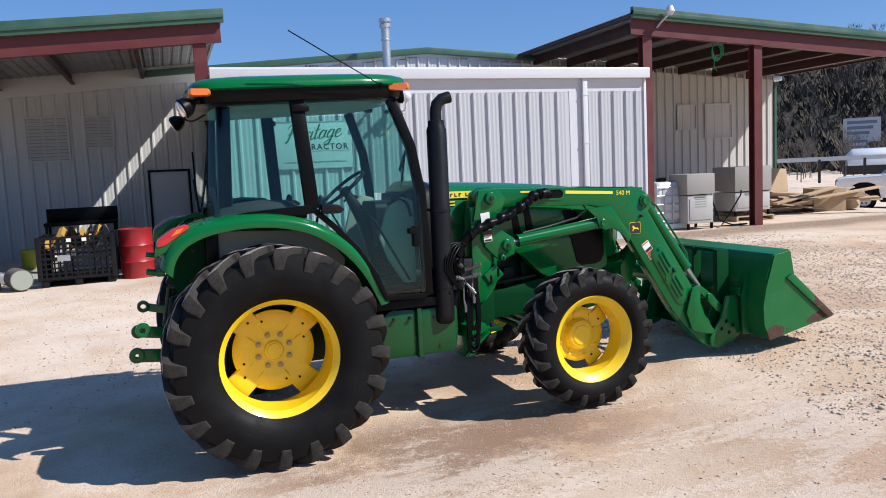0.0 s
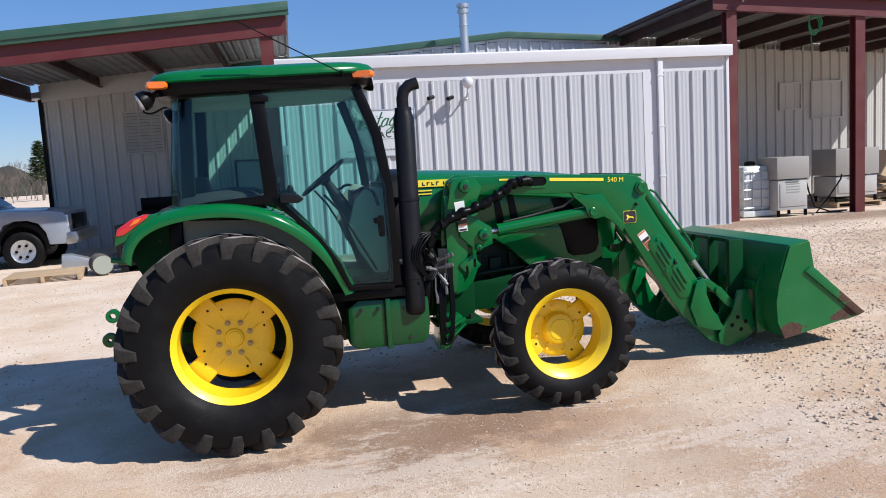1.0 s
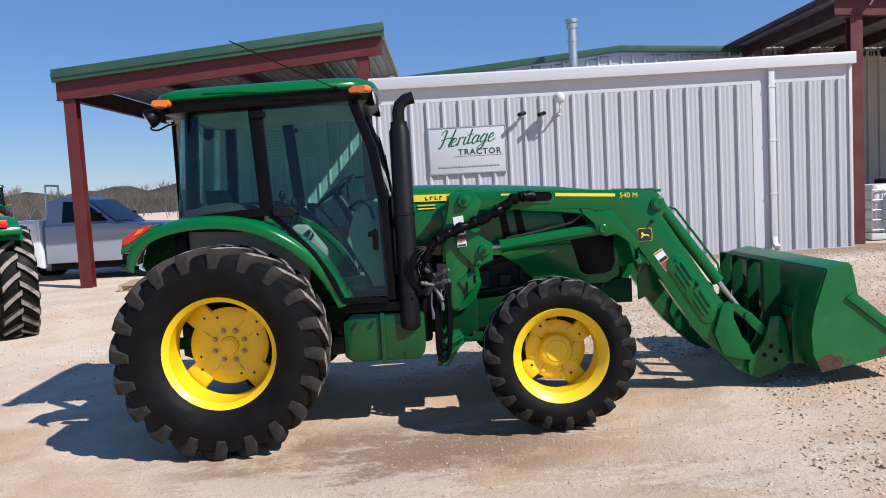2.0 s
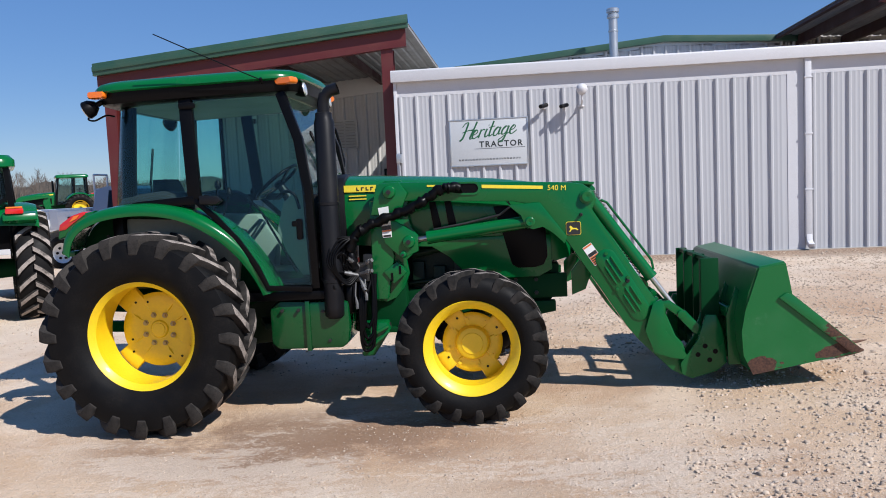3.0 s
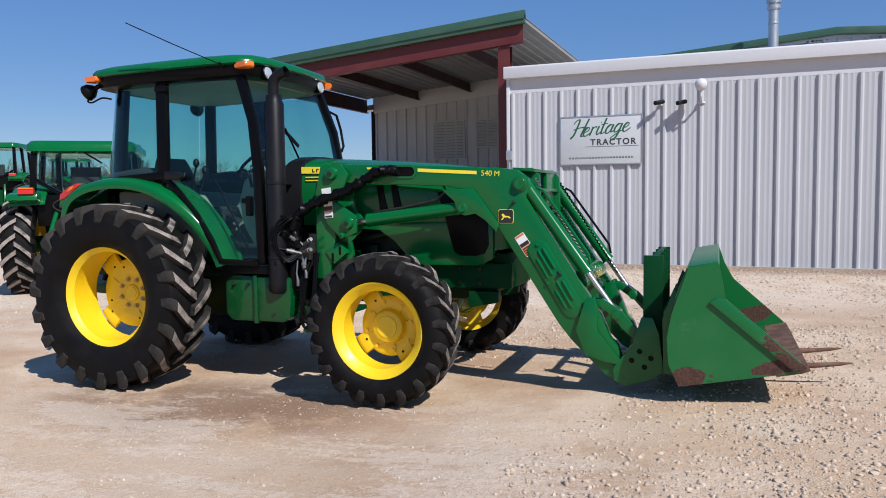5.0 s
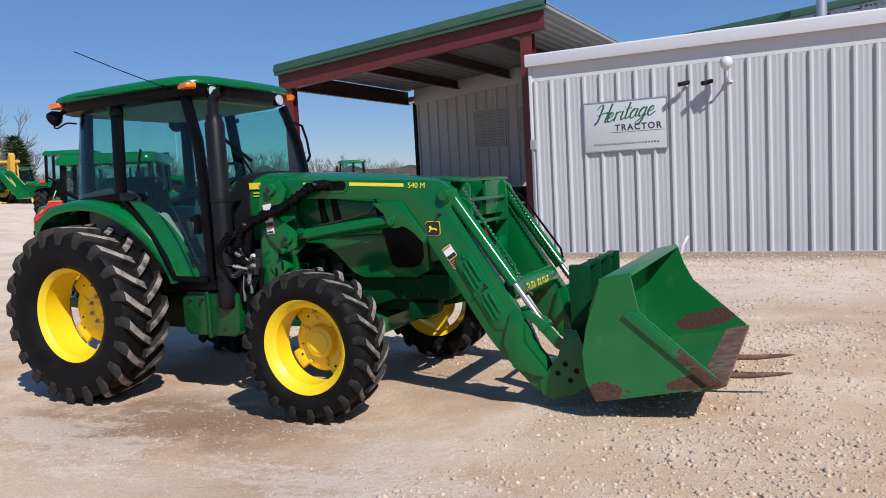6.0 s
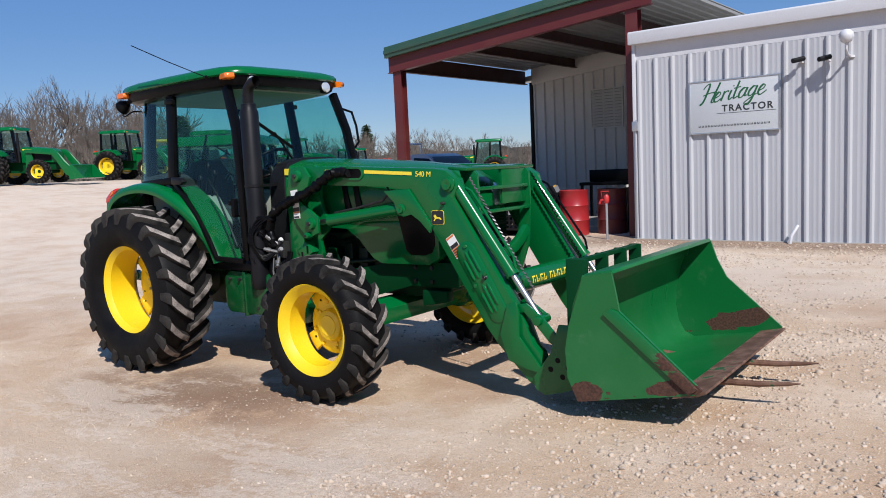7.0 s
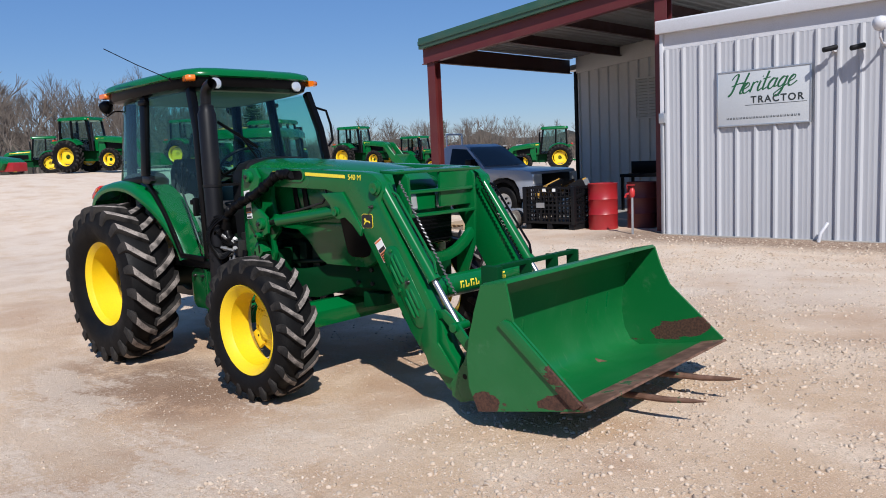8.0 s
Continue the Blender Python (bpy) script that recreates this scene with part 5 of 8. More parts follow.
# long loops hanging under the block
for i, (lo, out) in enumerate(((0.43, 0.07), (0.47, 0.05), (0.52, 0.09), (0.60, 0.06))):
    s = Shape()
    s.tube(smooth_run([(1.42 + 0.03 * i, -0.58, 0.95), (1.425 + 0.015 * i, -0.635, 0.8), (1.425 + 0.01 * i, -0.65, 0.6), (1.43 + 0.008 * i, -0.645, lo + 0.05), (1.455 + 0.008 * i, -0.64, lo), (1.49 + out * 0.3, -0.63, lo + 0.05), (1.49 + out * 0.5, -0.62, 0.72), (1.51 + 0.01 * i, -0.58, 0.98)]), 0.012, 8)
    part("hanging_hose", s, M_BLACK, P, smooth=60)
s = Shape()
s.turn([(0.03, 0.70), (0.05, 0.72), (0.052, 0.9), (0.03, 0.93)], 16, (1.345, -0.585, 0))
part("canister", s, M_BLACK, P, smooth=50)
for i, (u, z0, z1, red) in enumerate(((1.27, 0.98, 0.88, 1), (1.405, 0.93, 0.74, 0), (1.475, 0.95, 0.80, 0))):
    s = Shape()
    s.tube([(u, -0.645, z0), (u - 0.006, -0.655, (z0 + z1) / 2), (u + 0.004, -0.655, z1 + 0.04), (u + 0.004, -0.655, z1)], [0.006, 0.006, 0.012, 0.012], 7)
    part("dust_plug", s, M_REDBRIGHT if red else M_COUPLER, vb)
# bolted bracket on the mast
s = Shape()
s.plate([(1.60, 0.99), (1.70, 1.06), (1.77, 0.98), (1.67, 0.90)], -0.50, -0.58)
mb = part("hose_bracket", s, M_GREEN, P, bevel=0.006)
for u, z in ((1.66, 0.95), (1.72, 1.0)):
    s = Shape()
    s.box(u - 0.008, u + 0.008, -0.583, -0.579, z - 0.03, z + 0.03)
    part("slot", s, M_BLACK, mb)

# torque tube, brush guard
s = Shape()
s.tube([(3.42, -0.46, 0.80), (3.42, 0.46, 0.80)], 0.075, 24)
tt = part("torque_tube", s, M_GREEN, P, "round green cross tube with yellow lettering bars")
for i in range(9):
    y = -0.25 + 0.052 * i + (0.03 if i > 3 else 0)
    s = Shape()
    a0, a1 = radians(-12), radians(24)
    n = 4
    for ya, yb, b0, b1 in ((y, y + 0.011, a0, a1), (y + 0.011, y + 0.036, *((a0, a0 + 0.14) if i % 2 else (a1 - 0.14, a1))), (y + 0.025, y + 0.036, a0, a0 + 0.3)):
        rings = [[(3.42 + 0.0765 * math.cos(b0 + (b1 - b0) * k / n), yy, 0.80 + 0.0765 * math.sin(b0 + (b1 - b0) * k / n)) for k in range(n + 1)] for yy in (ya, yb)]
        s.loft(rings, caps=False, closed=False)
    part("lettering_bar", s, M_DECAL, tt)
for y in (-0.34, 0.34):
    s = Shape()
    s.plate([(2.96, 0.74), (3.06, 0.78), (3.14, 1.0), (3.16, 1.3), (3.15, 1.52), (3.10, 1.575), (3.0, 1.575), (3.04, 1.45), (3.07, 1.25), (3.04, 1.02), (2.96, 0.92)], y - 0.013, y + 0.013)
    part("brush_guard_side", s, M_GREEN, P, bevel=0.004)
s = Shape()
s.plate([(2.98, 1.555), (3.13, 1.545), (3.135, 1.565), (2.98, 1.578)], -0.44, 0.44)
part("brush_guard_top", s, M_GREEN, P, bevel=0.004)
for z, x in ((1.42, 3.13), (1.26, 3.14)):
    s = Shape()
    s.box(x - 0.02, x + 0.02, -0.33, 0.33, z - 0.012, z + 0.012)
    part("brush_guard_bar", s, M_GREEN, P, bevel=0.004)
s = Shape()
s.bar([(3.09 + 0.03 * abs(k) / 4, 0.33 * k / 4, 0.94 + 0.16 * (abs(k) / 4) ** 2.2) for k in range(-4, 5)], 0.05, 0.07)
part("brush_guard_brace", s, M_GREEN, P, "arched green lower brace", bevel=0.004)
s = Shape()
s.plate([(3.1, 1.3), (3.125, 1.3), (3.125, 1.55), (3.1, 1.55)], 0.0, 0.33)
part("brush_guard_panel", s, M_GREEN, P, bevel=0.004)
for i, y in enumerate((-0.41, 0.41)):
    s = Shape()
    pts = [Vector((3.14, y, 1.5)).lerp(Vector((3.60, y, 0.78)), k / 110) for k in range(111)]
    pts = [p + Vector((0.007 * math.cos(k * 1.57) - 0.01, 0.007 * math.sin(k * 1.57), 0.0)) for k, p in enumerate(pts)]
    s.tube(pts, 0.006, 5)
    part("spring_guarded_hose", s, M_SPRING if i == 0 else M_BLACK, P)

# bucket
BW0, BW1 = -0.83, 0.85
SIDE = [(4.10, 0.228), (4.78, 0.36), (4.80, 0.385), (4.36, 0.765), (4.345, 0.85), (4.32, 0.972), (4.15, 0.945), (4.055, 0.66), (4.03, 0.52), (4.04, 0.36)]
INNER = [(4.16, 0.935), (4.10, 0.76), (4.07, 0.62), (4.065, 0.50), (4.085, 0.38), (4.13, 0.30), (4.20, 0.268), (4.5, 0.316), (4.775, 0.37)]
OUTER = [(4.775, 0.355), (4.5, 0.302), (4.18, 0.243), (4.10, 0.243), (4.06, 0.36), (4.045, 0.5), (4.05, 0.63), (4.08, 0.78), (4.14, 0.945)]
s = Shape()
s.plate(INNER + OUTER, BW0 + 0.006, BW1 - 0.006)
bk = part("bucket_shell", s, M_BUCKET, P, "scraped green loader bucket with rusty patches", smooth=40)
for y in (BW0, BW1):
    s = Shape()
    s.plate(SIDE if y < 0 else [(4.43, 0.715) if q == (4.36, 0.765) else (4.365, 0.84) if q == (4.345, 0.85) else q for q in SIDE], y - 0.008, y + 0.008)
    part("bucket_side", s, M_BUCKETNEAR if y < 0 else M_BUCKETSIDE, bk, "scraped green side plate")
    s = Shape()
    yo = -0.02 if y < 0 else 0.02
    s.plate([(4.27, 0.745), (4.315, 0.775), (4.352, 0.765), (4.782, 0.392), (4.735, 0.357)], y + yo * 0.4, y + yo * 1.3)
    part("side_cutter", s, M_CUTTER, bk, "bolted-on side cutter bar", bevel=0.003)
s = Shape()
s.plate([(4.14, 0.93), (4.155, 0.955), (4.315, 0.985), (4.325, 0.965), (4.17, 0.93), (4.16, 0.86), (4.145, 0.86)], BW0 + 0.008, BW1 - 0.008)
part("top_lip", s, M_BUCKET, bk, "folded green top lip", bevel=0.003)
s = Shape()
s.plate([(4.64, 0.322), (4.66, 0.349), (4.815, 0.381), (4.82, 0.370), (4.78, 0.352)], BW0 - 0.004, BW1 + 0.004)
part("cutting_edge", s, M_EDGE, bk, "rusty steel cutting edge")
for y in (-0.62, -0.36, 0.36, 0.62):
    s = Shape()
    s.plate([(4.0, 0.25), (4.08, 0.25), (4.06, 0.5), (4.09, 0.75), (4.06, 0.80), (3.99, 0.6)], y - 0.01, y + 0.01)
    part("bucket_ear", s, M_GREEN, bk, bevel=0.003)
s = Shape()
s.bar([(4.02, -0.6, 0.62), (4.02, 0.6, 0.62)], 0.05, 0.07)
part("back_stiffener", s, M_GREEN, bk, bevel=0.005)
# spear frame behind the bucket, spears below it
s = Shape()
s.bar([(3.93, -0.47, 0.97), (3.93, 0.45, 0.97)], 0.04, 0.028)
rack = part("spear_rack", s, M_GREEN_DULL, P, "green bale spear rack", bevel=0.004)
for y, w in ((-0.45, 0.11), (-0.12, 0.05), (0.17, 0.05), (0.42, 0.05)):
    s = Shape()
    s.box(3.86 if w > 0.1 else 3.89, 3.985 if w > 0.1 else 3.975, y - w / 4, y + w / 4, 0.25, 0.985)
    part("rack_leg", s, M_GREEN_DULL, rack, bevel=0.004)
s = Shape()
s.bar([(3.93, -0.47, 0.28), (3.93, 0.45, 0.28)], 0.06, 0.08)
part("rack_beam", s, M_GREEN_DULL, rack, bevel=0.004)
for y in (-0.19, 0.30):
    s = Shape()
    s.tube([(3.95, y, 0.28), (4.4, y, 0.243), (4.9, y, 0.27), (5.06, y, 0.29), (5.13, y, 0.30)], [0.022, 0.022, 0.018, 0.012, 0.003], 10)
    part("bale_spear", s, M_EDGE, rack, "weathered steel bale spear")

# ---------------------------------------------------------------- ground


def spread(lo, hi, step, far, grow=1.35):
    a = list(np.arange(lo, hi + 1e-6, step))
    d, x = step, hi
    up = []
    while x < far:
        d *= grow
        x += d
        up.append(x)
    d, x = step, lo
    down = []
    while x > -far:
        d *= grow
        x -= d
        down.append(x)
    return np.array(down[::-1] + a + up)


xs, ys = spread(-8, 14, 0.14, 1500), spread(-3, 16, 0.14, 1500)
vv = []
for y in ys:
    for x in xs:
        near = 1.0 if abs(x - 3) < 13 and -4 < y < 18 else 0.3
        n1 = noise.noise(Vector((x * 0.7, y * 0.7, 3.0))) * 0.02 + noise.noise(Vector((x * 2.6, y * 2.6, 9.0))) * 0.009
        vv.append((x, y, ground_z(x, y) + n1 * near))
nx, ny = len(xs), len(ys)
s = Shape()
s.v = vv
s.f = [(j * nx + i, j * nx + i + 1, (j + 1) * nx + i + 1, (j + 1) * nx + i) for j in range(ny - 1) for i in range(nx - 1)]
s.k = [0] * len(s.f)
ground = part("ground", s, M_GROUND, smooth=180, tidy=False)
tagged(ground, "tan crushed limestone yard with packed wheel tracks", "ground", kind="structure")

# loose stones
rng = np.random.default_rng(4)
ICO = [(0, 0, 1), (0.894, 0, 0.447), (0.276, 0.851, 0.447), (-0.724, 0.526, 0.447), (-0.724, -0.526, 0.447), (0.276, -0.851, 0.447), (0.724, 0.526, -0.447), (-0.276, 0.851, -0.447), (-0.894, 0, -0.447), (-0.276, -0.851, -0.447), (0.724, -0.526, -0.447), (0, 0, -1)]
ICOF = [(0, 1, 2), (0, 2, 3), (0, 3, 4), (0, 4, 5), (0, 5, 1), (1, 6, 2), (2, 7, 3), (3, 8, 4), (4, 9, 5), (5, 10, 1), (6, 7, 2), (7, 8, 3), (8, 9, 4), (9, 10, 5), (10, 6, 1), (11, 7, 6), (11, 8, 7), (11, 9, 8), (11, 10, 9), (11, 6, 10)]
s = Shape()


def scatter(count, x0, x1, y0, y1, bias, small, big, power, pick):
    """Stones strewn over a patch, thicker in drifts."""
    made = 0
    while made < count:
        x, y = rng.uniform(x0, x1) + rng.normal(0, 0.5), y0 + (y1 - y0) * rng.random() ** bias - 2.0 * rng.random() ** 4
        if pick:
            keep = 0.7 * noise.noise(Vector((x * 0.45, y * 0.45, 1.5))) + 0.6 * noise.noise(Vector((x * 1.7, y * 1.7, 5.5))) + 0.32 * min(1, max(-1, (x - 3.0) / 1.5)) + 0.2 * math.exp(-((x - 1.8) / 0.9) ** 2 - ((y - 4.1 - 0.2 * (x - 1.8)) / 0.3) ** 2)
            if keep < rng.uniform(-0.05, 0.6):
                continue
        packed = x < 4.4 + 0.5 * noise.noise(Vector((x, y, 7.5))) and y < 6.4
        if packed and rng.random() < 0.74 - 0.3 * math.exp(-((x - 1.9) / 0.8) ** 2 - ((y - 3.95) / 0.3) ** 2):
            made += 1
            continue
        r = (small + (big - small) * rng.random() ** power) * (0.62 if packed else 1.0)
        z = ground_z(x, y) + noise.noise(Vector((x * 0.7, y * 0.7, 3.0))) * 0.02 + noise.noise(Vector((x * 2.6, y * 2.6, 9.0))) * 0.009
        a = rng.uniform(0, 6.28)
        p = ICON * rng.uniform(0.72, 1.2, (12, 1)) * (r * rng.uniform(0.7, 1.3, 3) * (1, 1, 0.7))
        ca, sa = math.cos(a), math.sin(a)
        q = np.stack([x + p[:, 0] * ca - p[:, 1] * sa, y + p[:, 0] * sa + p[:, 1] * ca, p[:, 2] + z + r * 0.25], 1)
        n = len(s.v)
        s.v += q[:11].tolist()
        s.f += [(i + n, j + n, k + n) for i, j, k in ICOF[:15]]
        made += 1


ICON = np.array(ICO)
scatter(42000, -4, 12, 0.8, 13.5, 1.8, 0.005, 0.018, 2.6, True)
scatter(19000, -4, 12, 1.2, 13.5, 1.4, 0.005, 0.014, 2.4, False)
scatter(1800, 0.5, 11, 12.8, 14.2, 1.0, 0.007, 0.024, 2.2, False)
scatter(9000, 2.5, 9.5, 1.8, 8.5, 1.1, 0.005, 0.015, 2.4, False)
scatter(2600, 0.8, 3.0, 3.75, 4.55, 1.0, 0.004, 0.011, 2.0, False)
scatter(200, -4, 12, 1.0, 9, 1.5, 0.014, 0.032, 2.0, False)
# finest chips as eight-sided grains near the path
count = 36000
gx = rng.uniform(-3, 11, count)
gy = 0.8 + 7.5 * rng.random(count) ** 1.5 - 2.0 * rng.random(count) ** 4
OCT = np.array([(1, 0, 0), (0, 1, 0), (-1, 0, 0), (0, -1, 0), (0, 0, 1), (0, 0, -1)], float)
for x, y in zip(gx, gy):
    if noise.noise(Vector((x * 0.6, y * 0.6, 11.5))) + 0.5 * noise.noise(Vector((x * 2.1, y * 2.1, 2.5))) < rng.uniform(-0.4, 0.45) + (0.3 if x < 4.0 else 0.0):
        continue
    r = 0.003 + 0.004 * rng.random()
    z = ground_z(x, y) + noise.noise(Vector((x * 0.7, y * 0.7, 3.0))) * 0.02 + noise.noise(Vector((x * 2.6, y * 2.6, 9.0))) * 0.009
    q = OCT * rng.uniform(0.6, 1.3, (6, 1)) * (r, r, r * 0.7) + (x, y, z + r * 0.3)
    n = len(s.v)
    s.v += q.tolist()
    s.f += [(n, n + 1, n + 4), (n + 1, n + 2, n + 4), (n + 2, n + 3, n + 4), (n + 3, n, n + 4)]
s.k = [0] * len(s.f)
stones = part("loose_gravel", s, M_STONE, smooth=60, tidy=False)
tagged(stones, "scattered pale limestone chips lying on the yard", "gravel", kind="stuff")

# ---------------------------------------------------------------- the building
WALL_Y, BACK_Y = 14.5, 20.6


def panel_shape(w, z0, z1, ribs=3, rise=0.04):
    """A ribbed steel sheet, w wide, facing -y, its foot at z0."""
    prof = []
    step = w / ribs
    for i in range(ribs):
        a = i * step
        prof += [(a, 0), (a + 0.015, 0), (a + 0.042, -rise), (a + 0.072, -rise), (a + 0.099, 0), (a + 0.148, 0), (a + 0.16, -0.0035), (a + 0.172, -0.0035), (a + 0.184, 0), (a + 0.223, 0), (a + 0.235, -0.0035), (a + 0.247, -0.0035), (a + 0.259, 0)]
    prof.append((w, 0))
    n = len(prof)
    v = [(x, y, z) for z in (z0, z1) for x, y in prof] + [(0, 0.01, z0), (w, 0.01, z0), (w, 0.01, z1), (0, 0.01, z1)]
    f = [(i, i + 1, n + i + 1, n + i) for i in range(n - 1)]
    f.append((2 * n + 1, 2 * n, 2 * n + 3, 2 * n + 2))
    s = Shape()
    return s.add(v, f)


def clad(wall, x0, x1, y, z0, z1, mat, ribs=3, pitch=0.305):
    """Ribbed sheets side by side along a wall, each a piece of its own, on one mesh where the top is level."""
    w = ribs * pitch
    n = int((x1 - x0) / w)
    first = None
    for i in range(n + 1):
        xa = x0 + i * w
        if i < n:
            if callable(z1):
                part("panel", panel_shape(w - 0.002, z0, min(z1(xa), z1(xa + w)), ribs), mat, wall, at=pose(xa, y, 0), smooth=20, tidy=False)
            elif first is None:
                first = part("panel", panel_shape(w - 0.002, z0, z1, ribs), mat, wall, at=pose(xa, y, 0), smooth=20, tidy=False)
            else:
                ob = new("panel", first.data)
                ob.parent = wall
                ob.matrix_basis = pose(xa, y, 0)
        elif x1 - xa > 0.12:
            k = max(1, int(round((x1 - xa) / pitch)))
            part("panel", panel_shape(x1 - xa, z0, z1(x1) if callable(z1) else z1, k), mat, wall, at=pose(xa, y, 0), smooth=20, tidy=False)


def setting(name, shape, mat, label, category, bevel=0.0):
    ob = part(name, shape, mat, bevel=bevel)
    return tagged(ob, label, category, kind="structure")


# annex
AX0, AX1 = 1.1, 10.06
s = Shape()
s.box(AX0, AX1, WALL_Y, WALL_Y + 0.15, -0.1, 3.6)
wf = setting("wall_front", s, M_SIDING, "white ribbed steel front wall of the low annex", "wall")
s = Shape()
s.box(AX0, AX0 + 0.15, WALL_Y + 0.15, BACK_Y, -0.1, 3.6)
wl_ = setting("wall_annex_west", s, M_SIDING, "white steel side wall of the annex", "wall")
s = Shape()
s.box(AX1 - 0.15, AX1, WALL_Y + 0.15, BACK_Y, -0.1, 3.6)
wr_ = setting("wall_annex_east", s, M_SIDING, "white steel side wall of the annex", "wall")
s = Shape()
s.add([(AX0 - 0.05, WALL_Y + 0.1, 3.6), (AX1 + 0.05, WALL_Y + 0.1, 3.6), (AX1 + 0.05, BACK_Y - 0.02, 3.9), (AX0 - 0.05, BACK_Y - 0.02, 3.9), (AX0 - 0.05, WALL_Y + 0.1, 3.68), (AX1 + 0.05, WALL_Y + 0.1, 3.68), (AX1 + 0.05, BACK_Y - 0.02, 3.98), (AX0 - 0.05, BACK_Y - 0.02, 3.98)], [(0, 3, 2, 1), (4, 5, 6, 7), (0, 1, 5, 4), (1, 2, 6, 5), (2, 3, 7, 6), (3, 0, 4, 7)])
setting("roof_annex", s, M_GALV, "low-pitched steel annex roof", "roof")
s = Shape()
s.plate([(0, 3.555), (0, 3.75), (0.02, 3.775), (0.17, 3.775), (0.17, 3.6), (0.1, 3.555)], AX0 - 0.06, AX1 + 0.07)
s.v = [(y, WALL_Y - 0.14 + x, z) for x, y, z in s.v]
setting("gutter_annex", s, M_TRIMWHITE, "white metal eave gutter", "gutter", 0.008)
s = Shape()
s.box(AX0 + 0.004, AX1 - 0.004, WALL_Y - 0.012, WALL_Y - 0.001, 3.28, 3.56)
setting("trim_band", s, M_TRIMWHITE, "flat white band under the eave", "trim")
for nm, x in (("trim_corner_west", AX0), ("trim_corner_east", AX1)):
    s = Shape()
    s.box(x - 0.03, x + 0.03, WALL_Y - 0.045, WALL_Y + 0.02, 0.02, 3.56)
    setting(nm, s, M_TRIMWHITE, "white metal corner trim", "trim", 0.004)
s = Shape()
s.box(8.22, 8.5, WALL_Y - 0.02, WALL_Y - 0.002, 0.1, 3.3)
setting("trim_joint", s, M_TRIMWHITE, "flat joint panel beside the downpipe", "trim")
s = Shape()
s.box(AX0 - 0.05, AX1 + 0.05, WALL_Y - 0.1, WALL_Y - 0.002, -0.2, 0.13)
setting("footing", s, M_CONCRETE, "exposed concrete footing at the wall foot", "footing", 0.01)

# main hall behind the annex, with a shallow gable front
APX, APZ, SL, SR = 7.2, 5.16, 0.085, 0.058
HX0, HX1 = -4.75, 19.3


def roof_z(x):
    return APZ - (SL * (APX - x) if x < APX else SR * (x - APX))


s = Shape()
s.plate([(HX0, -0.1), (HX1, -0.1), (HX1, roof_z(HX1) + 0.02), (9.72, roof_z(9.72) + 0.02), (9.72, roof_z(9.72) - 0.3), (APX, APZ - 0.3), (1.34, roof_z(1.34) - 0.3), (1.34, roof_z(1.34) + 0.09), (HX0, roof_z(HX0) + 0.09)], BACK_Y + 0.02, BACK_Y + 0.17)
wb = setting("wall_main", s, M_BROWNMETAL, "ivory ribbed steel gable wall of the main hall", "wall")
for nm, x in (("wall_main_west", HX0), ("wall_main_east", HX1 - 0.15)):
    s = Shape()
    s.box(x, x + 0.15, BACK_Y + 0.17, 40, -0.1, roof_z(x) - 0.3)
    setting(nm, s, M_BROWNMETAL, "ivory steel side wall of the main hall", "wall")
s = Shape()
s.box(HX0, HX1, 40, 40.15, -0.1, 4.0)
setting("wall_main_north", s, M_BROWNMETAL, "ivory steel rear wall of the main hall", "wall")
s = Shape()
s.plate([(HX0 - 0.3, roof_z(HX0 - 0.3) - 0.24), (APX, APZ - 0.24), (HX1 + 0.3, roof_z(HX1 + 0.3) - 0.24), (HX1 + 0.3, roof_z(HX1 + 0.3) - 0.1), (APX, APZ - 0.1), (HX0 - 0.3, roof_z(HX0 - 0.3) - 0.1)], BACK_Y + 0.0, 40.3)
setting("roof_main", s, M_GALV, "shallow steel gable roof of the main hall", "roof")
s = Shape()
s.plate([(AX0 - 1.2, roof_z(AX0 - 1.2) - 0.16), (APX, APZ - 0.16), (AX1 + 0.6, roof_z(AX1 + 0.6) - 0.16), (AX1 + 0.6, roof_z(AX1 + 0.6)), (APX, APZ), (AX0 - 1.2, roof_z(AX0 - 1.2))], BACK_Y - 0.16, BACK_Y - 0.004)
setting("trim_gable", s, M_TRIMGREEN, "dark green gable edge trim", "trim", 0.01)

s = Shape()
s.plate([(HX0 + 0.06, roof_z(HX0) - 0.36), (AX0, roof_z(AX0) - 0.36), (AX0, roof_z(AX0) + 0.09), (HX0 + 0.06, roof_z(HX0) + 0.09)], BACK_Y - 0.06, BACK_Y - 0.004)
setting("trim_wall_top", s, M_BROWNMETAL, "flat ivory band along the porch wall top", "trim", 0.004)

# porches left and right of the annex


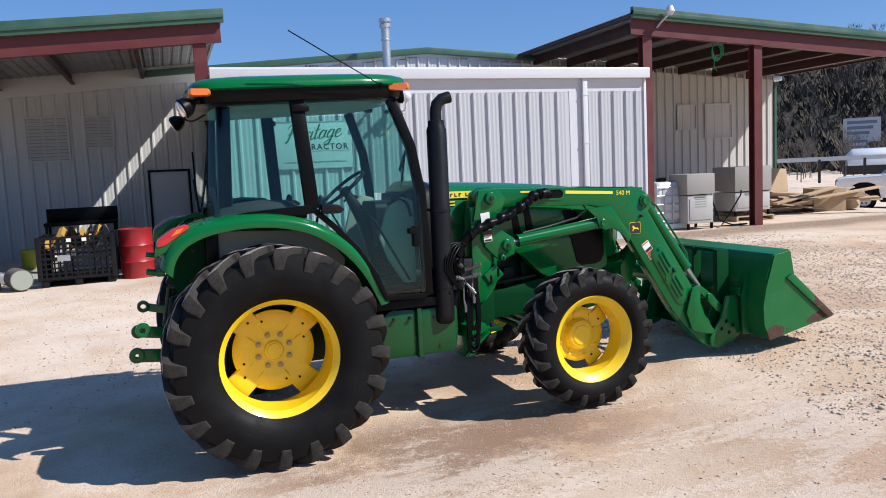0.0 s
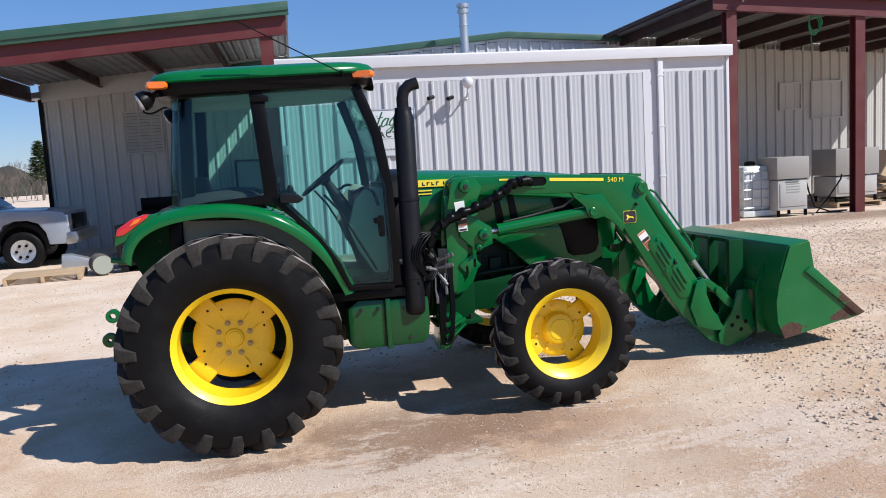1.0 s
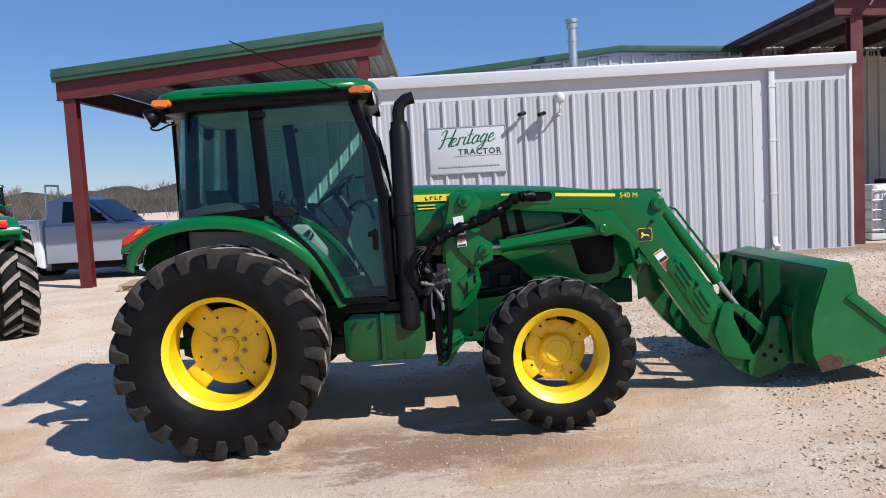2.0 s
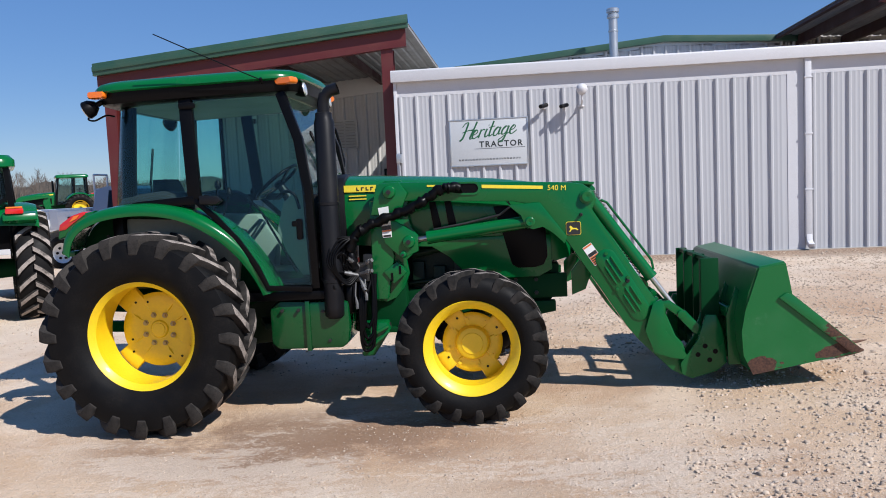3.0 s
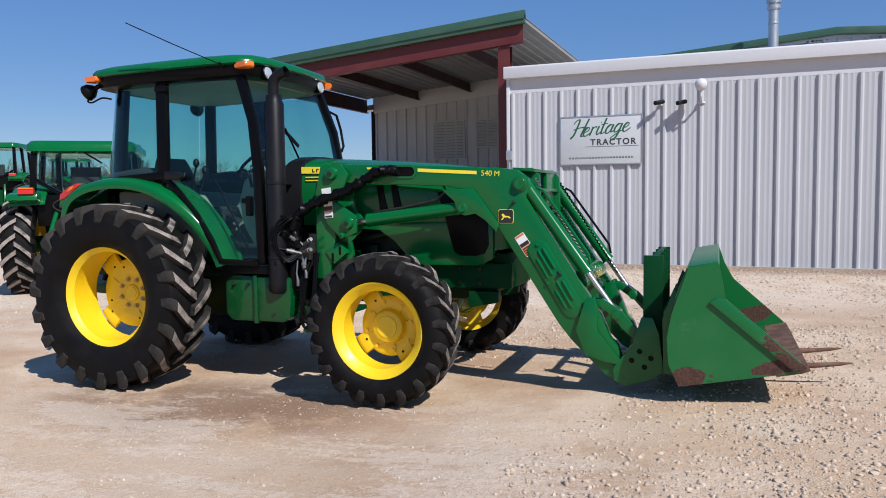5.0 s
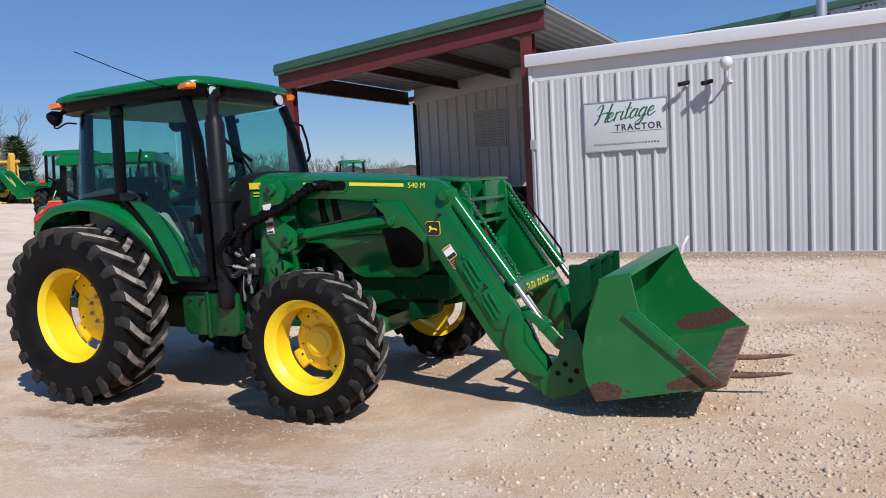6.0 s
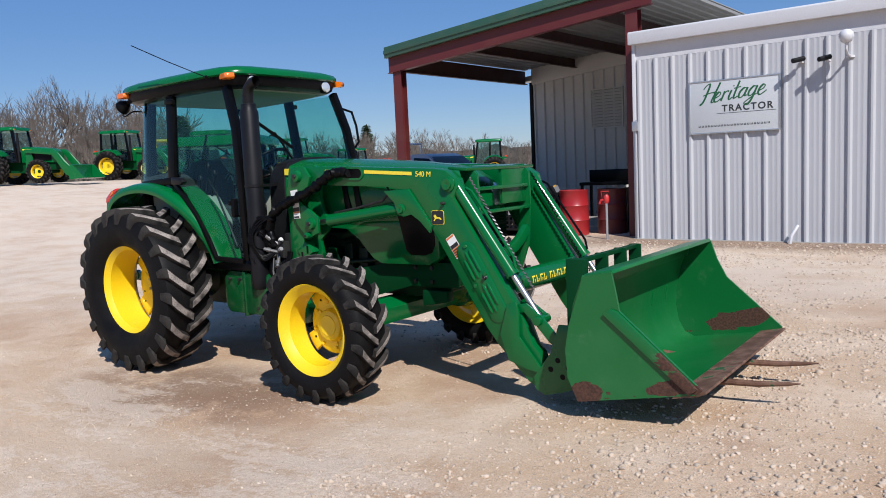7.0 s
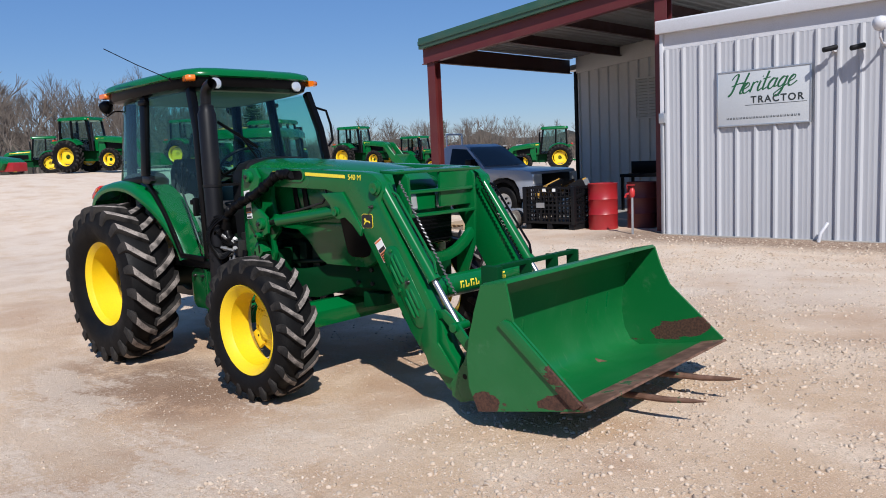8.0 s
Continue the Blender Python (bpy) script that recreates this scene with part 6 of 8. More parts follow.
def porch(tag, x0, x1, posts, purlins, lift):
    def roof_z(x):
        return APZ + lift - (SL * (APX - x) if x < APX else SR * (x - APX))
    y0, y1 = WALL_Y + 0.25, BACK_Y
    za, zb = roof_z(x0), roof_z(x1)
    s = Shape()
    n = int((x1 - x0) / 0.2)
    prof = []
    for i in range(n):
        a = x0 + (x1 - x0) * i / n
        w = (x1 - x0) / n
        for d, h in ((0, 0), (0.55, 0), (0.68, 0.025), (0.87, 0.025)):
            prof.append((a + d * w, roof_z(a + d * w) - 0.12 + h))
    prof.append((x1, zb - 0.12))
    top = [(x, z + 0.012) for x, z in prof[::-1]]
    s.plate(prof + top, y0, y1)
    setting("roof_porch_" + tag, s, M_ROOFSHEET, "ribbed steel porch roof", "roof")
    # fascia, front beam
    s = Shape()
    for d0, d1, k in ((-0.24, 0.0, 0.0), (-0.16, -0.07, 0.025)):
        s.plate([(x0 - 0.02, za + d0), (x1 + 0.02, zb + d0), (x1 + 0.02, zb + d1 + 0.004 * (k == 0)), (x0 - 0.02, za + d1 + 0.004 * (k == 0))], y0 - 0.1 - k, y0)
    setting("fascia_" + tag, s, M_TRIMGREEN, "dark green folded metal fascia", "fascia", 0.006)
    s = Shape()
    s.plate([(x0, za - 0.56), (x1 - 0.04, zb - 0.56), (x1 - 0.04, zb - 0.2), (x0, za - 0.2)], y0 + 0.02, y0 + 0.05)
    s.plate([(x0, za - 0.575), (x1 - 0.04, zb - 0.575), (x1 - 0.04, zb - 0.56), (x0, za - 0.56)], y0 - 0.03, y0 + 0.12)
    setting("beam_front_" + tag, s, M_REDSTEEL, "oxide red steel front beam", "beam")
    s = Shape()
    dp = 0.5 if tag == "west" else 0.19
    s.box(x0, x0 + 0.03, y0 + 0.05, y1 - 0.02, za - dp, za - 0.14)
    s.box(x0 - 0.02, x0 + 0.1, y0 + 0.05, y1 - 0.02, za - dp - 0.02, za - dp)
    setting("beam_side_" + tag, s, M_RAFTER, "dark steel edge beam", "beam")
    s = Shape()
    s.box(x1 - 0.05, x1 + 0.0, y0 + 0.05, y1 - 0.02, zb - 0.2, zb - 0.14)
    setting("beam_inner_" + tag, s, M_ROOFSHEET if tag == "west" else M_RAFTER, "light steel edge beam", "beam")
    for x in purlins:
        s = Shape()
        z = roof_z(x)
        s.box(x - 0.02, x + 0.0, y0 + 0.06, y1 - 0.02, z - 0.36, z - 0.13)
        s.box(x - 0.02, x + 0.07, y0 + 0.06, y1 - 0.02, z - 0.37, z - 0.355)
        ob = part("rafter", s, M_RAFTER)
        tagged(ob, "dark red steel rafter under the porch roof", "beam", "rafters of the porch", "structure")
    for x in posts:
        s = Shape()
        zt = roof_z(x) - 0.57
        s.box(x - 0.115, x + 0.115, y0 + 0.02, y0 + 0.035, 0.05, zt)
        s.box(x - 0.115, x + 0.115, y0 + 0.2, y0 + 0.215, 0.05, zt)
        s.box(x - 0.012, x + 0.012, y0 + 0.035, y0 + 0.2, 0.05, zt)
        s.box(x - 0.15, x + 0.15, y0 - 0.03, y0 + 0.26, 0.02, 0.06)
        ob = part("post", s, M_REDSTEEL)
        tagged(ob, "oxide red steel H-section porch post", "post", "posts of the porch", "structure")


porch("west", -4.95, 1.35, (-4.72, 0.93), (-3.3, -1.75, -0.2), 0.19)
porch("east", 9.95, 19.6, (10.36, 13.39, 19.1), (10.5, 11.6, 12.9, 14.2, 15.5, 16.8, 18.1), 0.1)
s = Shape()
s.box(HX0 - 0.03, HX0 + 0.06, BACK_Y - 0.05, BACK_Y + 0.3, 0, roof_z(HX0) - 0.3)
setting("trim_hall_west", s, M_BLACK, "dark corner trim", "trim")
s = Shape()
s.box(HX1 - 0.06, HX1 + 0.03, BACK_Y - 0.05, BACK_Y + 0.3, 0, roof_z(HX1) - 0.3)
setting("trim_hall_east", s, M_TRIMGREEN, "green corner trim", "trim")
s = Shape()
s.box(-2.95, AX0 - 0.01, WALL_Y + 0.9, BACK_Y - 0.01, -0.1, 0.125)
setting("floor_porch_west", s, M_CONCRETE, "grey concrete porch slab", "floor", 0.01)


def vent(x0, x1, z0, z1, slats):
    t = thing("wall_vent", pose((x0 + x1) / 2, BACK_Y - 0.04, (z0 + z1) / 2), "ivory louvred panel set in the ribbed wall", "vent")
    hw, hz = (x1 - x0) / 2, (z1 - z0) / 2
    s = Shape()
    for a, b, c, d in ((-hw, -hw + 0.04, -hz, hz), (hw - 0.04, hw, -hz, hz), (-hw + 0.04, hw - 0.04, hz - 0.04, hz), (-hw + 0.04, hw - 0.04, -hz, -hz + 0.04)):
        s.box(a, b, -0.03, 0.03, c, d)
    part("frame_trim", s, M_BROWNMETAL, t, bevel=0.004)
    s = Shape()
    s.box(-hw + 0.04, hw - 0.04, 0.01, 0.03, -hz + 0.04, hz - 0.04)
    # Backing darker than the slats, standing in for the shade between them.
    part("backing", s, M_CABGREY if slats else M_BROWNMETAL, t)
    for i in range(slats):
        z = -hz + 0.06 + (2 * hz - 0.1) * i / slats
        s = Shape()
        s.add([(-hw + 0.04, 0.01, z + 0.06), (hw - 0.04, 0.01, z + 0.06), (hw - 0.04, -0.025, z), (-hw + 0.04, -0.025, z), (-hw + 0.04, 0.01, z + 0.052), (hw - 0.04, 0.01, z + 0.052), (hw - 0.04, -0.02, z - 0.006), (-hw + 0.04, -0.02, z - 0.006)], [(0, 1, 2, 3), (7, 6, 5, 4), (3, 2, 6, 7), (0, 3, 7, 4), (1, 5, 6, 2)])
        part("slat", s, M_BROWNMETAL, t)
    return t


vent(-2.88, -1.92, 2.41, 3.48, 12)
vent(-1.61, -0.92, 2.7, 3.48, 9)
vent(15.4, 16.14, 2.68, 3.48, 0)
vent(16.45, 17.52, 2.38, 3.5, 0)
d = thing("door_1", pose(0.255, BACK_Y - 0.03, 0.12), "ivory steel door in a dark frame on the porch", "door", kind="structure")
s = Shape()
for a, b, c, e in ((-0.5, -0.45, 0, 2.0), (0.45, 0.5, 0, 2.0), (-0.45, 0.45, 1.95, 2.0)):
    s.box(a, b, -0.05, 0.03, c, e)
part("door_frame", s, M_BLACK, d, bevel=0.004)
s = Shape()
s.box(-0.44, 0.44, -0.02, 0.02, 0.01, 1.94)
part("door_leaf", s, M_BROWNMETAL, d, bevel=0.004)
s = Shape()
s.tube([(0.36, -0.02, 1.0), (0.36, -0.07, 1.0), (0.28, -0.07, 1.0)], 0.012, 8)
part("door_handle", s, M_CHROME, d)

# chimney pipe above the annex
c = thing("flue_pipe", pose(5.84, 19.8, 3.86), "galvanised round flue pipe above the annex roof", "flue")
s = Shape()
s.turn([(0.11, 0.0), (0.11, 1.69)], 24)
part("pipe", s, M_GALV, c)
s = Shape()
s.turn([(0.115, 1.66), (0.15, 1.69), (0.15, 1.76), (0.115, 1.79), (0.115, 1.81), (0.16, 1.82), (0.16, 1.9), (0.13, 1.92)], 24)
part("cap", s, M_GALV, c)
s = Shape()
s.turn([(0.112, 1.34), (0.125, 1.35), (0.125, 1.38), (0.112, 1.39)], 24)
part("collar", s, M_GALV, c)

# downpipe
c = thing("downpipe", pose(8.56, WALL_Y - 0.06, 0.0), "white square metal downpipe on the annex wall", "downpipe")
s = Shape()
s.box(-0.055, 0.055, -0.04, 0.05, 0.35, 3.56)
part("pipe", s, M_TRIMWHITE, c, bevel=0.008)
s = Shape()
s.bar([(0, 0, 0.4), (0, -0.03, 0.26), (0, -0.14, 0.2)], 0.1, 0.08)
part("outlet", s, M_TRIMWHITE, c, bevel=0.006)
for z in (1.2, 2.2, 3.2):
    s = Shape()
    s.box(-0.07, 0.07, -0.046, 0.05, z, z + 0.03)
    part("strap", s, M_TRIMWHITE, c, bevel=0.003)

# sign
sg = thing("wall_sign", pose(2.83, WALL_Y - 0.05, 2.36), "pale grey framed sign board with green and black lettering", "sign")
s = Shape()
s.box(-0.725, 0.725, -0.012, 0.012, -0.43, 0.43)
bd = part("board", s, M_SIGNGREY, sg, bevel=0.003)
for a, b, c_, e in ((-0.735, 0.735, 0.418, 0.44), (-0.735, 0.735, -0.44, -0.418), (-0.735, -0.713, -0.418, 0.418), (0.713, 0.735, -0.418, 0.418)):
    s = Shape()
    s.box(a, b, -0.02, 0.014, c_, e)
    part("frame_bar", s, M_GALV, sg, bevel=0.003)


def wording(parent, text, size, x, z, mat, wide=1.0, space=1.0, y=-0.0135):
    cu = bpy.data.curves.new("lettering", "FONT")
    cu.body, cu.size, cu.extrude, cu.align_x, cu.space_character, cu.offset = text, size, 0.001, "CENTER", space, 0.004
    ob = new("lettering", cu)
    ob.data.materials.append(mat)
    ob.parent = parent
    ob.matrix_basis = pose(x, y, z, 90, 0, 0) @ Matrix.Diagonal((wide, 1, 1, 1))
    return ob


wording(bd, "TRACTOR", 0.15, 0.22, -0.085, M_SIGNBLACK, 1.0, 1.25)
# flowing script as rounded pen strokes: thick where the pen goes down, thin where it goes up
SCRIPT = (
    (0.52, [[(-0.12, 0.78), (-0.02, 0.98), (0.14, 1.0), (0.12, 0.55), (0.05, 0.1), (-0.08, -0.05)], [(0.62, 1.02), (0.55, 0.6), (0.46, 0.1), (0.52, 0.0), (0.6, 0.06)], [(-0.04, 0.44), (0.3, 0.54), (0.64, 0.5)]]),
    (0.36, [[(0.04, 0.2), (0.24, 0.3), (0.28, 0.44), (0.18, 0.5), (0.06, 0.32), (0.07, 0.08), (0.2, 0.0), (0.38, 0.14)]]),
    (0.32, [[(0.1, 0.5), (0.08, 0.25), (0.05, 0.0)], [(0.08, 0.32), (0.2, 0.48), (0.32, 0.44)]]),
    (0.22, [[(0.1, 0.5), (0.06, 0.16), (0.12, 0.0), (0.24, 0.12)], [(0.13, 0.68), (0.15, 0.73)]]),
    (0.26, [[(0.14, 0.92), (0.08, 0.3), (0.1, 0.03), (0.26, 0.12)], [(-0.03, 0.56), (0.28, 0.6)]]),
    (0.44, [[(0.34, 0.44), (0.2, 0.5), (0.06, 0.3), (0.07, 0.06), (0.2, 0.02), (0.33, 0.25), (0.36, 0.5), (0.32, 0.1), (0.44, 0.1)]]),
    (0.44, [[(0.34, 0.44), (0.2, 0.5), (0.06, 0.3), (0.07, 0.08), (0.2, 0.04), (0.33, 0.25), (0.36, 0.5), (0.27, -0.2), (0.1, -0.42), (-0.02, -0.3), (0.16, -0.12), (0.44, 0.1)]]),
    (0.36, [[(0.04, 0.2), (0.24, 0.3), (0.28, 0.44), (0.18, 0.5), (0.06, 0.32), (0.07, 0.08), (0.2, 0.0), (0.42, 0.18)]]),
)
xw = -0.52
for wide, strokes in SCRIPT:
    for line in strokes:
        run = smooth_line(line, 5)
        pts, rad = [], []
        for k, (a, b) in enumerate(run):
            x, z = xw + 0.345 * (a + 0.3 * b), 0.3 * b
            pts.append((x, -0.0135, 0.06 + z + 0.085 * (x + 0.5)))
            fall = run[max(0, k - 1)][1] - run[min(len(run) - 1, k + 1)][1]
            rad.append(0.016 if fall > 0.02 else 0.009)
        s = Shape()
        s.tube(pts, rad, 6)
        s.v = [(x, -0.0135 + 0.15 * (y + 0.0135), z) for x, y, z in s.v]
        part("script_stroke", s, M_SIGNGREEN, bd)
    xw += 0.345 * wide
s = Shape()
s.box(-0.27, 0.67, -0.015, -0.012, -0.118, -0.112)
part("underline", s, M_SIGNBLACK, bd)
for i in range(22):
    s = Shape()
    x = -0.57 + 0.053 * i
    s.box(x, x + 0.03, -0.015, -0.012, -0.328, -0.32)
    s.box(x, x + 0.008, -0.015, -0.012, -0.32, -0.298)
    s.box(x + 0.022, x + 0.03, -0.015, -0.012, -0.32, -0.298)
    part("lettering_bar", s, M_SIGNBLACK, bd)

# cameras and globe lamp
for x, z in ((3.87, 2.95), (4.24, 2.93)):
    c = thing("security_camera", pose(x, WALL_Y - 0.02, z), "small dark security camera on a short arm", "camera", "cameras on the wall")
    s = Shape()
    s.tube([(0, 0.02, -0.02), (0, -0.14, -0.02)], 0.014, 8)
    s.turn([(0.04, 0), (0.04, 0.02)], 12, (0, 0.0, -0.03))
    part("bracket", s, M_TRIMWHITE, c)
    s = Shape()
    s.tube([(0.05, -0.1, 0.03), (-0.02, -0.2, 0.005), (-0.07, -0.27, -0.01)], 0.038, 12)
    part("housing", s, M_STACK, c)
c = thing("globe_lamp", pose(4.55, WALL_Y - 0.02, 3.0), "white plastic globe lamp on a white bracket", "lamp")
s = Shape()
s.tube([(0, 0.02, -0.06), (0, -0.22, -0.05), (0, -0.32, 0.02), (0, -0.33, 0.1)], 0.018, 8)
s.turn([(0.06, 0), (0.06, 0.03)], 12, (0, -0.01, -0.08))
part("bracket", s, M_TRIMWHITE, c)
s = Shape()
s.turn([(0.03, -0.1), (0.075, -0.07), (0.105, 0.0), (0.09, 0.06), (0.05, 0.095), (0.01, 0.105)], 20, (0, -0.33, 0.2))
part("globe", s, M_TRIMWHITE, c, smooth=60)
# conduit at the corner
c = thing("conduit", pose(AX0 + 0.02, WALL_Y - 0.07, 0.1), "grey electrical conduit on the wall corner", "conduit")
s = Shape()
s.tube([(0, 0, 0), (0, 0, 2.1), (0.0, 0.05, 2.15)], 0.014, 8)
part("pipe", s, M_GALV, c)
s = Shape()
s.box(-0.05, 0.05, -0.03, 0.05, 1.95, 2.12)
part("switch_box", s, M_GALV, c, bevel=0.006)
# standpipe at the wall
c = thing("wall_tap", pose(3.75, WALL_Y - 0.25, 0.1), "short white water pipe at the wall foot", "pipe")
s = Shape()
s.tube([(0, 0, 0), (0.03, 0.0, 0.15), (0.1, 0.1, 0.3)], 0.025, 8)
part("pipe", s, M_TRIMWHITE, c)

# ---------------------------------------------------------------- other machines and vehicles


def farm_tractor(m, label, loader=True, yellow_cab=False, wheels="yellow", group="parked tractors", roof=2.55, fine=0):
    """A parked cab tractor, plainer than the main one; x ahead, rear axle at the origin."""
    t = thing("parked_tractor", m, label, "tractor", group)
    for sd in (-1, 1):
        wheel(t, "rear_wheel", (0, sd * 0.9, 0.76), sd, 0.79, 0.46, 0.47, -0.05, 0.15, 20, (0.07, 0.012), 7, fine)
        wheel(t, "front_wheel", (2.3, sd * 0.84, 0.54), sd, 0.56, 0.34, 0.33, -0.05, 0.12, 18, (0.1, 0.05), 3, fine)
        s = Shape()
        arc = [(-0.86 * math.cos(a), 0.80 + 0.88 * math.sin(a)) for a in [radians(x) for x in range(44, 150, 12)]]
        s.loft([[(x, sd * y, z + d) for y, d in ((0.5, 0.02), (0.9, 0.0), (1.0, -0.03), (1.0, -0.09), (0.97, -0.06), (0.5, -0.03))] for x, z in arc])
        fd = part("fender", s, M_GREEN, t, smooth=50)
        s = Shape()
        s.plate([(-0.82, 1.44), (-0.6, 1.40), (-0.5, 1.52), (-0.6, 1.56), (-0.8, 1.53)], sd * 0.56, sd * 0.98)
        part("lamp_housing", s, M_GREEN, fd, bevel=0.03)
        s = Shape()
        s.box(-0.83, -0.72, sd * 0.6, sd * 0.82, 1.53, 1.605)
        part("tail_lamp", s, M_RED, fd, "red tail lamp", bevel=0.02)
        s = Shape()
        s.box(-0.825, -0.73, sd * 0.61, sd * 0.81, 1.605, 1.63)
        part("turn_signal", s, M_ORANGE, fd, "amber lens", bevel=0.01)
        for nm, a, b in (("front_pillar", (1.0, 0.62, roof), (1.2, 0.66, 1.0)), ("middle_pillar", (0.2, 0.68, roof), (0.25, 0.74, 1.5)), ("rear_pillar", (-0.42, 0.66, roof), (-0.46, 0.7, 1.45))):
            s = Shape()
            s.bar([(a[0], sd * a[1], a[2]), (b[0], sd * b[1], b[2])], 0.08, 0.1, up=(1, 0, 0))
            part(nm, s, M_BLACK, t, bevel=0.01)
        s = Shape()
        g = [(0.98, 0.63, roof - 0.03), (1.17, 0.67, 1.02), (0.75, 0.7, 1.02), (0.3, 0.72, 1.55), (0.25, 0.67, roof - 0.03)]
        s.add([(x, sd * y, z) for x, y, z in g], [tuple(range(5))])
        part("door_glass", s, M_GLASS, t)
        s = Shape()
        g = [(0.18, 0.67, roof - 0.03), (0.22, 0.72, 1.55), (-0.42, 0.7, 1.55), (-0.4, 0.66, roof - 0.03)]
        s.add([(x, sd * y, z) for x, y, z in g], [tuple(range(4))])
        part("side_window", s, M_GLASS, t)
        s = Shape()
        s.bar([(-0.3, sd * 0.4, 0.75), (-0.75, sd * 0.42, 0.6), (-1.05, sd * 0.44, 0.55)], 0.04, 0.09)
        part("lift_link", s, M_GREEN, t, bevel=0.006)
        s = Shape()
        s.tube([(-0.55, sd * 0.36, 1.25), (-0.72, sd * 0.42, 0.95), (-0.8, sd * 0.43, 0.58)], 0.035, 10)
        part("lift_rod", s, M_GREEN, t)
    for nm, g in (("windscreen", [(1.02, -0.58, roof - 0.03), (1.02, 0.58, roof - 0.03), (1.2, 0.62, 1.5), (1.2, -0.62, 1.5)]), ("rear_window", [(-0.45, -0.6, roof - 0.05), (-0.45, 0.6, roof - 0.05), (-0.47, 0.64, 1.75), (-0.47, 0.3, 1.52), (-0.47, -0.3, 1.52), (-0.47, -0.64, 1.75)])):
        s = Shape()
        s.add(g, [tuple(range(len(g)))])
        part(nm, s, M_GLASS, t)
    s = Shape()
    s.plate([(-0.5, 1.05), (1.2, 1.0), (1.2, 1.5), (1.1, 1.2), (-0.4, 1.2), (-0.42, 1.52), (-0.5, 1.52)], -0.64, 0.64)
    part("cab_floor", s, M_BLACK, t, bevel=0.02)
    s = Shape()
    s.plate([(-0.52, 1.5), (-0.44, 1.5), (-0.44, 1.56), (-0.52, 1.56)], -0.3, 0.3)
    for sd in (-1, 1):
        s.bar([(-0.47, sd * 0.3, 1.53), (-0.47, sd * 0.66, 1.76), (-0.46, sd * 0.66, roof - 0.03)], 0.06, 0.05, up=(1, 0, 0))
    part("rear_frame", s, M_BLACK, t)
    s = Shape()
    s.loft([[(x, y, z) for x, y in rounded(0.3, 0, hx, hy, 0.18)] for z, hx, hy in ((roof - 0.05, 0.78, 0.7), (roof - 0.02, 0.86, 0.78), (roof + 0.07, 0.86, 0.78), (roof + 0.14, 0.8, 0.72), (roof + 0.16, 0.5, 0.45))])
    part("roof_cap", s, M_EQUIPYELLOW if yellow_cab else M_GREEN, t, smooth=50)
    for x in (-0.5, 1.1):
        for sd in (-1, 1):
            s = Shape()
            s.box(x - 0.04, x + 0.06, sd * 0.5, sd * 0.68, roof - 0.005, roof + 0.05)
            part("signal_lamp", s, M_ORANGE, t, bevel=0.015)
    s = Shape()
    s.loft([[(x, y, z) for x, y in rounded(0.15, 0, 0.24, 0.25, 0.07)] for z in (1.2, 1.4)])
    s.loft([[(-0.12 + x, y, z) for x, y in rounded(0, 0, 0.06, 0.22, 0.05)] for z in (1.4, 1.95)])
    part("seat", s, M_SEAT, t, smooth=50)
    s = Shape()
    s.plate([(-0.5, 0.55), (1.2, 0.5), (2.8, 0.62), (2.8, 0.95), (1.2, 1.05), (-0.5, 1.15)], -0.26, 0.26)
    s.spin([(0.001, -0.85), (0.12, -0.85), (0.15, -0.3), (0.15, 0.3), (0.12, 0.85), (0.001, 0.85)], 16, (0, 0, 0.76))
    s.spin([(0.001, -0.8), (0.08, -0.8), (0.09, 0), (0.08, 0.8), (0.001, 0.8)], 12, (2.3, 0, 0.54))
    part("running_gear", s, M_GREEN_DULL, t)
    s = Shape()
    s.loft([hood_ring(1.2, 1.74, 0.37, 1.0, 0.13), hood_ring(2.0, 1.7, 0.37, 1.0, 0.13), hood_ring(2.75, 1.6, 0.35, 0.95, 0.13), hood_ring(2.95, 1.45, 0.3, 0.98, 0.13)])
    hd = part("hood", s, M_GREEN, t, smooth=50)
    s = Shape()
    s.plate([(1.4, 1.1), (2.7, 1.05), (2.7, 1.35), (2.3, 1.42), (1.4, 1.4)], -0.39, 0.39)
    part("side_grille", s, M_BLACK, hd)
    s = Shape()
    s.plate([(1.3, 1.58), (2.6, 1.5), (2.6, 1.54), (1.3, 1.64)], -0.392, 0.392)
    part("yellow_stripe", s, M_DECAL, hd)
    s = Shape()
    s.tube([(1.25, -0.6, 1.0), (1.25, -0.6, 2.4)], 0.06, 12)
    part("exhaust_stack", s, M_STACK, t)
    if loader:
        for sd in (-1, 1):
            s = Shape()
            s.plate([(1.5, 1.6), (2.9, 1.58), (3.1, 1.45), (3.85, 0.4), (3.75, 0.2), (3.45, 0.35), (2.85, 1.3), (1.55, 1.45)], sd * 0.48, sd * 0.58)
            part("loader_arm", s, M_GREEN, t, bevel=0.01)
            s = Shape()
            s.tube([(3.05, sd * 0.52, 1.45), (3.75, sd * 0.52, 0.6)], 0.045, 10)
            part("bucket_cylinder", s, M_GREEN, t)
            s = Shape()
            s.plate([(1.45, 0.65), (1.5, 1.62), (1.75, 1.6), (1.85, 1.15), (1.7, 0.65)], sd * 0.43, sd * 0.48)
            part("loader_mast", s, M_GREEN, t)
        s = Shape()
        s.plate([(3.85, 0.1), (4.6, 0.14), (4.6, 0.165), (4.0, 0.15), (3.92, 0.3), (3.95, 0.78), (3.92, 0.8), (3.84, 0.5)], -0.95, 0.95)
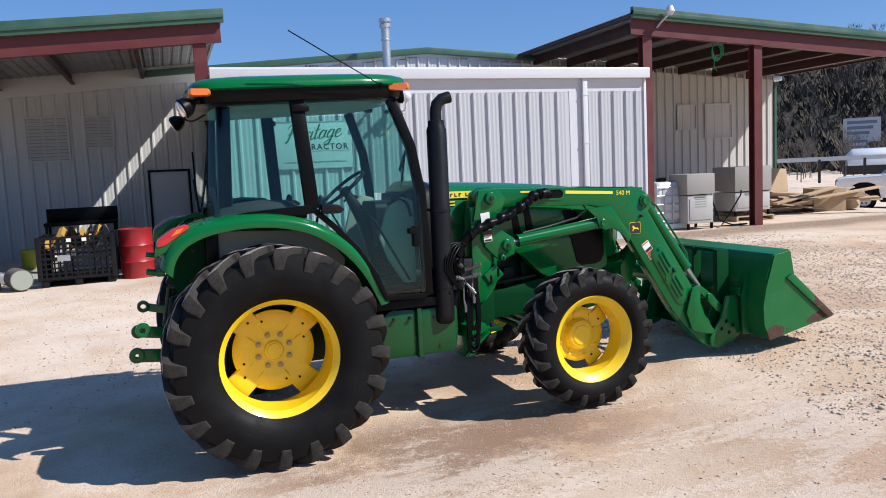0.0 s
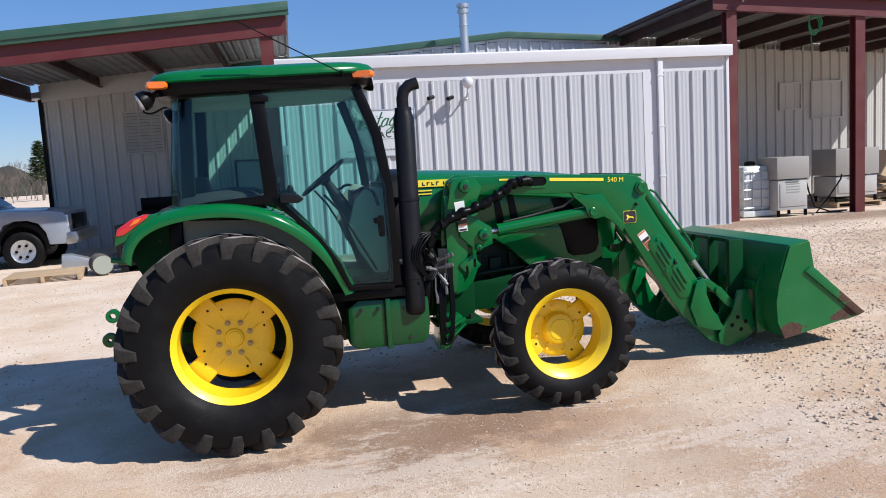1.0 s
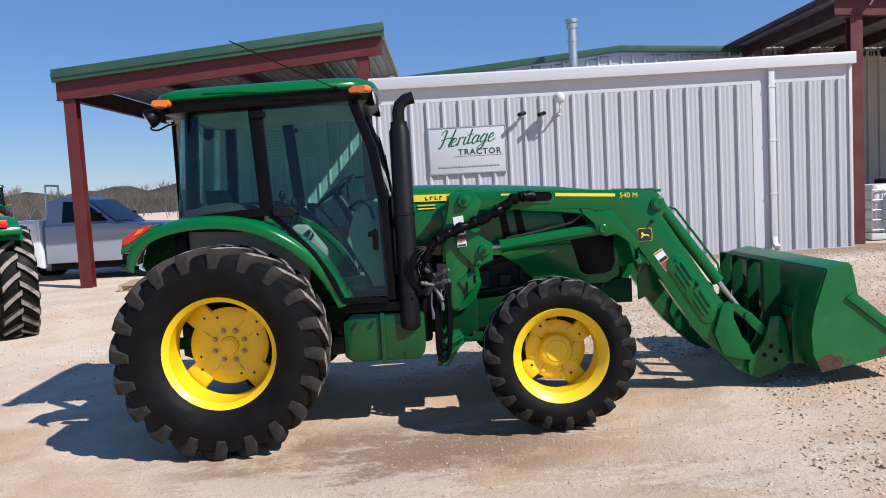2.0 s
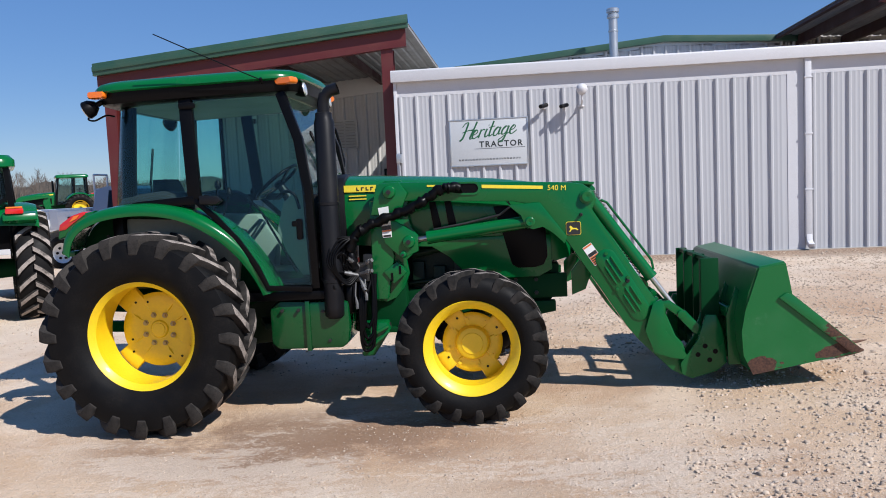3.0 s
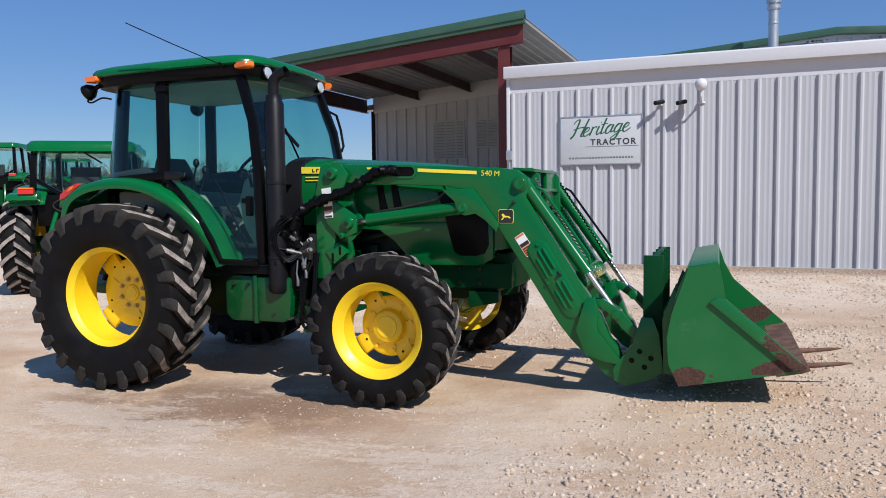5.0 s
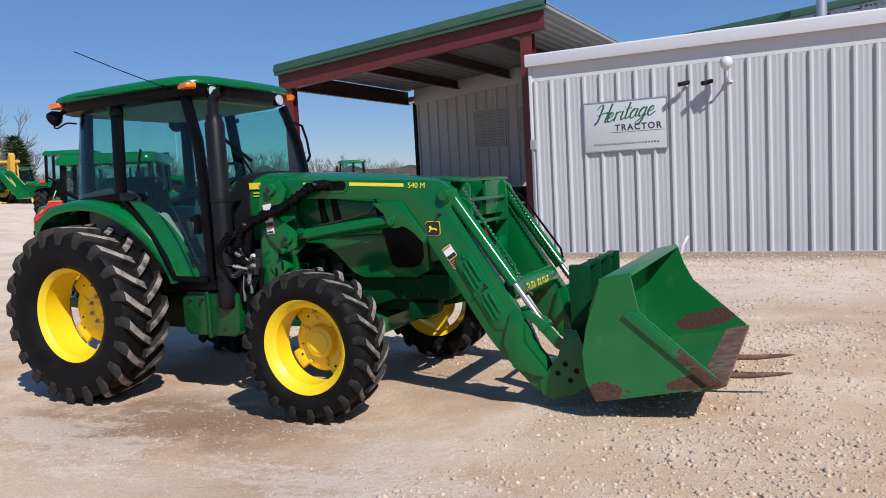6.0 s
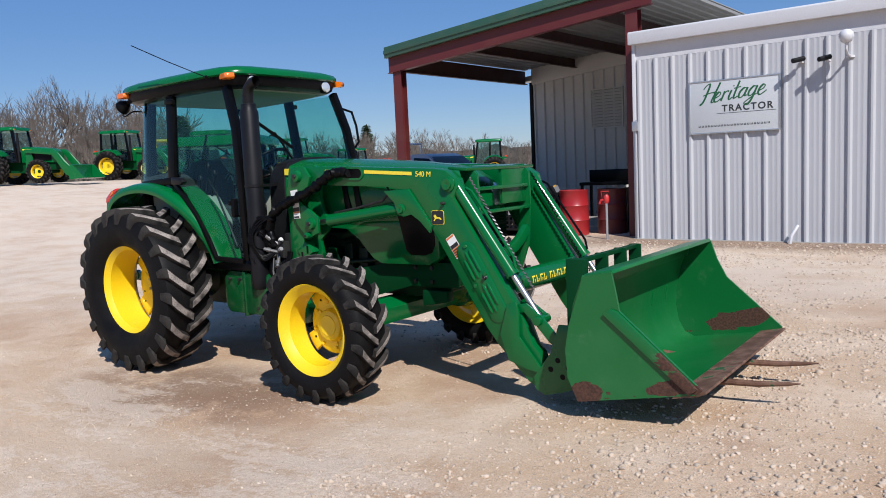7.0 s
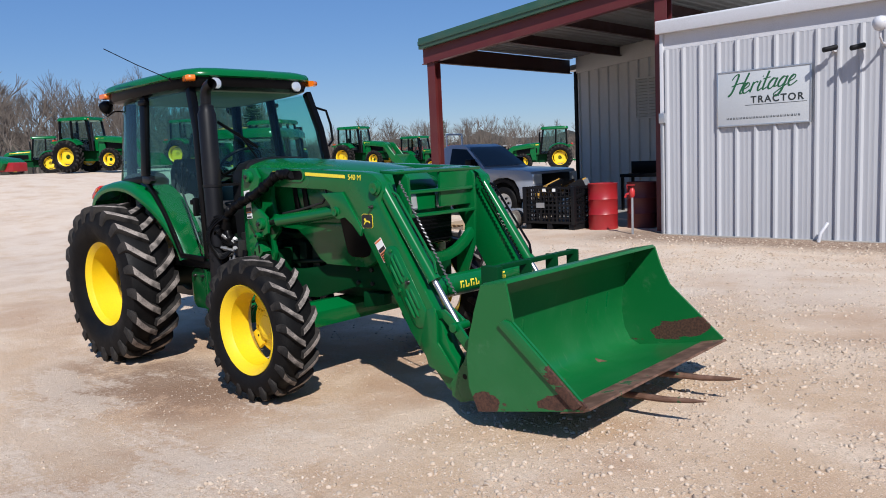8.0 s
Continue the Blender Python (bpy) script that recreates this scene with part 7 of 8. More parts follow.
        for y in (-0.95, 0.95):
            s.plate([(3.85, 0.1), (4.6, 0.14), (4.05, 0.78), (3.92, 0.8), (3.84, 0.5)], y - 0.01, y + 0.01)
        part("bucket", s, M_GREEN, t)
    return t


def on_ground(x, y, turn=0, k=1.0, dz=0.0):
    return pose(x, y, ground_z(x, y) + dz, 0, 0, turn) @ Matrix.Scale(k, 4)


# the one parked behind, seen from its rear
near_tractor = farm_tractor(on_ground(-4.16, 9.5, 126, 0.965, -0.03), "green cab tractor with black rear frame parked on the gravel", loader=False, roof=2.2, fine=1)
s = Shape()
s.box(-0.6, -0.42, -0.24, 0.24, 1.02, 1.5)
part("valve_block", s, M_STEEL, near_tractor)
for i in range(5):
    s = Shape()
    s.tube([(-0.58, -0.2 + 0.1 * i, 1.3 - 0.04 * (i % 2)), (-0.7, -0.18 + 0.09 * i, 1.25), (-0.72, -0.16 + 0.08 * i, 1.1)], 0.022, 8)
    part("remote_coupler", s, M_STEEL, near_tractor)
for sd in (-1, 1):
    s = Shape()
    s.tube([(-0.45, sd * 0.12, 1.05), (-0.72, sd * 0.1, 0.98), (-1.0, sd * 0.05, 0.9)], [0.04, 0.03, 0.035], 10)
    part("top_link", s, M_GREEN, near_tractor)
    s = Shape()
    s.plate([(-0.62, 0.45), (-0.3, 0.5), (-0.3, 0.95), (-0.55, 1.0), (-0.68, 0.8)], sd * 0.16, sd * 0.3)
    part("lift_housing", s, M_GREEN, near_tractor, bevel=0.02)
s = Shape()
ring = [(-0.6, 0.33 * math.cos(a) * 1.2, 1.36 + 0.13 * math.sin(a)) for a in [2 * math.pi * k / 24 for k in range(25)]]
s.tube(ring, 0.012, 6)
part("coiled_hose", s, M_STEEL, near_tractor)
s = Shape()
s.bar([(-0.5, -0.3, 2.0), (-0.52, 0.1, 2.26)], 0.015, 0.025)
part("wiper", s, M_BLACK, near_tractor)
bag = thing("red_bag", near_tractor.matrix_basis @ pose(-0.36, -0.02, 1.53), "small red cloth bag lying behind the rear window", "bag")
s = Shape()
s.loft([[(x, y, z) for x, y in rounded(0, 0, hx, hy, 0.06)] for z, hx, hy in ((0.0, 0.06, 0.13), (0.05, 0.08, 0.15), (0.1, 0.06, 0.12), (0.13, 0.03, 0.07))])
part("bag_body", s, M_REDBRIGHT, bag, smooth=60)

far = farm_tractor(on_ground(-32.8, 17.8, 33), "green loader tractor parked in a far row", loader=True)
for x, y, a, lab in ((-34.0, 24.3, 28, "green loader tractor parked in a far row"), (-31.5, 34.5, 16, "green loader tractor beyond the porch"), (-33.0, 41.5, 10, "green loader tractor beyond the porch"), (-42.0, 8.0, 40, "green loader tractor parked at the row's end"), (-31.0, 57.2, 215, "tall green sprayer far behind the pickup"), (-42.0, 33.0, 20, "green loader tractor parked in a far row")):
    c = copy_thing(far, on_ground(x, y, a, 1.36 if y > 50 else 1.0))
    c["label"] = lab
dark = farm_tractor(on_ground(-52.5, 23.4, 250), "dark green tractor far off with a mower in front", loader=False)
copy_thing(dark, on_ground(-19.0, 20.0, 120))["label"] = "green cab tractor parked beside another one"

# mower implement and backhoe
mw = thing("rotary_mower", on_ground(-46.5, 17.2, 20), "green and red rotary mower on small yellow wheels", "mower", "farm implements")
s = Shape()
s.plate([(-3, 0.5), (2.6, 0.3), (3.0, 0.7), (2.5, 1.0), (-2.5, 1.6), (-3.2, 1.4)], -0.8, 0.8)
part("deck", s, M_GREEN, mw, bevel=0.05)
s = Shape()
s.box(0.2, 3.4, -0.5, 0.5, 0.2, 0.75)
part("gearbox", s, M_BARREL, mw, bevel=0.08)
for y in (-0.9, 0.9):
    wheel(mw, "support_wheel", (-1.6, y, 0.42), -1 if y < 0 else 1, 0.42, 0.24, 0.24, 0.0, 0.08, 12, (0.05, 0.02), 0, 0)
bh = thing("backhoe_loader", on_ground(-38.0, 29.9, 160), "weathered yellow backhoe with folded boom", "backhoe")
for sd in (-1, 1):
    wheel(bh, "rear_wheel", (0, sd * 0.85, 0.72), sd, 0.74, 0.46, 0.4, -0.05, 0.15, 18, (0.07, 0.012), 0, 0)
    wheel(bh, "front_wheel", (2.2, sd * 0.8, 0.45), sd, 0.46, 0.3, 0.26, -0.05, 0.1, 16, (0.07, 0.012), 0, 0)
    for x in (-0.5, 1.0):
        s = Shape()
        s.box(x - 0.05, x + 0.05, sd * 0.62, sd * 0.7, 1.3, 2.5)
        part("cab_post", s, M_EQUIPYELLOW, bh)
s = Shape()
s.plate([(-0.8, 0.7), (2.8, 0.7), (2.8, 1.4), (1.2, 1.5), (1.0, 1.35), (-0.8, 1.35)], -0.55, 0.55)
part("chassis", s, M_EQUIPYELLOW, bh, bevel=0.05)
s = Shape()
s.box(-0.7, 1.2, -0.8, 0.8, 2.5, 2.65)
part("roof", s, M_EQUIPYELLOW, bh, bevel=0.05)
for sd in (-1, 1):
    s = Shape()
    s.add([(-0.45, sd * 0.66, 1.4), (0.95, sd * 0.66, 1.4), (0.95, sd * 0.66, 2.5), (-0.45, sd * 0.66, 2.5)], [(0, 1, 2, 3)])
    part("cab_glass", s, M_GLASS, bh)
s = Shape()
s.bar([(-0.9, 0, 0.9), (-1.5, 0, 2.0), (-2.2, 0, 2.9)], 0.3, 0.35)
s.bar([(-2.2, 0, 2.9), (-1.9, 0, 1.4), (-1.7, 0, 0.7)], 0.25, 0.3)
part("boom", s, M_EQUIPYELLOW, bh, bevel=0.03)


def pickup(m, label, body_mat, service=False, back=-2.0):
    t = thing("pickup_truck", m, label, "pickup truck", "parked vehicles")
    W = 0.98
    s = Shape()
    prof = [(back, 0.45), (0.62, 0.45), (0.66, 0.75), (0.8, 0.95), (1.0, 1.02), (1.25, 1.02), (1.45, 0.95), (1.58, 0.75), (1.62, 0.5), (1.95, 0.5), (2.02, 0.7), (2.02, 1.0), (1.96, 1.16), (1.75, 1.2), (0.55, 1.26), (0.35, 1.3), (back, 1.28)]
    s.plate(prof, -W, W)
    body = part("body", s, body_mat, t, bevel=0.035)
    s = Shape()
    pts = [(0.52, 1.27), (-0.18, 1.83), (-0.36, 1.9), (back + 0.25, 1.9), (back + 0.05, 1.83), (back, 1.28)]
    v = [(x, -(0.93 - (z - 1.28) * 0.33), z) for x, z in pts] + [(x, (0.93 - (z - 1.28) * 0.33), z) for x, z in pts]
    s.add(v, [(0, 1, 2, 3, 4, 5), (11, 10, 9, 8, 7, 6)] + [(i, 6 + i, 7 + i, i + 1) for i in range(5)])
    part("cabin", s, body_mat, t, bevel=0.02)
    for sd in (-1, 1):
        for g in ([(0.34, 1.34), (-0.18, 1.77), (-0.68, 1.81), (-0.68, 1.34)], [(-0.76, 1.34), (-0.76, 1.81), (back + 0.25, 1.81), (back + 0.15, 1.34)])[:1 if back > -1.5 else 2]:
            s = Shape()
            s.add([(x, sd * (0.936 - (z - 1.28) * 0.33), z) for x, z in g], [(0, 1, 2, 3)])
            part("side_window", s, M_CARGLASS, t)
        s = Shape()
        s.box(0.05, 0.25, sd * 0.95, sd * 1.14, 1.34, 1.52)
        part("mirror", s, M_BLACK, t, bevel=0.03)
        s = Shape()
        s.plate([(1.12 + 0.52 * math.cos(q), 0.42 + 0.58 * math.sin(q)) for q in [math.pi * j / 12 for j in range(13)]] + [(1.12 + 0.44 * math.cos(q), 0.42 + 0.5 * math.sin(q)) for q in [math.pi * (12 - j) / 12 for j in range(13)]], sd * 0.96, sd * 0.995)
        part("arch_trim", s, M_BLACK, t)
        s = Shape()
        s.box(1.9, 2.035, sd * 0.62, sd * 0.97, 0.86, 1.1)
        part("headlamp", s, M_LENS, t, bevel=0.02)
        for x in (1.12, back - 0.75 if service else -2.6):
            w = part("wheel", Shape().spin([(0.001, -0.1), (0.2, -0.1), (0.24, -0.12), (0.24, 0.1), (0.001, 0.1)], 24), M_GALV, t, at=pose(x, sd * 0.86, 0.4))
            part("tyre", Shape().spin([(0.23, -0.11), (0.27, -0.13), (0.37, -0.13), (0.4, -0.1), (0.4, 0.1), (0.37, 0.13), (0.23, 0.12)], 32), M_RUBBER, w, smooth=50)
            for k in range(6):
                part("hub_hole", Shape().spin([(0.03, sd * 0.1), (0.03, sd * 0.124), (0.001, sd * 0.1241)], 8, (0.13 * math.cos(k * 1.047), 0, 0.13 * math.sin(k * 1.047))), M_BLACK, w)
    s = Shape()
    s.add([(0.47, -0.86, 1.31), (0.47, 0.86, 1.31), (-0.15, 0.72, 1.8), (-0.15, -0.72, 1.8)], [(0, 1, 2, 3)])
    s.v = [(x + 0.02, y, z + 0.02) for x, y, z in s.v]
    part("windscreen", s, M_CARGLASS, t)
    s = Shape()
    s.box(0.6, 1.64, -0.72, 0.72, 0.45, 1.1)
    s.box(back + 0.05, 0.6, -0.9, 0.9, 0.3, 0.5)
    part("underbody", s, M_BLACK, t)
    s = Shape()
    s.box(1.98, 2.05, -0.6, 0.6, 0.78, 1.1)
    part("grille", s, M_BLACK, t, bevel=0.02)
    s = Shape()
    s.plate([(1.95, 0.48), (2.16, 0.5), (2.2, 0.6), (2.16, 0.74), (1.95, 0.74)], -0.98, 0.98)
    part("bumper", s, M_CHROME, t, bevel=0.02)
    if service:
        s = Shape()
        s.plate([(back + q, z) for q, z in ((-2.4, 0.42), (-1.3, 0.42), (-1.2, 0.85), (-0.75, 0.95), (-0.3, 0.85), (-0.2, 0.42), (-0.06, 0.36), (-0.06, 1.42), (-2.4, 1.42))], -1.05, 1.05)
        sb = part("service_body", s, M_CARWHITE, t, "white metal tool body", bevel=0.015)
        for a, b in ((back - 0.75, back - 0.12), (back - 1.7, back - 0.95)):
            for sd in (-1, 1):
                s = Shape()
                s.box(a, b, sd * 1.05, sd * 1.07, 0.98, 1.38)
                dr = part("locker_door", s, M_CARWHITE, sb, bevel=0.006)
                s = Shape()
                s.box(a + 0.25, a + 0.5, sd * 1.07, sd * 1.085, 1.18, 1.24)
                part("latch", s, M_BLACK, dr)
        s = Shape()
        for sd in (-1, 1):
            s.tube([(back - 0.2, sd * 0.32, 1.42), (back - 0.2, sd * 0.32, 2.2)], 0.025, 8)
        s.tube([(back - 0.2, -0.32, 2.2), (back - 0.2, 0.32, 2.2)], 0.025, 8)
        s.tube([(back - 0.2, -0.32, 1.85), (back - 0.2, 0.32, 1.85)], 0.02, 8)
        part("ladder_rack", s, M_CARWHITE, t)
    else:
        s = Shape()
        s.plate([(-3.9, 0.55), (-3.1, 0.55), (-2.95, 0.9), (-2.6, 1.0), (-2.25, 0.9), (-2.1, 0.55), (-2.03, 0.55), (-2.03, 1.26), (-3.9, 1.26)], -0.96, 0.96)
        part("bed", s, body_mat, t, bevel=0.02)
    return t


pickup(pose(-5.34, 17.49, 0.07, 0, 0, 2) @ Matrix.Scale(0.98, 4), "silver pickup with white tool body parked beside the porch", M_SILVER, True, -1.05)
pickup(pose(25.1, 20.8, -0.38, 0, 0, 133), "white pickup parked behind the lumber pile", M_CARWHITE)

# ---------------------------------------------------------------- under the west porch
cr = thing("pallet_box", pose(-1.36, 14.98, 0.13), "grey-black plastic mesh pallet box full of scrap", "crate")
HX, HY, HZ = 0.58, 0.5, 0.84
s = Shape()
s.box(-HX + 0.03, HX - 0.03, -HY + 0.03, HY - 0.03, 0.1, 0.14)
part("base_plate", s, M_STACK, cr)
for x in (-HX + 0.06, 0, HX - 0.06):
    s = Shape()
    s.box(x - 0.06, x + 0.06, -HY, HY, -0.01, 0.1)
    part("runner", s, M_STACK, cr, bevel=0.006)
for x in (-HX, HX):
    for y in (-HY, HY):
        s = Shape()
        s.box(x - 0.04, x + 0.04, y - 0.04, y + 0.04, 0.1, HZ)
        part("corner_post", s, M_STACK, cr, bevel=0.006)
for sd in (-1, 1):
    for ax in ("x", "y"):
        h = HX if ax == "x" else HY
        o = HY if ax == "x" else HX
        s = Shape()
        for i in range(13):
            a = -h + 2 * h * i / 12
            w = 0.012 if i % 4 else 0.022
            s.box(a - w, a + w, o * sd - 0.012, o * sd + 0.012, 0.12, HZ) if ax == "x" else s.box(o * sd - 0.012, o * sd + 0.012, a - w, a + w, 0.12, HZ)
        for i in range(9):
            z = 0.13 + (HZ - 0.16) * i / 8
            w = 0.01 if i % 4 else 0.022
            s.box(-h, h, o * sd - 0.01, o * sd + 0.01, z - w, z + w) if ax == "x" else s.box(o * sd - 0.01, o * sd + 0.01, -h, h, z - w, z + w)
        sw = part("mesh_side", s, M_STACK, cr)
        if ax == "x":
            for a in (-0.14, 0.1):
                s = Shape()
                s.box(a, a + 0.07, o * sd - 0.02, o * sd + 0.02, HZ - 0.1, HZ - 0.04)
                part("tag", s, M_WHITE, sw, "white paper tag")
            s = Shape()
            s.box(-0.3, -0.1, o * sd - 0.018, o * sd + 0.018, 0.42, 0.52)
            part("label_plate", s, M_GALV, sw)
rs = random.Random(8)
for nm, mat, x, y, w, lab in (("scrap_metal", M_JUNK, -0.28, 0, 0.5, "ochre bent metal scrap in the mesh box"), ("scrap_metal", M_JUNK, 0.24, 0.1, 0.4, "ochre bent metal scrap in the mesh box"), ("scrap_plastic", M_BLACK, 0.0, -0.1, 0.4, "black plastic scrap in the mesh box"), ("scrap_pipe", M_GALV, 0.42, 0.0, 0.3, "bent galvanised scrap in the mesh box"), ("scrap_plastic", M_STACK, 0.4, -0.2, 0.4, "dark plastic scrap in the mesh box")):
    s = Shape()
    n = 7
    z0 = 0.78
    s.loft([[(x - w / 2 + w * i / n, y + dy, z0 + 0.12 * math.sin(i * 1.1 + x * 9) + 0.1 * dy + dz) for dy, dz in ((-0.22, 0), (0.22, 0.06), (0.22, 0.0), (-0.22, -0.05))] for i in range(n + 1)])
    ob = part(nm, s, mat, at=pose(-1.36, 14.98, 0.13))
    tagged(ob, lab, "scrap", "scrap in the box")


def drum(m, label, mat):
    t = thing("steel_drum", m, label, "drum", "steel drums")
    s = Shape()
    s.turn([(0.27, 0.0), (0.286, 0.0), (0.286, 0.015), (0.28, 0.02), (0.28, 0.28), (0.29, 0.295), (0.28, 0.31), (0.28, 0.57), (0.29, 0.585), (0.28, 0.6), (0.28, 0.86), (0.288, 0.87), (0.288, 0.885), (0.272, 0.885), (0.27, 0.86)], 36)
    b = part("drum_body", s, mat, t, smooth=40)
    s = Shape()
    s.turn([(0.03, 0.86), (0.03, 0.878), (0.02, 0.88)], 12, (0.18, 0, 0))
    part("bung", s, M_GALV, b)
    return t


drum(pose(-0.42, 14.95, 0.12), "bright red steel drum standing beside the mesh box", M_BARREL)
drum(pose(0.2, 15.35, 0.12), "dark red steel drum in the porch shade", M_REDSTEEL)
drum(pose(0.6, 15.8, 0.12), "black steel drum in the porch shade", M_BLACK)
t = thing("yard_hydrant", pose(0.62, 14.25, 0.1), "yard hydrant with a red lever head on a pale pipe", "hydrant")
s = Shape()
s.tube([(0, 0, 0), (0, 0, 0.72)], 0.022, 10)
part("standpipe", s, M_GALV, t)
s = Shape()
s.turn([(0.03, 0.68), (0.05, 0.72), (0.05, 0.8), (0.03, 0.84)], 12)
s.tube([(0, 0, 0.76), (-0.1, -0.02, 0.74), (-0.13, -0.02, 0.68)], 0.022, 8)
part("head", s, M_REDBRIGHT, t)
s = Shape()
s.bar([(0.0, 0, 0.82), (0.05, 0, 0.9), (-0.1, 0, 0.9), (-0.1, 0, 0.78)], 0.03, 0.02)
part("lever", s, M_REDBRIGHT, t)
t = thing("steel_bench", pose(-1.7, 19.3, 0.12), "dark metal bench frame against the porch wall", "bench")
s = Shape()
s.box(-0.75, 0.75, -0.3, 0.3, 0.82, 0.9)
part("benchtop", s, M_BLACK, t, bevel=0.01)
for x in (-0.7, 0.7):
    for y in (-0.25, 0.25):
        s = Shape()
        s.box(x - 0.03, x + 0.03, y - 0.03, y + 0.03, 0, 0.82)
        part("leg", s, M_BLACK, t)
s = Shape()
s.box(-0.75, 0.75, 0.26, 0.3, 0.9, 1.2)
part("backboard", s, M_BLACK, t, bevel=0.01)
t = thing("bucket", pose(-2.65, 18.2, 0.12), "yellow-green plastic bucket on the slab", "bucket")
s = Shape()
s.turn([(0.15, 0), (0.19, 0.36), (0.2, 0.37), (0.2, 0.4), (0.18, 0.4)], 20)
part("pail", s, paint("lime_plastic", (0.35, 0.36, 0.03), 0.5), t)
t = thing("log_round", pose(-2.28, 14.5, 0.30, 90, 0, 20), "short cut log with a pale sawn end", "log")
s = Shape()
s.turn([(0.17, -0.25), (0.18, -0.24), (0.18, 0.24), (0.17, 0.25)], 20)
part("trunk", s, M_BARK, t)
for z in (-0.251, 0.251):
    s = Shape()
    s.turn([(0.165, z - 0.004), (0.165, z + 0.004)], 20)
    part("sawn_end", s, M_CABGREY, t)


def pallet(m, label):
    t = thing("wooden_pallet", m, label, "pallet", "wooden pallets")
    for i in range(7):
        s = Shape()
        y = -0.5 + i * 1.0 / 6.5
        s.box(-0.6, 0.6, y, y + 0.1, 0.10, 0.12)
        part("deck_board", s, M_WOOD, t, bevel=0.003)
    for x in (-0.57, 0, 0.57):
        s = Shape()
        s.box(x - 0.03, x + 0.03, -0.5, 0.53, 0.0, 0.1)
        part("stringer", s, M_WOOD, t, bevel=0.003)
    return t


pallet(pose(-3.15, 14.35, 0.12, 0, 0, 8), "weathered wooden pallet lying at the porch edge")
pallet(pose(14.3, 16.4, 0.13, 0, 0, 0), "grey wooden pallet under the white tank")
t = thing("feed_chute", pose(-2.9, 15.6, 0.13, 0, 0, 15) @ Matrix.Scale(0.7, 4), "grey galvanised wedge-shaped chute on the gravel", "chute")
s = Shape()
s.plate([(-0.5, 0), (0.5, 0), (0.5, 0.18), (-0.2, 0.42), (-0.45, 0.42)], -0.35, 0.35)
part("hopper", s, M_GALV, t, bevel=0.01)

# ---------------------------------------------------------------- under the east porch
t = thing("caged_tank", pose(11.35, 15.75, 0.14), "milky plastic tank in a wire cage", "tank")
s = Shape()
s.loft([[(x, y, z) for x, y in rounded(0, 0, h, h, 0.1)] for z, h in ((0.14, 0.36), (0.2, 0.4), (1.0, 0.4), (1.1, 0.34), (1.12, 0.2))])
part("bladder", s, M_TOTE, t, smooth=45)
for z in (0.2, 0.4, 0.6, 0.8, 1.0):
    s = Shape()
    s.tube([(-0.43, -0.43, z), (0.43, -0.43, z), (0.43, 0.43, z), (-0.43, 0.43, z), (-0.43, -0.43, z)], 0.012, 6)
    part("cage_ring", s, M_GALV, t)
for x in (-0.43, -0.2, 0.02, 0.24, 0.43):
    for y in (-0.43, 0.43):
        s = Shape()
        s.tube([(x, y, 0.12), (x, y, 1.02)], 0.012, 6)
        part("cage_bar", s, M_GALV, t)
s = Shape()
s.box(-0.45, 0.45, -0.45, 0.45, 0, 0.13)
part("skid", s, M_TOTE, t, bevel=0.02)
s = Shape()
s.turn([(0.12, 1.1), (0.12, 1.2), (0.08, 1.22)], 16)
part("cap", s, M_BLACK, t)


def cabinet(m, label, w, d, h, split):
    t = thing("fuel_cabinet", m, label, "pump cabinet", "white cabinets")
    s = Shape()
    s.box(-w, w, -d, d, 0.12, split - 0.02)
    lo = part("lower_case", s, M_CABINET, t, bevel=0.015)
    s = Shape()
    s.box(-w - 0.03, w + 0.03, -d - 0.03, d + 0.03, split, h)
    up = part("upper_case", s, M_CABINETTOP, t, bevel=0.015)
    s = Shape()
    s.box(-w + 0.05, w - 0.05, -d - 0.014, -d + 0.002, 0.2, split - 0.1)
    dr = part("door", s, M_CABINET, lo, "off-white door with a printed notice", bevel=0.004)
    for i in range(5):
        s = Shape()
        s.box(-w * 0.45, w * 0.45, -d - 0.018, -d - 0.012, 0.5 + 0.06 * i, 0.52 + 0.06 * i)
        part("notice_bar", s, M_CABGREY, dr)
    for x in (-w + 0.03, w - 0.03):
        for y in (-d + 0.03, d - 0.03):
            s = Shape()
            s.box(x - 0.025, x + 0.025, y - 0.025, y + 0.025, -0.02, 0.14)
            part("foot", s, M_BLACK, t)
    return t


cabinet(pose(11.92, 15.35, 0.14, 0, 0, 0), "white and grey steel fuel cabinet with a notice on its door", 0.36, 0.32, 1.28, 0.8)
cabinet(pose(14.3, 16.4, 0.265, 0, 0, 0), "white steel cabinet with a grey top on a pallet", 0.55, 0.4, 1.25, 0.62)
t = thing("fuel_hose", pose(12.5, 15.2, 0.14), "black fuel hose looped on the ground", "hose")
s = Shape()
s.tube([(-0.2, 0, 1.0), (-0.1, -0.05, 0.5), (0.0, -0.1, 0.15), (0.3, -0.2, 0.03), (0.7, -0.25, 0.03), (0.4, -0.4, 0.03), (-0.1, -0.3, 0.03), (0.5, 0.1, 0.3), (0.9, 0.2, 0.7), (1.0, 0.3, 0.8)], 0.018, 8)
part("hose_line", s, M_BLACK, t)
t = thing("coiled_hose", pose(12.93, 15.6, 4.36), "green hose coil hung from the porch beam", "hose")
for k in range(3):
    s = Shape()
    s.tube([(0.16 * math.cos(a) * (1 - 0.1 * k), 0.03 * k, 0.2 * math.sin(a) - 0.03 * k) for a in [2 * math.pi * i / 20 for i in range(21)]], 0.014, 6)
    part("loop", s, M_HOSEGREEN, t)
s = Shape()
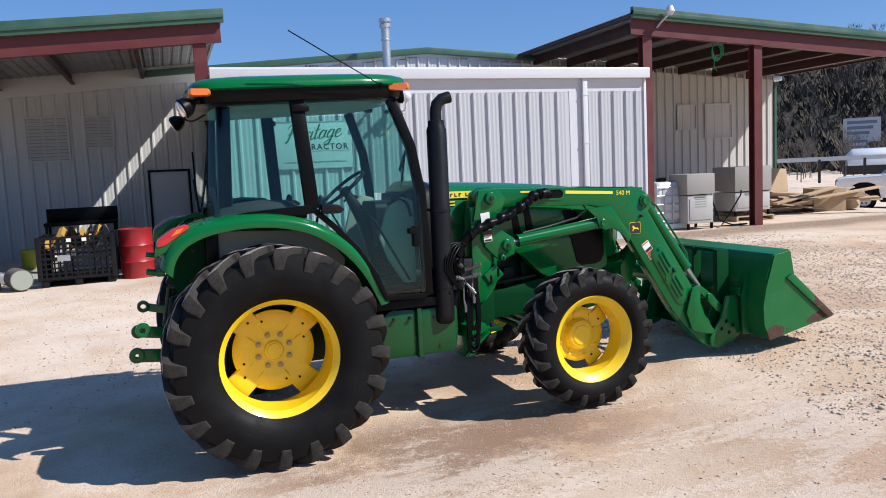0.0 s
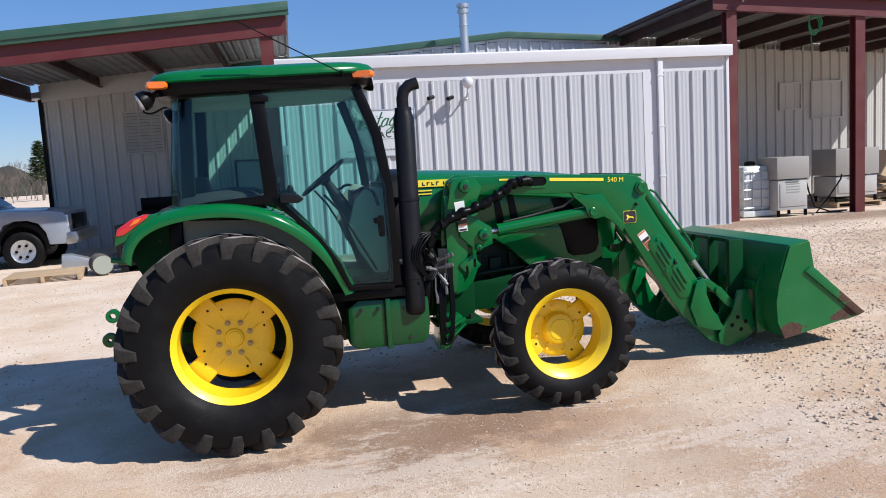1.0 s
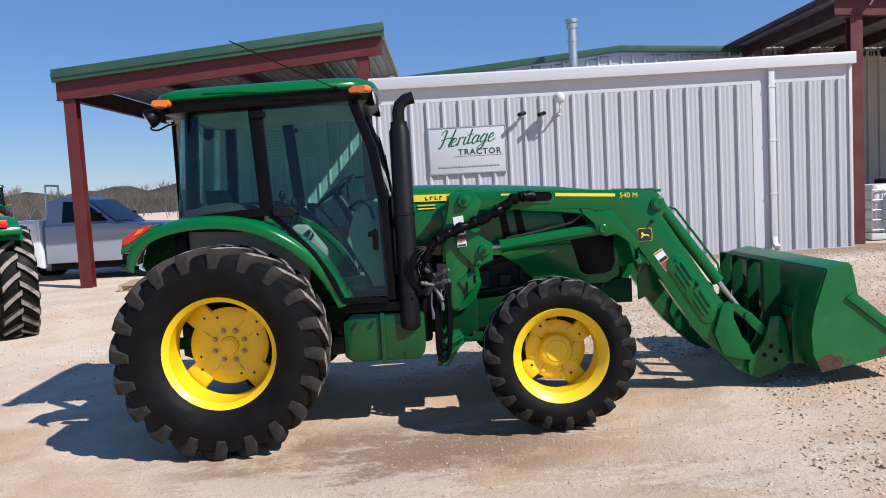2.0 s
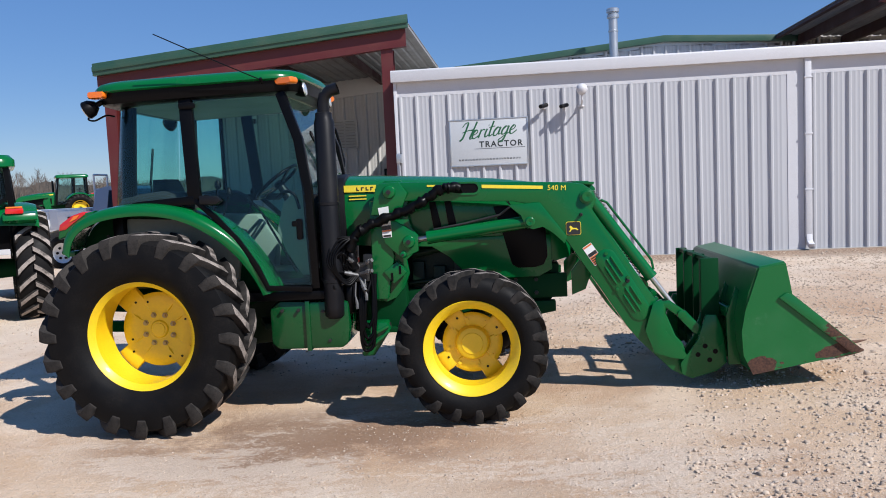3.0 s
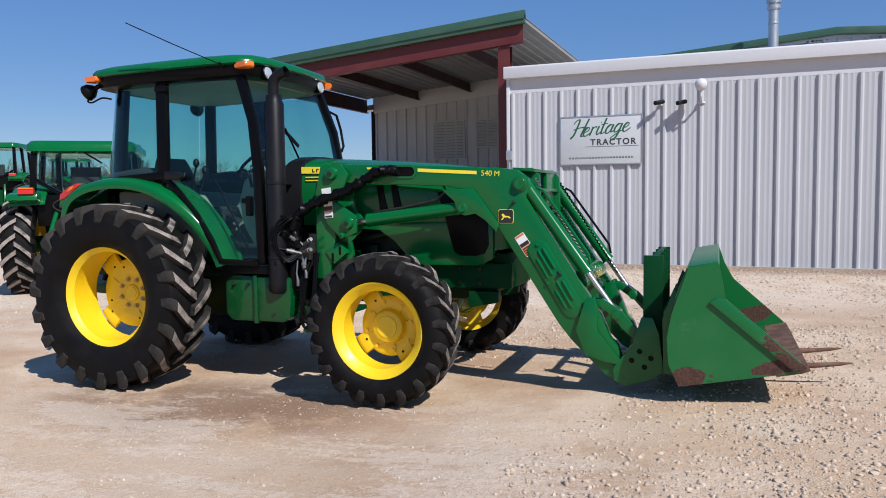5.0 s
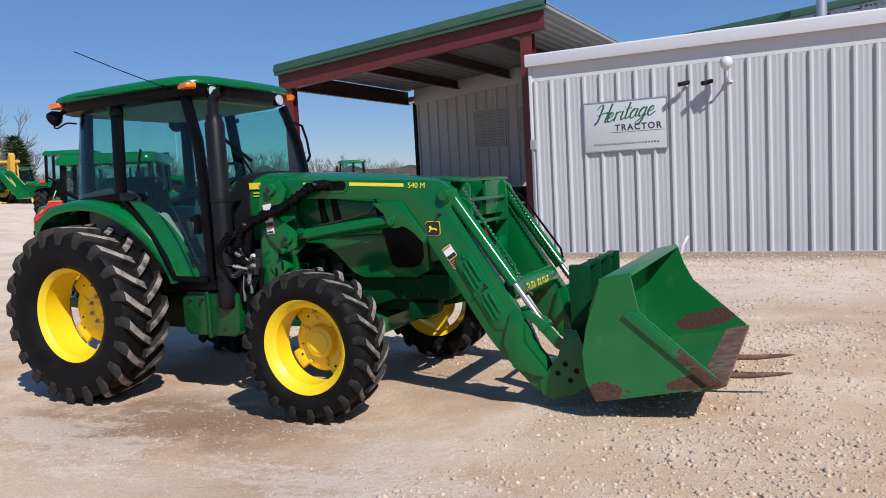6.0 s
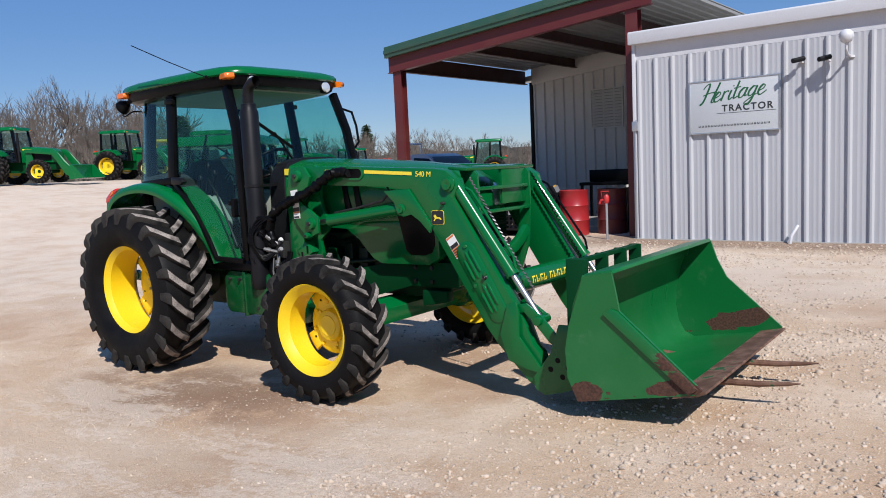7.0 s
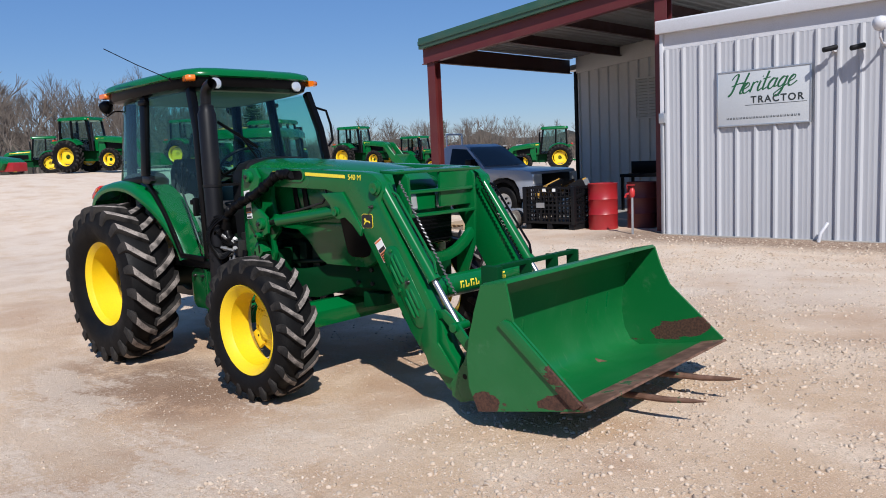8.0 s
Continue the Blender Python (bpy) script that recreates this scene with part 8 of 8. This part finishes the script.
s.tube([(-0.1, 0, -0.15), (-0.12, 0, -0.4), (-0.05, 0, -0.5)], 0.01, 6)
part("tail", s, M_HOSEGREEN, t)
t = thing("porch_lamp", pose(10.62, 14.7, 4.93), "white outdoor lamp on a bent arm at the fascia", "lamp")
s = Shape()
s.tube([(0, 0.1, -0.25), (0.0, -0.1, -0.15), (0.12, -0.2, 0.0)], 0.02, 8)
part("arm", s, M_TRIMWHITE, t)
s = Shape()
s.turn([(0.04, -0.08), (0.1, 0.0), (0.06, 0.12)], 14, (0.14, -0.22, 0.05))
part("shade", s, M_TRIMWHITE, t)

# lumber heap
s = Shape()
s.box(-0.55, 0.5, -0.012, 0.012, 0.0, 1.3)
ob = part("plywood_sheet", s, M_WOOD, at=pose(16.72, 17.75, 0.1, -9, 3, 4), bevel=0.003)
tagged(ob, "pale plywood sheet leaning on the lumber heap", "board")
rl = random.Random(3)
for i in range(34):
    L_ = rl.uniform(1.2, 3.6)
    x, y = rl.uniform(15.4, 19.4), rl.uniform(16.6, 18.4)
    h = max(0.0, 0.75 - abs(x - 17.6) * 0.28) * rl.random()
    s = Shape()
    s.box(-L_ / 2, L_ / 2, -rl.uniform(0.06, 0.16), rl.uniform(0.06, 0.16), 0, rl.choice((0.04, 0.05, 0.1)))
    ob = part("board", s, M_WOOD, at=pose(x, y, 0.13 + h, rl.uniform(-8, 8), rl.uniform(-9, 9), rl.uniform(-35, 30)), bevel=0.004)
    tagged(ob, "rough sawn board in a loose lumber heap", "board", "boards of the lumber heap")
for x, y, w, h, a in ((17.9, 17.2, 0.9, 0.65, -20), (18.8, 17.4, 0.8, 0.5, 25)):
    s = Shape()
    s.box(-w / 2, w / 2, -0.35, 0.35, 0, h)
    ob = part("timber_crate", s, M_WOOD, at=pose(x, y, 0.12, 0, 0, a), bevel=0.01)
    tagged(ob, "pale timber crate at the lumber heap", "crate", "crates at the lumber heap")

# ---------------------------------------------------------------- distance


def bare_tree(seed, depth=6, h=9.0):
    """A leafless tree as tapered three-sided limbs."""
    r = random.Random(seed)
    v, f = [], []

    def limb(p, d, length, rad, level):
        q = p + d * length
        side = d.orthogonal().normalized()
        up = d.cross(side)
        n = len(v)
        for c, rr in ((p, rad), (q, rad * 0.68)):
            for k in range(3):
                a = 2.094 * k
                v.append(tuple(c + rr * (math.cos(a) * side + math.sin(a) * up)))
        f.extend((n + k, n + (k + 1) % 3, n + 3 + (k + 1) % 3, n + 3 + k) for k in range(3))
        if level == 0:
            return
        for _ in range(3 if level > 1 else 4):
            e = (d + Vector((r.uniform(-1, 1), r.uniform(-1, 1), r.uniform(-0.35, 0.75))) * 0.72).normalized()
            limb(p.lerp(q, r.uniform(0.6, 1.0)), e, length * r.uniform(0.6, 0.85), rad * 0.6, level - 1)
    limb(Vector((0, 0, -0.3)), Vector((r.uniform(-0.05, 0.05), r.uniform(-0.05, 0.05), 1)), h * 0.3, h * 0.016, depth - 1)
    return np.array(v), f


TREES = [bare_tree(k, 6) for k in range(3)] + [bare_tree(k, 5, 9.5) for k in range(10, 15)]


def woods(name, spots, label, base):
    s = Shape()
    for i, (x, y, k) in enumerate(spots):
        v, f = TREES[(i % 8) if len(spots) < 450 else 3 + i % 5]
        a = i * 2.4
        w = k * (0.8 + 0.5 * ((i * 7919) % 13) / 13)
        p = np.stack([x + w * 0.8 * (v[:, 0] * math.cos(a) - v[:, 1] * math.sin(a)), y + w * 0.8 * (v[:, 0] * math.sin(a) + v[:, 1] * math.cos(a)), base(x, y) + w * v[:, 2]], 1)
        n = len(s.v)
        s.v += [tuple(q) for q in p]
        s.f += [tuple(j + n for j in q) for q in f]
    s.k = [0] * len(s.f)
    ob = part(name, s, M_BARK, tidy=False, smooth=60)
    return tagged(ob, label, "woods", kind="stuff")


rw = random.Random(12)
s = Shape()
n = 90
ring = []
for i in range(n):
    a = radians(90 + 95 * i / (n - 1))
    d = 165
    h = (7.0 if a > radians(146) else 3.8) * (0.8 + 0.5 * noise.noise(Vector((i * 0.33, 2, 0))) + 0.25 * noise.noise(Vector((i * 1.3, 7, 0))))
    ring.append([(7 + (d + k * 14) * math.cos(a), 2 + (d + k * 14) * math.sin(a), z) for k, z in ((0, -0.5), (0.4, h + 1), (1, h * 1.4 + 1.2), (3, h))])
s.loft(ring, caps=False, closed=False)
brush = part("brush_bank", s, M_HILL, smooth=180)
tagged(brush, "low brown bank of brush behind the bare trees", "brush", kind="structure")
west = []
for i in range(449):
    a = radians(rw.uniform(93, 172))
    tall = 1.22 if a > radians(146) else 0.62 - 0.18 * (a < radians(125))
    d = rw.uniform(88, 150)
    west.append((7 + d * math.cos(a), 2 + d * math.sin(a), rw.uniform(0.85, 1.25) * tall * d / 100))
woods("woods", west, "leafless grey-brown trees along the west side", ground_z)


def hill_z(x, y):
    t = min(1, max(0, (x * 0.72 + y * 0.69 - 95) / 110))
    k = min(1, max(0, (x - 40) / 60))
    return 24 * t * t * (3 - 2 * t) * k


s = Shape()
hx, hy = np.linspace(30, 420, 50), np.linspace(-40, 420, 50)
s.v = [(x, y, hill_z(x, y) - 0.6 + 1.5 * noise.noise(Vector((x * 0.03, y * 0.03, 0)))) for y in hy for x in hx]
s.f = [(j * 50 + i, j * 50 + i + 1, (j + 1) * 50 + i + 1, (j + 1) * 50 + i) for j in range(49) for i in range(49)]
s.k = [0] * len(s.f)
hill = part("hill", s, M_HILL, tidy=False, smooth=180)
tagged(hill, "brown wooded hillside in late winter", "hill", kind="structure")
east = []
for i in range(1500):
    x, y = rw.uniform(75, 230), rw.uniform(55, 230)
    if abs(math.degrees(math.atan2(y, x)) - 42) < 14:
        east.append((x, y, rw.uniform(0.45, 0.8)))
east += [(40, 37, 0.5), (46, 38.5, 0.4), (60, 52, 0.45)]
for i in range(60):
    d = rw.uniform(55, 85)
    a = radians(rw.uniform(34, 52))
    east.append((d * math.cos(a), d * math.sin(a), rw.uniform(0.25, 0.5)))
woods("woods", east, "leafless trees covering the hillside", lambda x, y: max(ground_z(x, y), hill_z(x, y)))

# thick brush between the trunks
s = Shape()
for i in range(3800):
    d, a = 88 + 140 * rw.random() ** 0.8, radians(rw.uniform(28, 57))
    x, y = d * math.cos(a), d * math.sin(a)
    z = max(ground_z(x, y), hill_z(x, y)) - 0.3
    tall = rw.uniform(1.0, 2.4)
    for j in range(9):
        b = rw.uniform(0, 6.28)
        out = rw.uniform(0.3, 1.3)
        ux, uy = math.cos(b), math.sin(b)
        wide = rw.uniform(0.04, 0.11)
        h = tall * rw.uniform(0.5, 1.1)
        s.add([(x + 0.2 * ux - wide * uy, y + 0.2 * uy + wide * ux, z), (x + 0.2 * ux + wide * uy, y + 0.2 * uy - wide * ux, z), (x + out * ux + wide * uy * 1.6, y + out * uy - wide * ux * 1.6, z + h * 0.6), (x + out * 1.2 * ux, y + out * 1.2 * uy, z + h), (x + out * ux - wide * uy * 1.6, y + out * uy + wide * ux * 1.6, z + h * 0.55)], [(0, 1, 2, 3, 4)])
scrub = part("hillside_brush", s, M_BRUSH, tidy=False, smooth=60)
tagged(scrub, "dense brown leafless brush covering the hillside", "brush", kind="stuff")


def conifer(x, y, h, label):
    t = thing("pine_tree", on_ground(x, y), label, "tree", "pine trees")
    s = Shape()
    s.tube([(0, 0, -0.2), (0.05, 0, h * 0.5), (0, 0.04, h * 0.98)], [h * 0.022, h * 0.014, 0.02], 8)
    part("trunk", s, M_BARK, t)
    s = Shape()
    r = random.Random(int(x * 10))
    for k in range(900):
        z = h * (0.35 + 0.65 * r.random() ** 0.8)
        w = h * 0.26 * (1.04 - z / h) ** 0.7 * (0.5 + 0.5 * r.random()) + 0.1
        a = r.uniform(0, 6.28)
        c = Vector((w * math.cos(a), w * math.sin(a), z + r.uniform(-0.3, 0.3)))
        d = Vector((math.cos(a), math.sin(a), r.uniform(-0.3, 0.5))) * h * 0.05
        e = Vector((-math.sin(a), math.cos(a), r.uniform(-0.4, 0.4))) * h * 0.022
        s.add([c - d - e, c - d + e, c + d + e * 0.3, c + d - e * 0.3], [(0, 1, 2, 3)])
    part("crown", s, M_LEAF, t, tidy=False)
    return t


conifer(-27.3, 96, 6.6, "ragged green pine behind the yard")
conifer(-57, 44, 6.5, "dark green pine at the edge of the woods")
conifer(-62, 47, 7.5, "dark green pine at the edge of the woods")
conifer(-98, 112, 10.0, "round-topped evergreen far off")

# long open shed with a red roof edge
t = thing("open_shed", on_ground(-96, 118, 38), "long low shed with a red roof edge and white posts", "shed")
s = Shape()
s.plate([(-14, 3.0), (14, 3.0), (14, 3.25), (-14, 3.25)], -5, 5)
part("roof", s, M_GALV, t)
s = Shape()
s.box(-14, 0, -5.1, -5.0, 2.9, 3.7)
part("red_fascia", s, M_REDBRIGHT, t)
s = Shape()
s.box(-14, 14, 4.8, 5.0, 0, 3.0)
part("rear_wall", s, M_STACK, t)
for i in range(8):
    s = Shape()
    s.box(-14 + 4 * i - 0.1, -14 + 4 * i + 0.1, -5, -4.8, 0, 3.0)
    part("post", s, M_TRIMWHITE, t)

# roadside boards
for x, y, w, h, z, lab in ((71.5, 64.0, 3.6, 2.6, 2.6, "white and blue roadside board on posts"), (70.3, 63.5, 2.0, 2.4, 0.4, "dark roadside board with a pale emblem")):
    t = thing("sign_board", pose(x, y, 0.1, 0, 0, -42), lab, "sign", "roadside boards")
    s = Shape()
    s.box(-w / 2, w / 2, -0.1, 0.1, z, z + h)
    b = part("panel", s, M_SIGNGREY if w > 3 else M_CARBLUE, t)
    for k in range(3):
        s = Shape()
        s.box(-w * 0.4, w * (0.4 - 0.1 * k), -0.13, -0.1, z + h * (0.75 - 0.22 * k), z + h * (0.88 - 0.22 * k))
        part("lettering_bar", s, M_CARBLUE if w > 3 else M_SIGNGREY, b)
    for dx in (-w * 0.3, w * 0.3):
        s = Shape()
        s.box(dx - 0.1, dx + 0.1, -0.05, 0.05, -0.2, z)
        part("post", s, M_STEEL, t)
t = thing("guard_rail", pose(40, 33.5, 0.15, 0, 0, -42), "long galvanised roadside rail on posts", "rail")
s = Shape()
s.box(-16, 16, -0.05, 0.05, 1.1, 1.35)
part("rail", s, M_GALV, t)
for i in range(14):
    s = Shape()
    s.box(-16 + 2.4 * i, -15.85 + 2.4 * i, -0.07, 0.07, -0.2, 1.2)
    part("post", s, M_STEEL, t)
t = thing("white_tarp_load", pose(42, 35.6, -0.3, 0, 0, -40) @ Matrix.Scale(0.9, 4), "rounded white tarpaulin over a trailer load", "trailer")
s = Shape()
s.loft([[(x, y * 1.1, z) for y, z in ((-1, 1.3), (-0.95, 2.0 + k), (-0.6, 2.35 + k), (0, 2.45 + k), (0.6, 2.35 + k), (0.95, 2.0 + k), (1, 1.3))] for x, k in ((-2.6, -0.4), (-2.2, 0), (2.2, 0), (2.6, -0.4))])
part("tarpaulin", s, M_CARWHITE, t, smooth=60)
s = Shape()
s.box(-2.7, 2.7, -1.1, 1.1, 0.7, 1.3)
part("trailer_bed", s, M_STEEL, t)
for x in (-0.6, 0.6):
    for y in (-1.05, 1.05):
        s = Shape()
        s.spin([(0.001, -0.12), (0.3, -0.12), (0.38, -0.09), (0.38, 0.09), (0.3, 0.12), (0.001, 0.12)], 20, (x, y, 0.38))
        part("wheel", s, M_RUBBER, t)

# ---------------------------------------------------------------- ribbed sheets of the walls
clad(wf, AX0 + 0.03, 8.22, WALL_Y - 0.012, 0.13, 3.285, M_SIDING)
clad(wf, 8.62, AX1 - 0.03, WALL_Y - 0.012, 0.13, 3.285, M_SIDING)
clad(wb, HX0 + 0.06, AX0 - 0.0, BACK_Y - 0.0, 0.1, lambda x: roof_z(x) - 0.3, M_BROWNMETAL)
clad(wb, AX0, AX1, BACK_Y - 0.0, 4.15, lambda x: roof_z(x) - 0.19, M_SIDING)
clad(wb, AX1 + 0.02, HX1 - 0.06, BACK_Y - 0.0, 0.1, lambda x: roof_z(x) - 0.01, M_BROWNMETAL)
